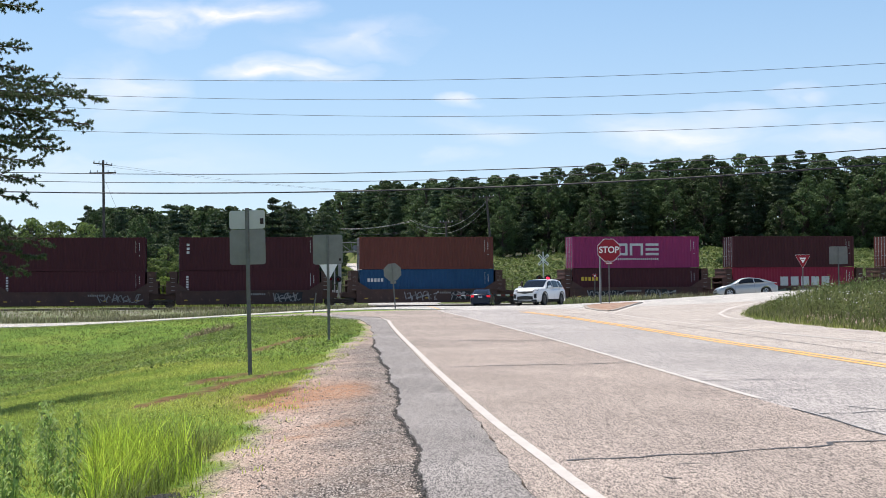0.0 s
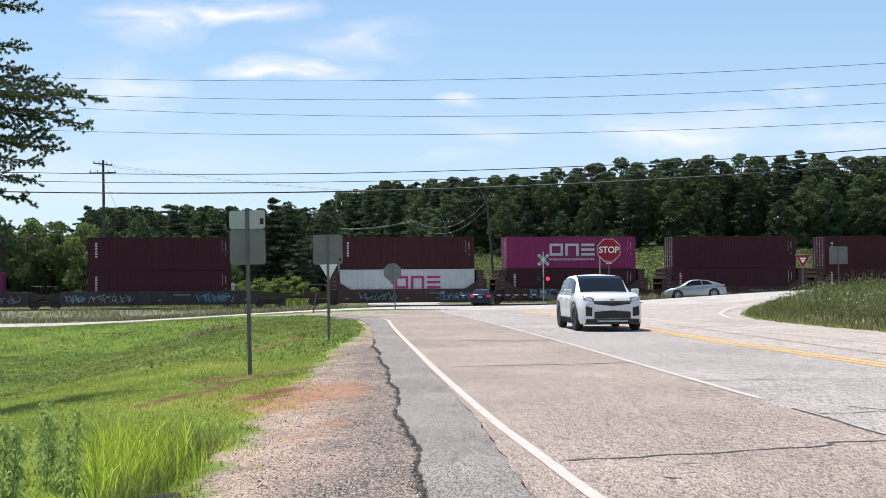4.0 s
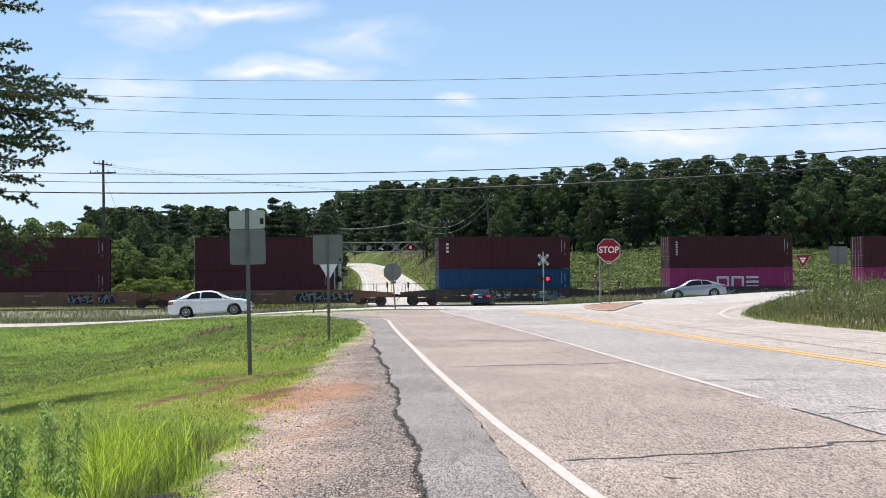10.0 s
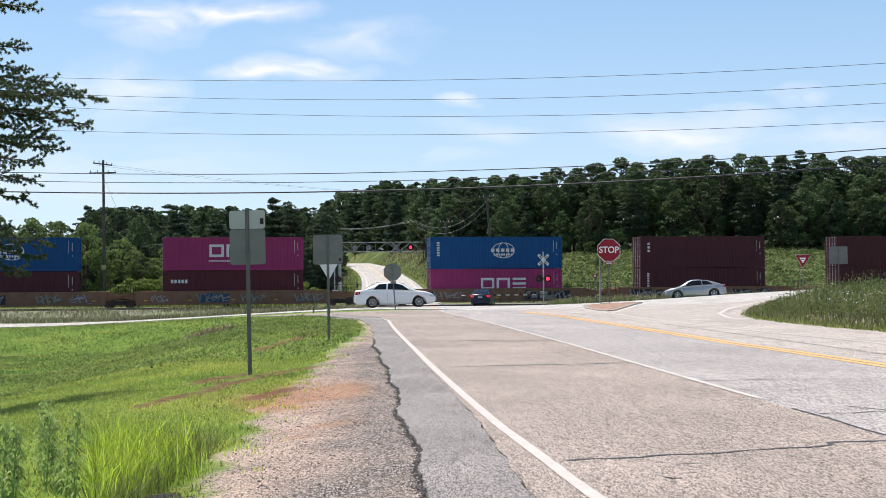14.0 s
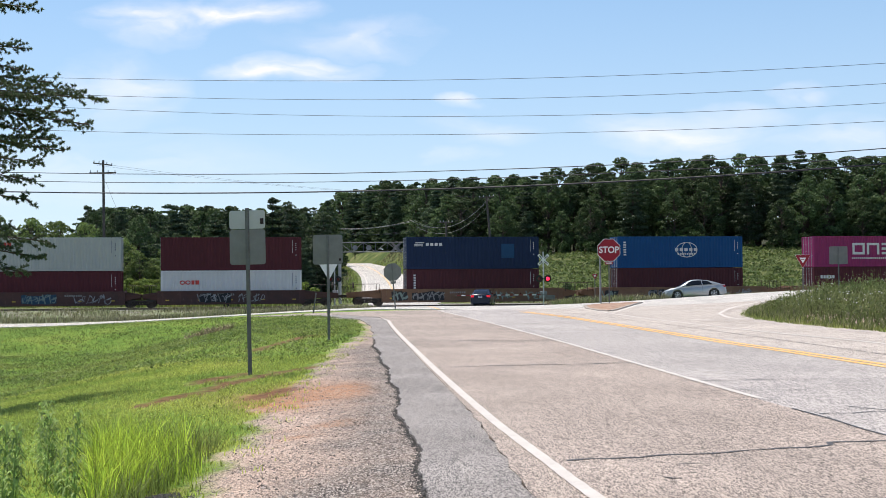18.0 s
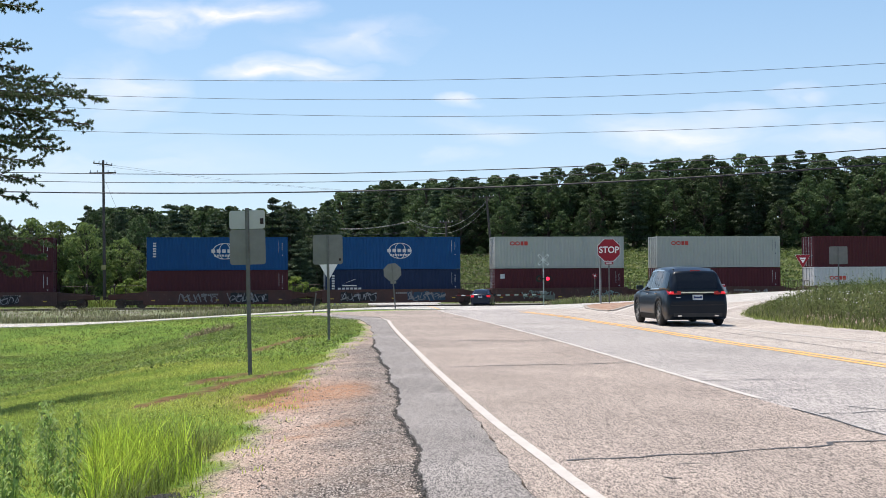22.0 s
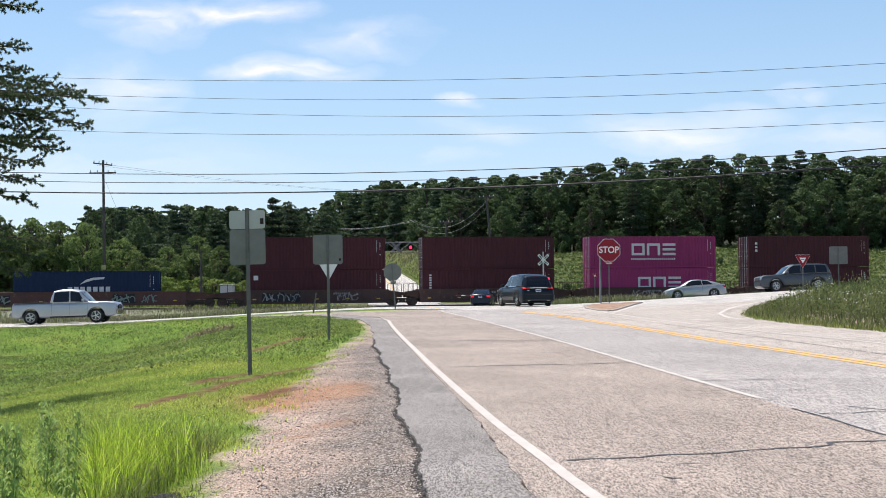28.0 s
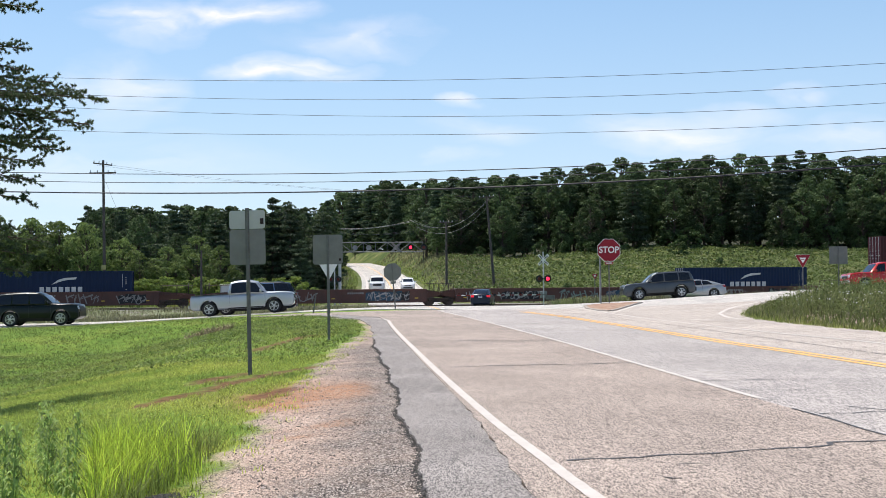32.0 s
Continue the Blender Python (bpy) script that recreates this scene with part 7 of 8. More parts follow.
    for ang in (45, -45):
        w = part("crossbuck_blade", plate(bmesh.new(), rect(-0.61, -0.115, 0.61, 0.115), 0.004), SIGN_BACK, b)
        w.matrix_basis = pose(4.15, 0.30 + (0.01 if ang > 0 else 0), (top + low) / 2, 0, ang, 0)
    for k in (0.1, 1.45):
        c = part("light_back", rod(bmesh.new(), (k, -0.34, low + 0.4), (k, -0.26, low + 0.4), 0.26, n=20), TRUSS, b)
    signal_head(b, 5.55, low + 0.42, True).location.y = -0.34
    signal_head(b, 6.85, low + 0.42, False).location.y = -0.34
    part("light_drop", rod(bmesh.new(), (0.1, -0.3, low - 0.75), (0.1, -0.3, low), 0.05, n=6), BLACK, b)
    part("light_drop", rod(bmesh.new(), (6.85, -0.3, low - 0.9), (6.85, -0.3, low), 0.05, n=6), BLACK, b)
    # lower pair of lights on that mast, beside the near signs
    c = thing("crossing_signal", "pair of red crossing lights on an aluminium mast", "crossing signal", m=pose(-10.55, 121.6, land_z(-10.55, 121.6)))
    part("mast", rod(bmesh.new(), (0, 0, 0), (0, 0, 4.3), 0.065, n=12), ALU, c)
    signal_head(c, 0.36, 2.5, False).location.y = -0.10
    signal_head(c, -0.36, 2.5, False).location.y = -0.10
    part("gate_mechanism", cube(-0.28, 0.30, 0.08, 0.55, 0.75, 1.45, 0.04), ALU, c)
    # relay cabinet
    d = thing("relay_cabinet", "silver metal relay cabinet beside the railway", "cabinet", m=pose(-20.6, 119.5, land_z(-20.6, 119.5)))
    part("cabinet_body", cube(-0.62, 0.62, -0.45, 0.45, 0.25, 2.0, 0.03), CABINET, d)
    part("cabinet_roof", cube(-0.70, 0.70, -0.55, 0.55, 2.0, 2.10, 0.03), CABINET, d)
    part("cabinet_door", cube(-0.52, 0.52, -0.475, -0.452, 0.35, 1.92, 0.01), CABINET, d)
    part("cabinet_base", cube(-0.5, 0.5, -0.4, 0.4, -0.1, 0.25), BLACK, d)


crossing_signal()


def utility_pole(x, y, top, arms=(), lean=0.0, r=0.16, label="weathered timber utility pole with crossarms"):
    z = land_z(x, y)
    a = thing("utility_pole", label, "utility pole", m=pose(x, y, z, 0, lean, 0))
    h = top - z
    part("pole_shaft", rod(bmesh.new(), (0, 0, -0.5), (0, 0, h), r * 1.15, r * 0.75, n=12), POLE_WOOD, a)
    for zz, w, tilt in arms:
        arm = part("crossarm", cube(-w / 2, w / 2, -0.06, 0.06, -0.06, 0.06, 0.01), POLE_WOOD, a)
        arm.matrix_basis = pose(0, -0.18, zz - z, 0, tilt, 0)
        for k in (-0.46, -0.2, 0.2, 0.46):
            again_shared("insulator", "insulator", lambda: rod(bmesh.new(), (0, 0, 0.06), (0, 0, 0.26), 0.055, 0.04, n=8), CABINET, arm, pose(k * w, 0, 0))
    return a


P1 = utility_pole(-33.0, 122.0, 13.5, ((13.1, 1.9, 8), (12.25, 2.6, 0)), lean=-0.6, r=0.15)
s = part("pole_tag", plate(bmesh.new(), rect(-0.22, -0.22, 0.22, 0.22), 0.004), mat("faded yellow tag", (0.42, 0.40, 0.17), 0.6), P1, "small yellow pole tag")
s.matrix_basis = pose(0, -0.24, 2.75 + 1.0)
utility_pole(6.1, 150.0, 11.7, ((11.5, 1.8, 0),), lean=-4.4, r=0.15, label="leaning timber utility pole")
utility_pole(0.42, 155.0, 8.9, ((8.7, 1.6, 0),), r=0.14, label="far timber utility pole")
utility_pole(-23.0, 119.0, 4.55, (), r=0.11, label="short bare timber post beside the railway")


def sag(a, b, drop, n=28):
    a, b = Vector(a), Vector(b)
    return [a.lerp(b, k / n) - Vector((0, 0, drop * 4 * (k / n) * (1 - k / n))) for k in range(n + 1)]


def line_of(name, a, b, drop, r, label):
    """A cable between two far-off supports."""
    ob = tube(name, sag(a, b, drop), r, WIRE)
    return tagged(ob, label, "cable")


def aloft(x, y, depth):
    """The place seen at the slopes x across and y up, at that depth."""
    return Vector((x * depth, depth, 1.40 + y * depth))


def strung(c, near_l, near_r, u0, u1, r, label):
    """A hanging cable whose height goes as a parabola, between two depths."""
    pts = []
    for k in range(41):
        u = u0 + (u1 - u0) * k / 40
        d = 1 / ((1 / near_l) * (1 - k / 40) + (1 / near_r) * k / 40)
        pts.append(aloft(u, c[0] * u * u + c[1] * u + c[2], d))
    return tagged(tube("power_line", pts, r, WIRE), label, "cable")


# four thin wires of a nearer line, then three cables held by the utility pole
for c in ((0.0647, 0.0071, 0.1618), (0.0739, 0.0019, 0.1461), (0.0823, -0.0064, 0.1324), (0.0611, 0.0011, 0.1178)):
    strung(c, 60, 46, -0.55, 0.55, 0.009, "thin overhead power line across the sky")
for c, r in (((0.0690, 0.0193, 0.0885), 0.034), ((0.0710, 0.0199, 0.0817), 0.028), ((0.0714, 0.0240, 0.0742), 0.058)):
    strung(c, 126, 74, -0.50, 0.55, r, "dark overhead cable strung from the utility pole")
for k in (-0.7, 0.7):
    line_of("power_line", (-33.0 + k, 121.8, 13.0), (5.4 + k * 0.6, 150, 11.5), 0.6, 0.009, "thin overhead wire to a farther pole")
    line_of("power_line", (5.4 + k, 150, 11.5), (0.42 + k, 155, 8.8), 0.5, 0.012, "thin overhead wire to a farther pole")
    line_of("power_line", (0.42 + k, 155, 8.8), (-24 + k, 250, 12.5), 1.6, 0.012, "thin overhead wire to a farther pole")
# pale service wires that swing over the road beyond the railway
for x0, z0, x1, z1, drop in ((-4.1, 10.1, 6.5, 13.1, 2.4), (-4.3, 9.9, 6.5, 12.9, 2.2), (-3.7, 9.15, 6.4, 12.0, 2.2), (-4.1, 10.1, -17.5, 9.3, 0.7), (-4.1, 9.9, -18, 8.9, 0.5)):
    tagged(tube("power_line", sag((x0, 176, z0), (x1, 176, z1), drop), 0.022, WIRE_PALE), "pale sagging service wire beyond the railway", "cable")
line_of("guy_wire", (-32.9, 122, 11.4), (-29.0, 126, -0.8), 0.0, 0.010, "thin guy wire of the utility pole")


# ---- trees and plants ----
BARK = mat("grey-brown bark", (0.115, 0.090, 0.070), 0.95, other=(0.065, 0.050, 0.040), scale=6, bump=0.6)
LEAF_OAK = leaf_mat("broad leaves", (0.058, 0.095, 0.038), (0.098, 0.140, 0.056), 0.30, 0.45, 0.42)
LEAF_LIGHT = leaf_mat("pale broad leaves", (0.120, 0.185, 0.055), (0.190, 0.245, 0.080), 0.40, 0.35, 0.35)
LEAF_PINE = leaf_mat("pine needles", (0.052, 0.082, 0.046), (0.082, 0.116, 0.058), 0.25, 0.4, 0.35)
LEAF_BUSH = leaf_mat("dull bush leaves", (0.058, 0.100, 0.034), (0.095, 0.140, 0.050), 0.3, 0.3)
LEAF_HEDGE = leaf_mat("bright hedge vine leaves", (0.150, 0.235, 0.050), (0.270, 0.320, 0.085), 0.42, 0.4)
LEAF_VINE = leaf_mat("vine leaves", (0.078, 0.124, 0.034), (0.150, 0.176, 0.060), 0.38, 0.5)
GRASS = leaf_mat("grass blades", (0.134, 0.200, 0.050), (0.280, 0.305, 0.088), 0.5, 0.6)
# near-lawn copy of GRASS, sunlight put into a brighter, yellower colour
GRASS_SUNLIT = leaf_mat("sunlit grass blades", (0.230, 0.315, 0.066), (0.475, 0.480, 0.120), 0.55, 0.65)
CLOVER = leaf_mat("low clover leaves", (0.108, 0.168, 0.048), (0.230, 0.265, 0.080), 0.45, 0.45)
# near-lawn copy of CLOVER, likewise brightened in its colour as if sunlit
CLOVER_SUNLIT = leaf_mat("sunlit clover leaves", (0.215, 0.305, 0.068), (0.455, 0.470, 0.115), 0.5, 0.5)
STALK = leaf_mat("grey-green weed leaves", (0.230, 0.330, 0.100), (0.400, 0.480, 0.170), 0.5, 0.6)
BRUSH = mat("dead brushwood", (0.24, 0.17, 0.11), 0.9, other=(0.36, 0.28, 0.18), scale=4, island=0.5)
GRASS_TALL = leaf_mat("tall grass blades", (0.300, 0.470, 0.050), (0.560, 0.620, 0.090), 0.60, 0.6)
GRASS_DRY = leaf_mat("dry weeds", (0.270, 0.240, 0.150), (0.130, 0.150, 0.070), 0.35, 0.6)
BANK_LEAF = leaf_mat("dark bank weeds", (0.080, 0.110, 0.032), (0.145, 0.170, 0.058), 0.35, 0.5)
WEED = leaf_mat("weed leaves", (0.140, 0.190, 0.066), (0.245, 0.260, 0.115), 0.4, 0.6)
PETAL = mat("white petals", (0.78, 0.78, 0.74), 0.6)


def cards(rng, centres, size, flat=0.0, tri=False):
    """Small leaf-clump faces at centres, turned at random; flat pulls them level."""
    n = len(centres)
    a = rng.normal(size=(n, 3))
    a[:, 2] *= 1 - 0.6 * flat
    a /= np.linalg.norm(a, axis=1, keepdims=True)
    b = rng.normal(size=(n, 3))
    b[:, 2] *= 1 - flat
    b -= a * np.sum(a * b, 1, keepdims=True)
    b /= np.linalg.norm(b, axis=1, keepdims=True)
    s = size * rng.uniform(0.55, 1.35, (n, 1))
    w = s * rng.uniform(0.45, 0.8, (n, 1))
    if tri:
        v = np.stack([centres - a * s - b * w * 0.5, centres + b * w, centres + a * s - b * w * 0.4], 1)
        return v.reshape(-1, 3), np.arange(n * 3).reshape(-1, 3)
    v = np.stack([centres - a * s, centres + b * w * 0.9 + a * s * 0.1, centres + a * s, centres - b * w - a * s * 0.05], 1)
    return v.reshape(-1, 3), np.arange(n * 4).reshape(-1, 4)


def limbs_mesh(name, segs, parent):
    """Tapered five-sided limbs from (start, end, radius, end radius)."""
    a, b = np.array([q[0] for q in segs], float), np.array([q[1] for q in segs], float)
    r0, r1 = np.array([q[2] for q in segs]), np.array([q[3] for q in segs])
    d = b - a
    d /= np.maximum(np.linalg.norm(d, axis=1, keepdims=True), 1e-6)
    u = np.cross(d, np.where(np.abs(d[:, 2:]) > 0.9, [[1.0, 0, 0]], [[0, 0, 1.0]]))
    u /= np.linalg.norm(u, axis=1, keepdims=True)
    w = np.cross(d, u)
    n, k = len(segs), 5
    t = np.arange(k) * math.tau / k
    out = u[:, None] * np.cos(t)[None, :, None] + w[:, None] * np.sin(t)[None, :, None]
    v = np.concatenate([a[:, None] + out * r0[:, None, None], b[:, None] + out * r1[:, None, None]], 1).reshape(-1, 3)
    i = np.arange(k)
    f = np.stack([i, (i + 1) % k, k + (i + 1) % k, k + i], 1)[None] + (np.arange(n) * 2 * k)[:, None, None]
    return arrays(name, v, f.reshape(-1, 4), BARK, parent, smooth=True)


def facing(rng, centres, normals, size, ragged=0.85):
    """Leaf-clump faces at centres, turned roughly along normals."""
    n = len(centres)
    w = normals + rng.normal(size=(n, 3)) * ragged
    w /= np.linalg.norm(w, axis=1, keepdims=True)
    a = np.cross(w, rng.normal(size=(n, 3)))
    a /= np.linalg.norm(a, axis=1, keepdims=True)
    b = np.cross(w, a)
    s = size * rng.uniform(0.5, 1.35, (n, 1))
    k = rng.uniform(0.55, 0.95, (n, 1)) * s
    bend = w * s * 0.25
    v = np.stack([centres - a * s - bend, centres - b * k + a * s * 0.2, centres + a * s - bend, centres + b * k - a * s * 0.15], 1)
    return v.reshape(-1, 3), np.arange(n * 4).reshape(-1, 4)


def lobe(rng, c, r, n, squash=0.8):
    """Places and outward directions on a lumpy lobe of leaves, few on its underside."""
    d = rng.normal(size=(n, 3))
    d /= np.linalg.norm(d, axis=1, keepdims=True)
    d[:, 2] = np.where((d[:, 2] < -0.25) & (rng.uniform(size=n) < 0.7), -d[:, 2], d[:, 2])
    lump = 1 + 0.16 * np.sin(d[:, 0] * 7 + c[0] * 5) * np.sin(d[:, 1] * 6 + c[2] * 3) + 0.10 * np.sin(d[:, 2] * 11 + c[1])
    rad = r * lump * rng.uniform(0.70, 1.06, n) ** 0.5
    return c + d * rad[:, None] * np.array([1.0, 1.0, squash]), d * np.array([1, 1, 1.25])


def broadleaf(seed, h, w, leaf, density=1.0, low=0.22, size=0.30, lobes=24):
    """A deciduous tree: forked trunk, limbs, and a crown of many lobes of small leaf clumps with gaps between them."""
    rng = np.random.default_rng(seed)
    t = thing("tree", "", "tree")
    segs = [((0, 0, -0.4), (0.1, 0, h * 0.40), 0.016 * h + 0.05, 0.011 * h), ((0.1, 0, h * 0.40), (-0.1, 0.1, h * 0.85), 0.011 * h, 0.02)]
    pts, ways = [], []
    for i in range(lobes):
        f = (i + rng.uniform(0.1, 0.9)) / lobes
        z = h * (low + (0.95 - low) * f)
        br = w * rng.uniform(0.07, 0.17) * (1.0 if f < 0.75 else 0.7)
        r = max(0.0, w * 0.5 * (math.sin(math.pi * min(1, (f * 0.78 + 0.20))) ** 0.7) - br * 0.7) * rng.uniform(0.65, 1.05)
        an = i * 2.4 + rng.uniform(-0.6, 0.6)
        c = np.array([math.cos(an) * r, math.sin(an) * r, min(z, h - br * 0.75)])
        segs.append(((0.03, 0, max(h * 0.12, z - h * 0.18)), tuple(c), 0.006 * h, 0.015))
        p, d = lobe(rng, c, br, int(110 * density * (br / (0.13 * w)) ** 2))
        pts.append(p), ways.append(d)
    v, f = facing(rng, np.concatenate(pts), np.concatenate(ways), size)
    limbs_mesh("trunk", segs, t)
    arrays("crown", v, f, leaf, t)
    return t


def pine(seed, h, w, low=0.30, density=1.0, size=0.34, leaf=None):
    """A pine: straight trunk, whorls of level branches, each with flat plates of needle tufts."""
    rng = np.random.default_rng(seed)
    t = thing("tree", "", "tree")
    segs = [((0, 0, -0.4), (0, 0, h * 0.97), 0.013 * h + 0.03, 0.02)]
    pts, ways = [], []
    levels = 14
    for i in range(levels):
        f = i / (levels - 1)
        z = h * (low + (0.96 - low) * f)
        reach = w * 0.5 * (1 - 0.80 * f ** 1.4) * (0.70 + 0.30 * min(1, f * 4))
        for j in range(5 if f < 0.85 else 3):
            an = j * 1.257 + i * 0.8 + rng.uniform(-0.4, 0.4)
            L = reach * rng.uniform(0.55, 1.12)
            tip = np.array([math.cos(an) * L, math.sin(an) * L, z + L * rng.uniform(0.02, 0.30)])
            segs.append(((0, 0, z), tuple(tip), 0.02 + 0.002 * h, 0.01))
            for u in (0.45, 0.75, 1.0):
                c = np.array([0, 0, z]) * (1 - u) + tip * u + rng.normal(size=3) * np.array([0.12, 0.12, 0.06]) * L
                r = (0.30 + 0.20 * L) * rng.uniform(0.8, 1.2)
                p, d = lobe(rng, c, r, max(8, int(26 * density * r)), 0.42)
                pts.append(p), ways.append(d * np.array([0.8, 0.8, 1.5]))
    top = np.array([0, 0, h * 0.965])
    p, d = lobe(rng, top, 0.35 + 0.02 * w, int(24 * density), 1.0)
    pts.append(p), ways.append(d)
    v, f = facing(rng, np.concatenate(pts), np.concatenate(ways), size, 0.7)
    limbs_mesh("trunk", segs, t)
    arrays("crown", v, f, leaf or LEAF_PINE, t)
    return t


def plant_trees():
    rnd = random.Random(5)
    kinds = {"oak": [broadleaf(11 + k, 14, 8.5, LEAF_OAK, 1.9, 0.08, 0.19, 44) for k in range(4)], "light": [broadleaf(31 + k, 8, 5.5, LEAF_LIGHT, 1.6, 0.10, 0.12, 34) for k in range(3)],
             "pine": [pine(51 + k, 14, 6.6, 0.10, 2.4, 0.19) for k in range(3)], "bush": [broadleaf(71 + k, 3.0, 3.6, LEAF_BUSH, 0.9, 0.10, 0.14, 18) for k in range(2)], "tall_pine": [pine(61 + k, 17, 7.0, 0.36, 2.4, 0.20) for k in range(3)],
             "edge_oak": [broadleaf(91 + k, 14, 8.5, LEAF_OAK, 2.2, 0.06, 0.17, 48) for k in range(2)], "edge_pine": [pine(95 + k, 14, 6.6, 0.06, 3.2, 0.155) for k in range(2)],
             "hedge": [broadleaf(81 + k, 2.4, 3.4, LEAF_HEDGE, 1.0, 0.08, 0.11, 16) for k in range(2)]}
    words = {"edge_oak": ("dark green leafy tree behind the railway", "trees of the woods"), "edge_pine": ("dark green pine behind the railway", "pines"), "oak": ("dark green leafy tree at the edge of the woods", "trees of the woods"), "light": ("light green young leafy tree beside the railway", "young trees"), "pine": ("dark green pine with level branches", "pines"),
             "bush": ("rounded green bush covered in vines", "bushes"), "tall_pine": ("tall pine with a bare lower trunk", "pines"), "hedge": ("low bright green vine-covered bush", "bushes")}
    base_h = {"edge_oak": 14, "edge_pine": 14, "oak": 14, "light": 8, "pine": 14, "bush": 3.0, "tall_pine": 17, "hedge": 2.4}
    used = set()

    def put(kind, x, y, h, sink=0.0, wide=1.0):
        src = rnd.choice(kinds[kind])
        s = h / base_h[kind]
        m = Matrix.Translation((x, y, land_z(x, y) - sink)) @ pose(0, 0, 0, 0, 0, rnd.uniform(0, 360))
        if src not in used:
            used.add(src)
            ob = src
        else:
            ob = copy_thing(src, m)
        ob.matrix_basis = m @ Matrix.Diagonal((s * wide, s * wide, s, 1))
        name = "bush" if kind in ("bush", "hedge") else "tree"
        ob.name = name
        tagged(ob, words[kind][0], "bush" if name == "bush" else "tree", words[kind][1])
    # right-hand woods on the hill
    skyline = lambda u: np.interp(u, [-0.02, 0.0, 0.051, 0.077, 0.098, 0.118, 0.153, 0.189, 0.224, 0.268, 0.36], [0.081, 0.0825, 0.087, 0.0897, 0.092, 0.097, 0.098, 0.1023, 0.1033, 0.1035, 0.102])
    for row, (dist, gap, lo, hi) in enumerate(((199, 5.4, 0.50, 0.78), (204, 4.6, 0.72, 0.92), (212, 4.4, 0.84, 0.97), (221, 4.2, 0.93, 1.01))):
        x = 3.0 - row * 2
        while x < 80 + row * 6:
            y = dist + rnd.uniform(-2, 2) + x * 0.10 + (4 if x < 22 else 0)
            h = (1.4 + skyline(x / y) * y - land_z(x, y)) * rnd.uniform(lo, hi)
            k = rnd.choice(("oak", "oak", "oak", "pine") if row < 2 else ("oak", "oak", "tall_pine"))
            put(k, x, y, max(6, h), 0.0, rnd.uniform(0.95, 1.25))
            x += gap * rnd.uniform(0.7, 1.3)
    # woods behind the far road
    for row, dist in enumerate((225, 240, 258, 285, 312, 338, 362, 384)):
        x = -62 - row * 6
        while x < 8 + (20 if row > 3 else 0):
            y = dist + rnd.uniform(-5, 5)
            off = x - float(far_road_x(y))
            if off < -6.5 or off > (11 if row < 3 else 8.5):
                px_top = np.interp(x / y, [-0.27, -0.19, -0.10, -0.085, -0.06, 0.0, 0.05], [0.064, 0.064, 0.062, 0.074, 0.083, 0.084, 0.086])
                h = (1.4 + px_top * y - land_z(x, y)) * rnd.uniform(0.84, 1.0)
                put(rnd.choice(("oak", "oak", "tall_pine", "pine") if row < 2 else ("oak", "oak", "pine")), x, y, max(6, h), 0.0, rnd.uniform(0.8, 1.0) * (1.3 if row > 3 else 1))
            x += 4.8 * rnd.uniform(0.7, 1.3)
    for x, y in [(k * 2.4 - 34 + 4 * (k % 3), 296 + 9 * (k % 4)) for k in range(16)]:
        if x - float(far_road_x(y)) > 6.5:
            put("bush", x, y, rnd.uniform(4.5, 7.0), 0.8, rnd.uniform(0.9, 1.2))
    # woods on the left, dark pines
    for row, dist in enumerate((148, 160)):
        x = -64 - row * 3
        while x < -13.5:
            y = dist + rnd.uniform(-3, 3)
            slope = np.interp(x / y, [-0.30, -0.275, -0.24, -0.16, -0.10, -0.08], [0.043, 0.045, 0.066, 0.070, 0.062, 0.05])
            h = (1.4 + slope * y - land_z(x, y)) * rnd.uniform(0.82, 1.04)
            if x / y > -0.275 or row:
                put(rnd.choice(("edge_pine", "edge_oak", "edge_oak")) if row == 0 else rnd.choice(("pine", "oak", "oak")), x, y, max(5, h), 0.0, rnd.uniform(0.9, 1.2))
            x += 4.2 * rnd.uniform(0.7, 1.3)
    for x, y, h, w in ((-16.6, 136, 10.4, 1.15), (-18.8, 138, 11.6, 1.2), (-14.2, 141, 8.6, 1.1), (-15.2, 133, 6.8, 1.2), (-13.0, 137, 5.2, 1.2), (-20.8, 134, 8.2, 1.0)):
        put("edge_pine", x, y, h, 0.2, w)
    # lighter young trees beside the railway
    x = -60.0
    while x < -21:
        y = 131 + rnd.uniform(-3, 4)
        slope = np.interp(x / y, [-0.40, -0.30, -0.275, -0.25, -0.235, -0.2, -0.16], [0.050, 0.054, 0.050, 0.034, 0.040, 0.040, 0.038])
        put("light", x, y, (1.4 + slope * y - land_z(x, y)) * rnd.uniform(0.8, 1.06), 0.2, rnd.uniform(0.9, 1.2))
        x += 2.9 * rnd.uniform(0.7, 1.3)
    for x, y, k in ((-39.0, 135, 0.050), (-41.5, 133, 0.054), (-44.2, 134, 0.057), (-47.0, 132, 0.058), (-50.0, 135, 0.058), (-37.0, 139, 0.046), (-46.0, 140, 0.056)):
        put("light" if y < 135 else "edge_oak", x, y, 1.4 + k * y - land_z(x, y), 0.2, 0.95)
    x = -58.0
    while x < -24:
        y = 141 + rnd.uniform(-3, 4)
        put(rnd.choice(("edge_oak", "edge_pine")), x, y, (1.4 + 0.046 * y - land_z(x, y)) * rnd.uniform(0.8, 1.05), 0.2, rnd.uniform(0.9, 1.2))
        x += 4.0 * rnd.uniform(0.7, 1.3)
    x = -31.0
    while x < -13.5:
        put("hedge", x, 124.5 + rnd.uniform(-1, 1.5), rnd.uniform(2.2, 2.9), 0.1, 1.1)
        x += 1.6 * rnd.uniform(0.8, 1.2)
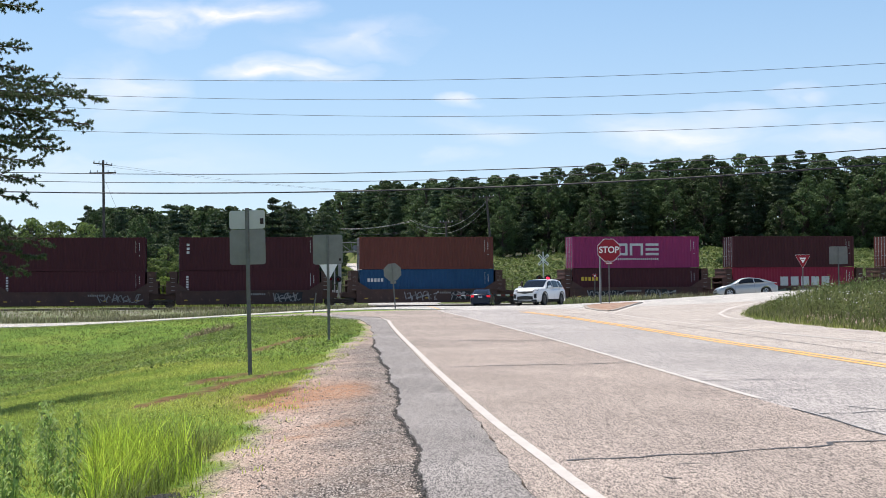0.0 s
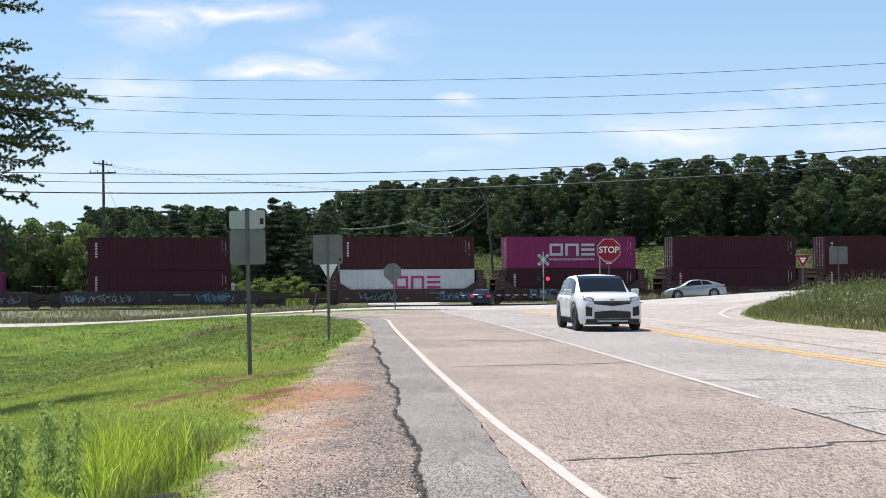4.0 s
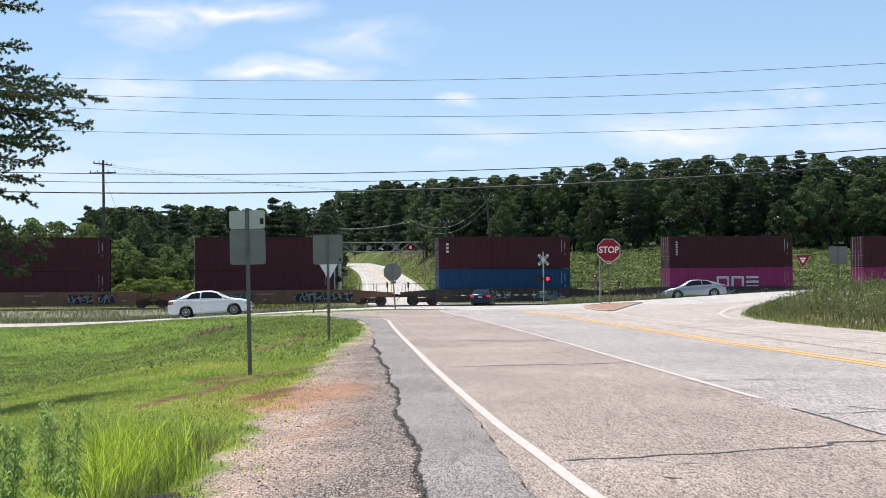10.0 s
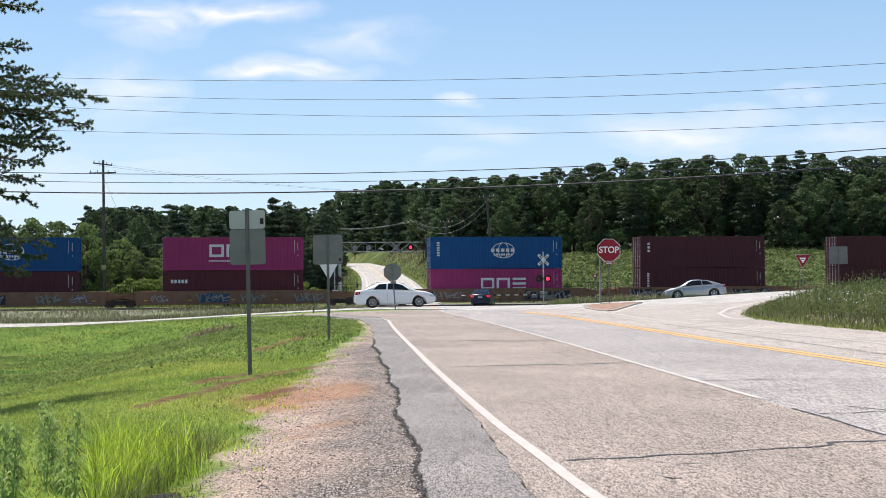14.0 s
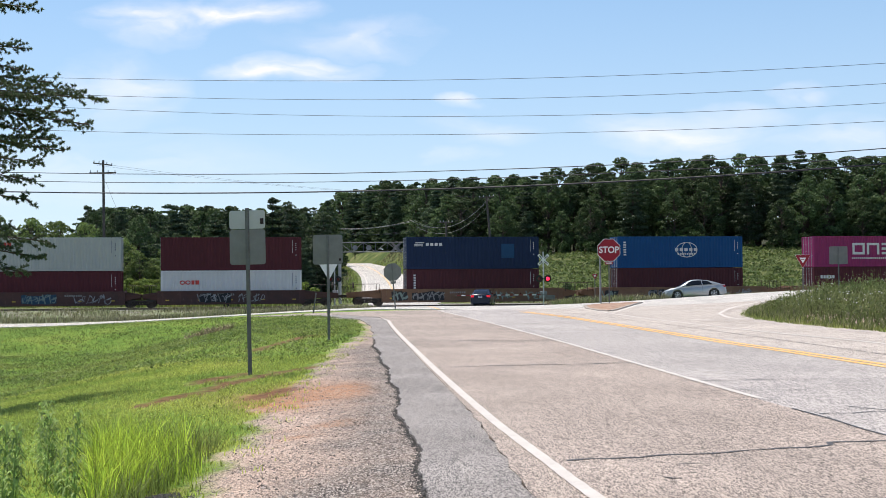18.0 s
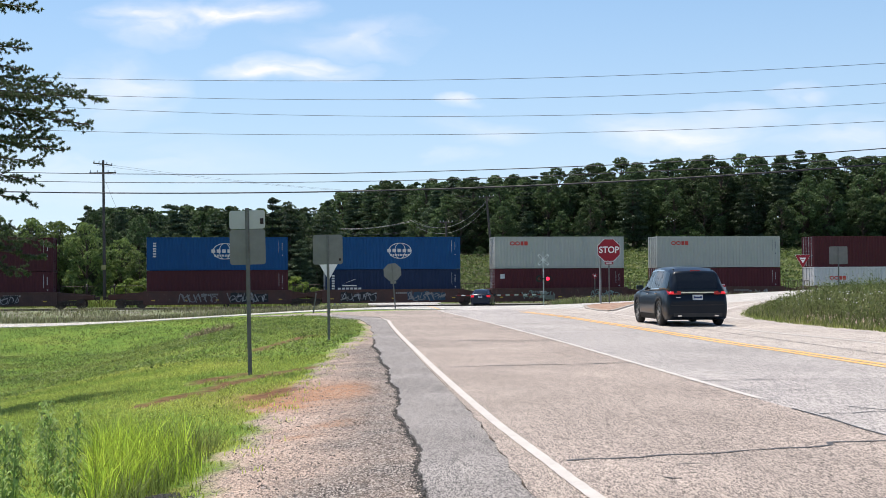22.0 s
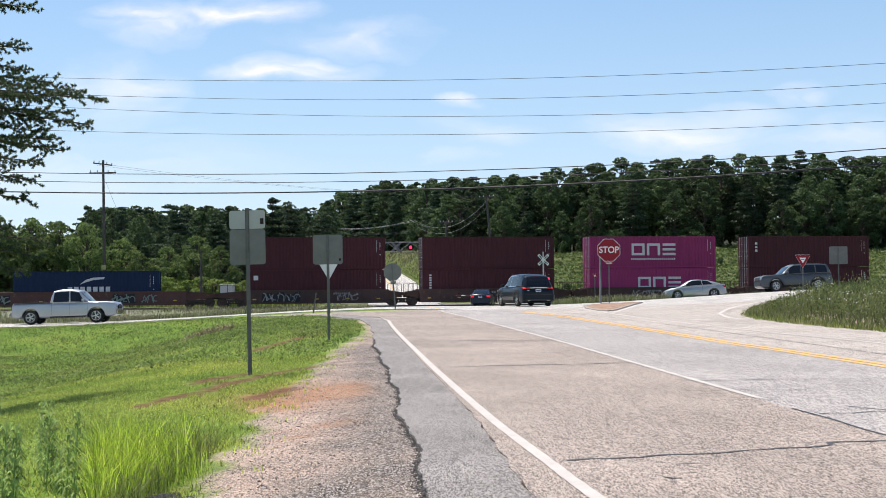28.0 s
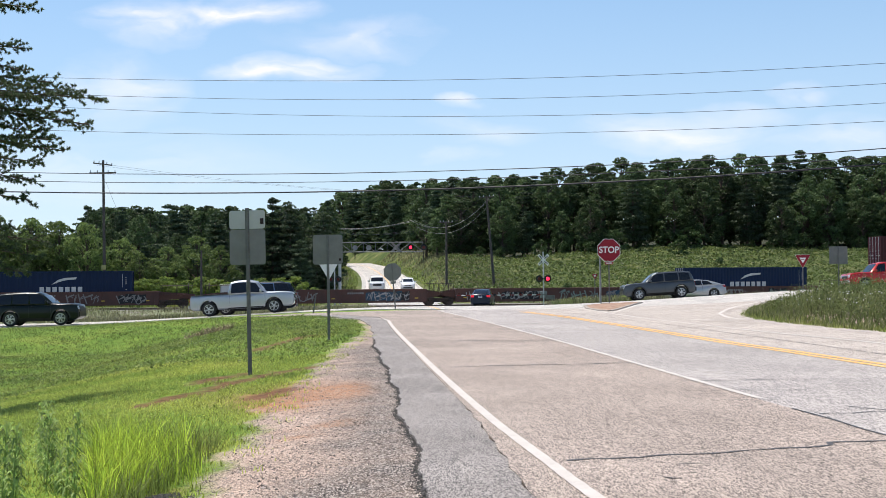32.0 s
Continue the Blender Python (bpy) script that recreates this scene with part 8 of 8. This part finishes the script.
    # bushes at the foot of the right-hand woods and on the slope
    for x in np.arange(6, 78, 4.3):
        put("bush", x + rnd.uniform(-1.5, 1.5), 196 + x * 0.10 + rnd.uniform(-1, 3), rnd.uniform(1.6, 4.2), 0.2, rnd.uniform(0.8, 1.2))
    for x, y, h in ((13.6, 138, 1.4), (30, 150, 1.0), (38, 172, 1.3), (44, 165, 1.0), (46.5, 140, 1.3), (35, 186, 2.6), (22, 178, 1.2)):
        put("bush", x, y, h, 0.1, 1.0)
    for src in [q for rows in kinds.values() for q in rows if q not in used]:
        for o in (*src.children_recursive, src):
            bpy.data.objects.remove(o)


plant_trees()


def scatter(rng, n, x0, x1, y0, y1, keep=None):
    x, y = rng.uniform(x0, x1, n), rng.uniform(y0, y1, n)
    if keep is not None:
        k = keep(x, y)
        x, y = x[k], y[k]
    return x, y


def blades(name, rng, x, y, height, width, material, label, lean=0.35, rows=2, dz=-0.02):
    """Grass blades, each a bent tapered strip."""
    n = len(x)
    z = land(x, y) + dz
    h = height * rng.uniform(0.5, 1.25, n)
    an, ln = rng.uniform(0, math.tau, n), rng.uniform(0, math.tau, n)
    w = width * rng.uniform(0.6, 1.3, n)
    bend = h * lean * rng.uniform(0.1, 1.3, n)
    sx, sy = np.cos(an) * w, np.sin(an) * w
    bx, by = np.cos(ln) * bend, np.sin(ln) * bend
    p = np.zeros((n, 5, 3))
    p[:, 0] = np.stack([x - sx, y - sy, z], 1)
    p[:, 1] = np.stack([x + sx, y + sy, z], 1)
    p[:, 2] = np.stack([x + sx * 0.75 + bx * 0.3, y + sy * 0.75 + by * 0.3, z + h * 0.6], 1)
    p[:, 3] = np.stack([x - sx * 0.75 + bx * 0.3, y - sy * 0.75 + by * 0.3, z + h * 0.6], 1)
    p[:, 4] = np.stack([x + bx, y + by, z + h], 1)
    i = np.arange(n)[:, None] * 5
    tris = np.concatenate([i + np.array([[0, 1, 2]]), i + np.array([[0, 2, 3]]), i + np.array([[3, 2, 4]])])
    return tagged(arrays(name, p.reshape(-1, 3), tris, material), label, "grass", kind="stuff")


def greenery():
    rng = np.random.default_rng(3)
    side = lambda x, y: edge_left(y) - x
    wide = lambda y: np.interp(y, [0, 8, 11, 15.6, 20.7, 27, 31, 36], [1.9, 1.75, 1.6, 1.6, 1.28, 0.9, 0.55, 0.15])
    in_view = lambda x, y: (np.abs(x) < 0.40 * y + 1)
    # lawn of the swale, near and far; the near part has sunlight in its colours
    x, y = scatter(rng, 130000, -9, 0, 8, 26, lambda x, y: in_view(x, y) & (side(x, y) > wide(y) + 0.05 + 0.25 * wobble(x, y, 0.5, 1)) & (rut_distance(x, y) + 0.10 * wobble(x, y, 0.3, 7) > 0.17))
    blades("grass", rng, x, y, 0.070, 0.0045, GRASS_SUNLIT, "short mown green grass", 0.9)
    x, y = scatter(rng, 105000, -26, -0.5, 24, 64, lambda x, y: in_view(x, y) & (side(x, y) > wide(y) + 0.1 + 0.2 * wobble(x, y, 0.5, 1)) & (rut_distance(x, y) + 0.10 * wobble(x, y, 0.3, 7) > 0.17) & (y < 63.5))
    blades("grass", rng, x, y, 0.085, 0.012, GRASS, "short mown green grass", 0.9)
    clump = lambda x, y: (rut_distance(x, y) + 0.1 * wobble(x, y, 0.3, 7) > 0.20) & (side(x, y) > wide(y) + 0.15) & (wobble(x, y, 1.1, 8) + 0.5 * wobble(x, y, 0.35, 2) > -0.1)
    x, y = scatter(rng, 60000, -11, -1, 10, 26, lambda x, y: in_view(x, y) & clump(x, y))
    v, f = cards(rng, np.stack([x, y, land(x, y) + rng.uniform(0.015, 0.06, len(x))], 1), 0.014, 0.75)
    tagged(arrays("clover", v, f, CLOVER_SUNLIT), "low leafy clover in the lawn", "grass", kind="stuff")
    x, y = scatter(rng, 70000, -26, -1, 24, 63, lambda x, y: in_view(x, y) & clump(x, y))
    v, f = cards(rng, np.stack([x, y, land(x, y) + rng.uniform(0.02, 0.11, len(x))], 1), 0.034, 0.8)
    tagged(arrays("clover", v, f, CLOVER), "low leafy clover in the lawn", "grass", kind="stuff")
    x, y = scatter(rng, 26000, -24, -3, 34, 58, lambda x, y: in_view(x, y) & (side(x, y) > wide(y) + 0.5) & (wobble(x, y, 2.6, 3) + 0.6 * wobble(x, y, 0.8, 6) > 0.12))
    blades("weeds", rng, x, y, 0.10, 0.014, BANK_LEAF, "low dark weeds in the swale", 1.4)
    x, y = scatter(rng, 460, -10.9, -8.6, 50.5, 54.0, lambda x, y: ((x + 9.8) / 1.0) ** 2 + ((y - 52.4) / 1.6) ** 2 < 1)
    blades("brushwood", rng, x, y, 0.30, 0.02, BRUSH, "heap of dead brown brushwood in the grass", 1.2)
    # bright tufts that creep over the gravel
    x, y = scatter(rng, 26000, -5, 0, 8.3, 34, lambda x, y: (np.abs(side(x, y) - wide(y) + 0.10) < 0.34) & (wobble(x, y, 0.45, 4) + 0.6 * wobble(x, y, 0.16, 1) > 0.32) & (rut_distance(x, y) > 0.2))
    blades("grass", rng, x, y, 0.075, 0.0045, GRASS_TALL, "bright tufts of grass at the edge of the gravel", 0.8)
    # tall bright grass at the near left
    x, y = scatter(rng, 11000, -3.6, -1.7, 8.2, 11.4, lambda x, y: (side(x, y) > wide(y) + 0.25 + 0.3 * wobble(x, y, 0.7, 9)) & (x > -0.26 * y - 0.2) & (rng.uniform(size=len(x)) < np.clip((11.6 - y) / 1.6, 0, 1) * np.clip((side(x, y) - wide(y) - 0.1) / 0.7, 0.12, 1)))
    blades("tall_grass", rng, x, y, 0.38, 0.0038, GRASS_TALL, "tall bright green grass at the roadside", 0.55)
    x, y = scatter(rng, 6500, -4.2, -1.7, 8.2, 12.0, lambda x, y: (side(x, y) > wide(y) + 0.2) & (x > -0.26 * y - 0.2))
    blades("tall_grass", rng, x, y, 0.24, 0.005, GRASS, "darker grass among the tall roadside grass", 0.7)
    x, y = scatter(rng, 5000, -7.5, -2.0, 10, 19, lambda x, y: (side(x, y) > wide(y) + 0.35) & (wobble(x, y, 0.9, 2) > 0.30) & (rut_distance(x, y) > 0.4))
    blades("tall_grass", rng, x, y, 0.12, 0.0045, GRASS_SUNLIT, "tufts of longer green grass", 0.55)
    # weeds along the railway
    x, y = scatter(rng, 24000, -42, -5.5, 72, 108, lambda x, y: (track_dist(x, y) < -3.2) & (y > np.interp(x, [-42, -24, -11, -5], [70.5, 73, 75.8, 86])) & (wobble(x, y, 3.0, 7) + 0.7 * wobble(x, y, 0.9, 3) > -0.25))
    blades("weeds", rng, x, y, 0.36, 0.018, GRASS_DRY, "dry brown and green weeds along the railway", 0.9)
    x, y = scatter(rng, 9000, -42, -5.5, 72, 108, lambda x, y: (track_dist(x, y) < -3.2) & (y > np.interp(x, [-42, -24, -11, -5], [70.5, 73, 75.8, 86])) & (wobble(x, y, 2.5, 3) > 0.35))
    blades("weeds", rng, x, y, 0.42, 0.024, WEED, "green weeds along the railway", 0.5)
    x, y = scatter(rng, 14000, 9, 45, 85, 112, lambda x, y: (track_dist(x, y) < -3.0) & (y > np.interp(x, [9, 12, 20, 28, 45], [84, 86, 95, 98, 101])))
    blades("weeds", rng, x, y, 0.6, 0.026, GRASS_DRY, "dry brown and green weeds along the railway", 0.9)
    x, y = scatter(rng, 2500, 9, 13.5, 88, 104, lambda x, y: (track_dist(x, y) < -5) & (wobble(x, y, 2.5, 3) > -0.2))
    blades("weeds", rng, x, y, 0.5, 0.026, WEED, "green weeds along the railway", 0.5)
    # rough bank beyond the main road
    x, y = scatter(rng, 34000, 11.4, 30, 30, 70, lambda x, y: (x < 0.40 * y + 1) & (x > bank_edge(y) - 0.1) & (y < np.interp(x, [17.4, 20, 28], [62, 67, 71])))
    blades("weeds", rng, x, y, 0.26, 0.014, BANK_LEAF, "rough green grass on the bank", 1.0)
    x, y = scatter(rng, 12000, 11.4, 30, 30, 70, lambda x, y: (x < 0.40 * y + 1) & (x > bank_edge(y)) & (y < np.interp(x, [17.4, 20, 28], [62, 67, 71])) & (wobble(x, y, 1.2, 3) > -0.2))
    blades("weeds", rng, x, y, 0.32, 0.012, GRASS_DRY, "dry tawny grass on the bank", 0.9)
    x, y = scatter(rng, 18000, 12.2, 30, 34, 69, lambda x, y: (x < 0.40 * y + 1) & (x > bank_edge(y) + 0.7) & (y < np.interp(x, [17.4, 20, 28], [61, 66, 70])) & (wobble(x, y, 1.6, 6) > -0.3))
    blades("weeds", rng, x, y, 0.46, 0.014, BANK_LEAF, "tall mixed weeds on the bank", 0.7)
    c = np.stack([x, y, land(x, y) + rng.uniform(0.05, 0.52, len(x))], 1)
    v, f = cards(rng, c, 0.055, 0.3)
    tagged(arrays("weeds", v, f, BANK_LEAF), "leafy weed stems on the bank", "weeds", kind="stuff")
    xx, yy = scatter(rng, 9000, 13.0, 30, 40, 69, lambda x, y: (x < 0.40 * y + 1) & (x > bank_edge(y) + 1.3) & (y < np.interp(x, [17.4, 20, 28], [61, 66, 70])) & (wobble(x, y, 0.9, 9) + 0.5 * wobble(x, y, 0.35, 2) > 0.30))
    blades("weeds", rng, xx, yy, 0.85, 0.010, WEED, "tall stalks of weeds on the bank", 0.4)
    c = np.stack([xx, yy, land(xx, yy) + rng.uniform(0.15, 0.95, len(xx)) ** 0.8], 1)
    v, f = cards(rng, c, 0.045, 0.4)
    tagged(arrays("weeds", v, f, WEED), "leaves of tall weeds on the bank", "weeds", kind="stuff")
    k = rng.choice(len(x), 420, replace=False)
    c = np.stack([x[k], y[k], land(x[k], y[k]) + rng.uniform(0.35, 0.8, len(k))], 1)
    v, f = cards(rng, c, 0.032, 0.7)
    tagged(arrays("wildflowers", v, f, PETAL), "small white wildflowers among the weeds", "flowers", kind="stuff")
    x, y = scatter(rng, 60000, 10.8, 24, 30, 66, lambda x, y: (x > bank_edge(y) - 0.25 + 0.15 * wobble(x, y, 0.6, 3)) & (x < bank_edge(y) + 1.2))
    blades("grass", rng, x, y, 0.15, 0.012, GRASS, "pale green grass fringe along the road", 0.6)
    # vines over the hillside
    x, y = scatter(rng, 64000, -4, 84, 122, 204, lambda x, y: (track_dist(x, y) > 10) & (x - far_road_x(y) > 7.0) & (np.abs(x) < 0.40 * y + 2) & (y < 200 + 0.10 * x))
    lump = 0.30 + 0.28 * wobble(x, y, 2.3, 1) + 0.18 * wobble(x, y, 0.9, 4)
    c = np.stack([x, y, land(x, y) + np.clip(lump, 0.02, 1) + rng.uniform(-0.05, 0.12, len(x))], 1)
    v, f = cards(rng, c, 0.20, 0.55)
    tagged(arrays("vines", v, f, LEAF_VINE), "bright green vine leaves covering the hillside", "vines", kind="stuff")
    x, y = scatter(rng, 34000, -26, 16, 124, 285, lambda x, y: (track_dist(x, y) > 9) & (np.abs(x - far_road_x(y)) > 4.4) & (np.abs(x - far_road_x(y)) < 15) & (x - far_road_x(y) > -9))
    mown = np.abs(x - far_road_x(y)) < 6.2 + 1.5 * wobble(x, y, 3.0, 5)
    blades("grass", rng, x[mown], y[mown], 0.35, 0.05, GRASS, "short green grass beside the far road", 0.7)
    blades("weeds", rng, x[~mown], y[~mown], 0.55, 0.05, GRASS_DRY, "tawny grass on the far bank", 0.7)
    x, y = scatter(rng, 14000, -60, -12, 118, 135, lambda x, y: (track_dist(x, y) > 8) & (np.abs(x - far_road_x(y)) > 4))
    blades("weeds", rng, x, y, 0.8, 0.05, GRASS, "green weeds behind the railway", 0.5)


greenery()


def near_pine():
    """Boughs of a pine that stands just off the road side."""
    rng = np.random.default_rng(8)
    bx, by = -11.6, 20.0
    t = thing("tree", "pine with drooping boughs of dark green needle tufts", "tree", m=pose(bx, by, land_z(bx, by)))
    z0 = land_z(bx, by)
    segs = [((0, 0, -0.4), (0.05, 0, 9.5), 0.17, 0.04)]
    tufts, ways = [], []
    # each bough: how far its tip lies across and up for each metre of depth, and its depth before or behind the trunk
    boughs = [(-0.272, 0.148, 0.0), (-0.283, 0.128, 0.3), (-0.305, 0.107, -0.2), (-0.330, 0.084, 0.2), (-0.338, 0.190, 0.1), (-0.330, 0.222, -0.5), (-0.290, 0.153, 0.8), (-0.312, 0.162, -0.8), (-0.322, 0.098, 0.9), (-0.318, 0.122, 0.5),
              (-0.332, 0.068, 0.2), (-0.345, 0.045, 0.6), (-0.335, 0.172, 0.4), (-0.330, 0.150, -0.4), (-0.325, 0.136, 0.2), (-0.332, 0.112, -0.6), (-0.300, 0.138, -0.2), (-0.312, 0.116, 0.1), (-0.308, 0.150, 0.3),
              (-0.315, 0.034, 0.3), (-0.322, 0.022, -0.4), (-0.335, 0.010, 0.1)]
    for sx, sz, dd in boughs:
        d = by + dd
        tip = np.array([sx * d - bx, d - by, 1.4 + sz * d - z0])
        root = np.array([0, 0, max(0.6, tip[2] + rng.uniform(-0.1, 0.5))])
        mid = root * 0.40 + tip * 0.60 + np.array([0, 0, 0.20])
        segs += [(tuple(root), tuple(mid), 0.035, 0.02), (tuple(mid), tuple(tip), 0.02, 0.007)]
        side = np.cross(tip - root, (0, 0, 1.0))
        side /= np.linalg.norm(side)
        for k in range(60):
            u = 0.36 + 0.64 * (k + rng.uniform()) / 60
            c = root * (1 - u) ** 2 + 2 * mid * u * (1 - u) + tip * u * u
            on = (tip - mid) * u + (mid - root) * (1 - u)
            on /= np.linalg.norm(on)
            w = on * rng.uniform(0.5, 1.0) + side * rng.choice((-1, 1)) * rng.uniform(0.2, 1.0) + np.array([0, 0, rng.uniform(-0.6, 0.75)])
            w /= np.linalg.norm(w)
            reach = rng.uniform(0.12, 0.46) * (1.28 - u) + 0.06
            e = c + w * reach
            segs.append((tuple(c), tuple(e), 0.008, 0.004))
            for q in np.arange(0.06, reach + 0.05, 0.055):
                tufts.append(c + w * q + rng.normal(size=3) * 0.012)
                ways.append(w)
    # needle tufts: dense brushes of short needles along every twig
    tufts = np.array(tufts)
    per = 40
    n = len(tufts) * per
    base = np.repeat(tufts, per, 0)
    d = rng.normal(size=(n, 3)) * 0.95 + np.repeat(np.array(ways), per, 0) * 0.8
    d[:, 2] += 0.12
    d /= np.linalg.norm(d, axis=1, keepdims=True)
    L = rng.uniform(0.03, 0.062, (n, 1))
    s = np.cross(d, rng.normal(size=(n, 3)))
    s /= np.linalg.norm(s, axis=1, keepdims=True)
    s *= 0.0075
    v = np.stack([base - s, base + s, base + d * L], 1).reshape(-1, 3)
    limbs_mesh("trunk", segs, t)
    arrays("needles", v, np.arange(n * 3).reshape(-1, 3), leaf_mat("near pine needles", (0.078, 0.110, 0.058), (0.118, 0.150, 0.074), 0.35, 0.4), t)


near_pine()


def tall_weed(x, y, h, seed):
    """A leafy weed: an upright stem with many narrow drooping leaves."""
    rng = np.random.default_rng(seed)
    t = thing("weed", "dark green leafy weed with narrow leaves at the roadside", "plant", "roadside weeds", m=pose(x, y, land_z(x, y)))
    part("stem", rod(bmesh.new(), (0, 0, -0.05), (0.03, 0.02, h), 0.006, 0.003, n=6), STALK, t)
    v, f = [], []
    n = int(h * 85)
    for i in range(n):
        z = h * (0.12 + 0.88 * i / n)
        an = i * 2.4
        L = 0.105 * (1.1 - 0.5 * i / n) * rng.uniform(0.8, 1.2)
        d = np.array([math.cos(an), math.sin(an), 0])
        s = np.array([-math.sin(an), math.cos(an), 0]) * 0.0105
        b = len(v)
        c = np.array([0.03 * z / h, 0.02 * z / h, z])
        v += [c, c + d * L * 0.45 + s + [0, 0, 0.05], c + d * L * 0.45 - s + [0, 0, 0.05], c + d * L + [0, 0, rng.uniform(-0.03, 0.04)]]
        f += [(b, b + 1, b + 3, b + 2)]
    arrays("leaves", v, f, STALK, t)


for k in range(20):
    rr = random.Random(200 + k)
    yy = rr.uniform(8.6, 10.8)
    tall_weed(-0.352 * yy + rr.uniform(-0.15, 0.55), yy, rr.uniform(0.28, 0.66), 300 + k)


# ---- what moves ----
SURGE = [(0, -0.18), (2, 0.0), (6, -0.12), (7, 0.30), (8, -0.26), (9, 0.25), (10, 0.25), (12, 0.30), (13, -0.33), (14, 0.0), (20, 0.0), (21, 0.25), (22, 0.28), (23, 0.0), (24, 0.0), (25, -0.33), (28, 0.35), (29, 0.0), (30, -0.25), (31, 0.28), (32, 0.0)]


def train_way(t):
    """Metres that the train has gone at t seconds: a steady pace with a little surge in the couplings."""
    return 15.10 * t + float(np.interp(t, *zip(*SURGE)))


def car_pose(ob, x, y, heading, reach=1.35):
    """A vehicle on the paving: its height and pitch from the ground under its axles."""
    c, s = math.cos(radians(heading)), math.sin(radians(heading))
    zf, zr = land_z(x + c * reach, y + s * reach), land_z(x - c * reach, y - s * reach)
    zl, zg = land_z(x - s * 0.75, y + c * 0.75), land_z(x + s * 0.75, y - c * 0.75)
    pitch, roll = math.degrees(math.atan2(zf - zr, 2 * reach)), math.degrees(math.atan2(zl - zg, 1.5))
    return pose(x, y, (zf + zr) / 2 + LIFT, 0, 0, heading) @ pose(0, 0, 0, roll, -pitch, 0)


def rolling(rows, r):
    """Rows for a wheel of radius r whose car follows rows: it turns as far as the car goes while it is near the view."""
    out, gone = [(rows[0][0], 0.0)], 0.0
    for (t0, x0, y0, h0), (t1, x1, y1, h1) in zip(rows, rows[1:]):
        c, s = math.cos(radians((h0 + h1) / 2)), math.sin(radians((h0 + h1) / 2))
        d = (x1 - x0) * c + (y1 - y0) * s
        seen = any(y > 4 and abs(x) < 0.36 * y + 7 and y < 130 for x, y in ((x0, y0), (x1, y1)))
        if not seen:
            d = 0.0
        n = max(1, math.ceil(abs(d) / r / 1.3))
        for k in range(1, n + 1):
            out.append((t0 + (t1 - t0) * k / n, gone + d * k / n))
        gone += d
    return [(t, math.degrees(g / r)) for t, g in out]


def motions():
    for ob, s, z in TRAIN_THINGS:
        walk(ob, [(t, on_track(s + train_way(t), RAIL_Z + z)) for t, _ in SURGE])
    for ob, rows in CAR_WAYS:
        walk(ob, [(t, car_pose(ob, x, y, h)) for t, x, y, h in rows])
        for w, r, owner in WHEELS:
            if owner == ob:
                at = w.matrix_basis.translation.copy()
                walk(w, [(t, pose(*at, 0, a, 0)) for t, a in rolling(rows, r)])


motions()
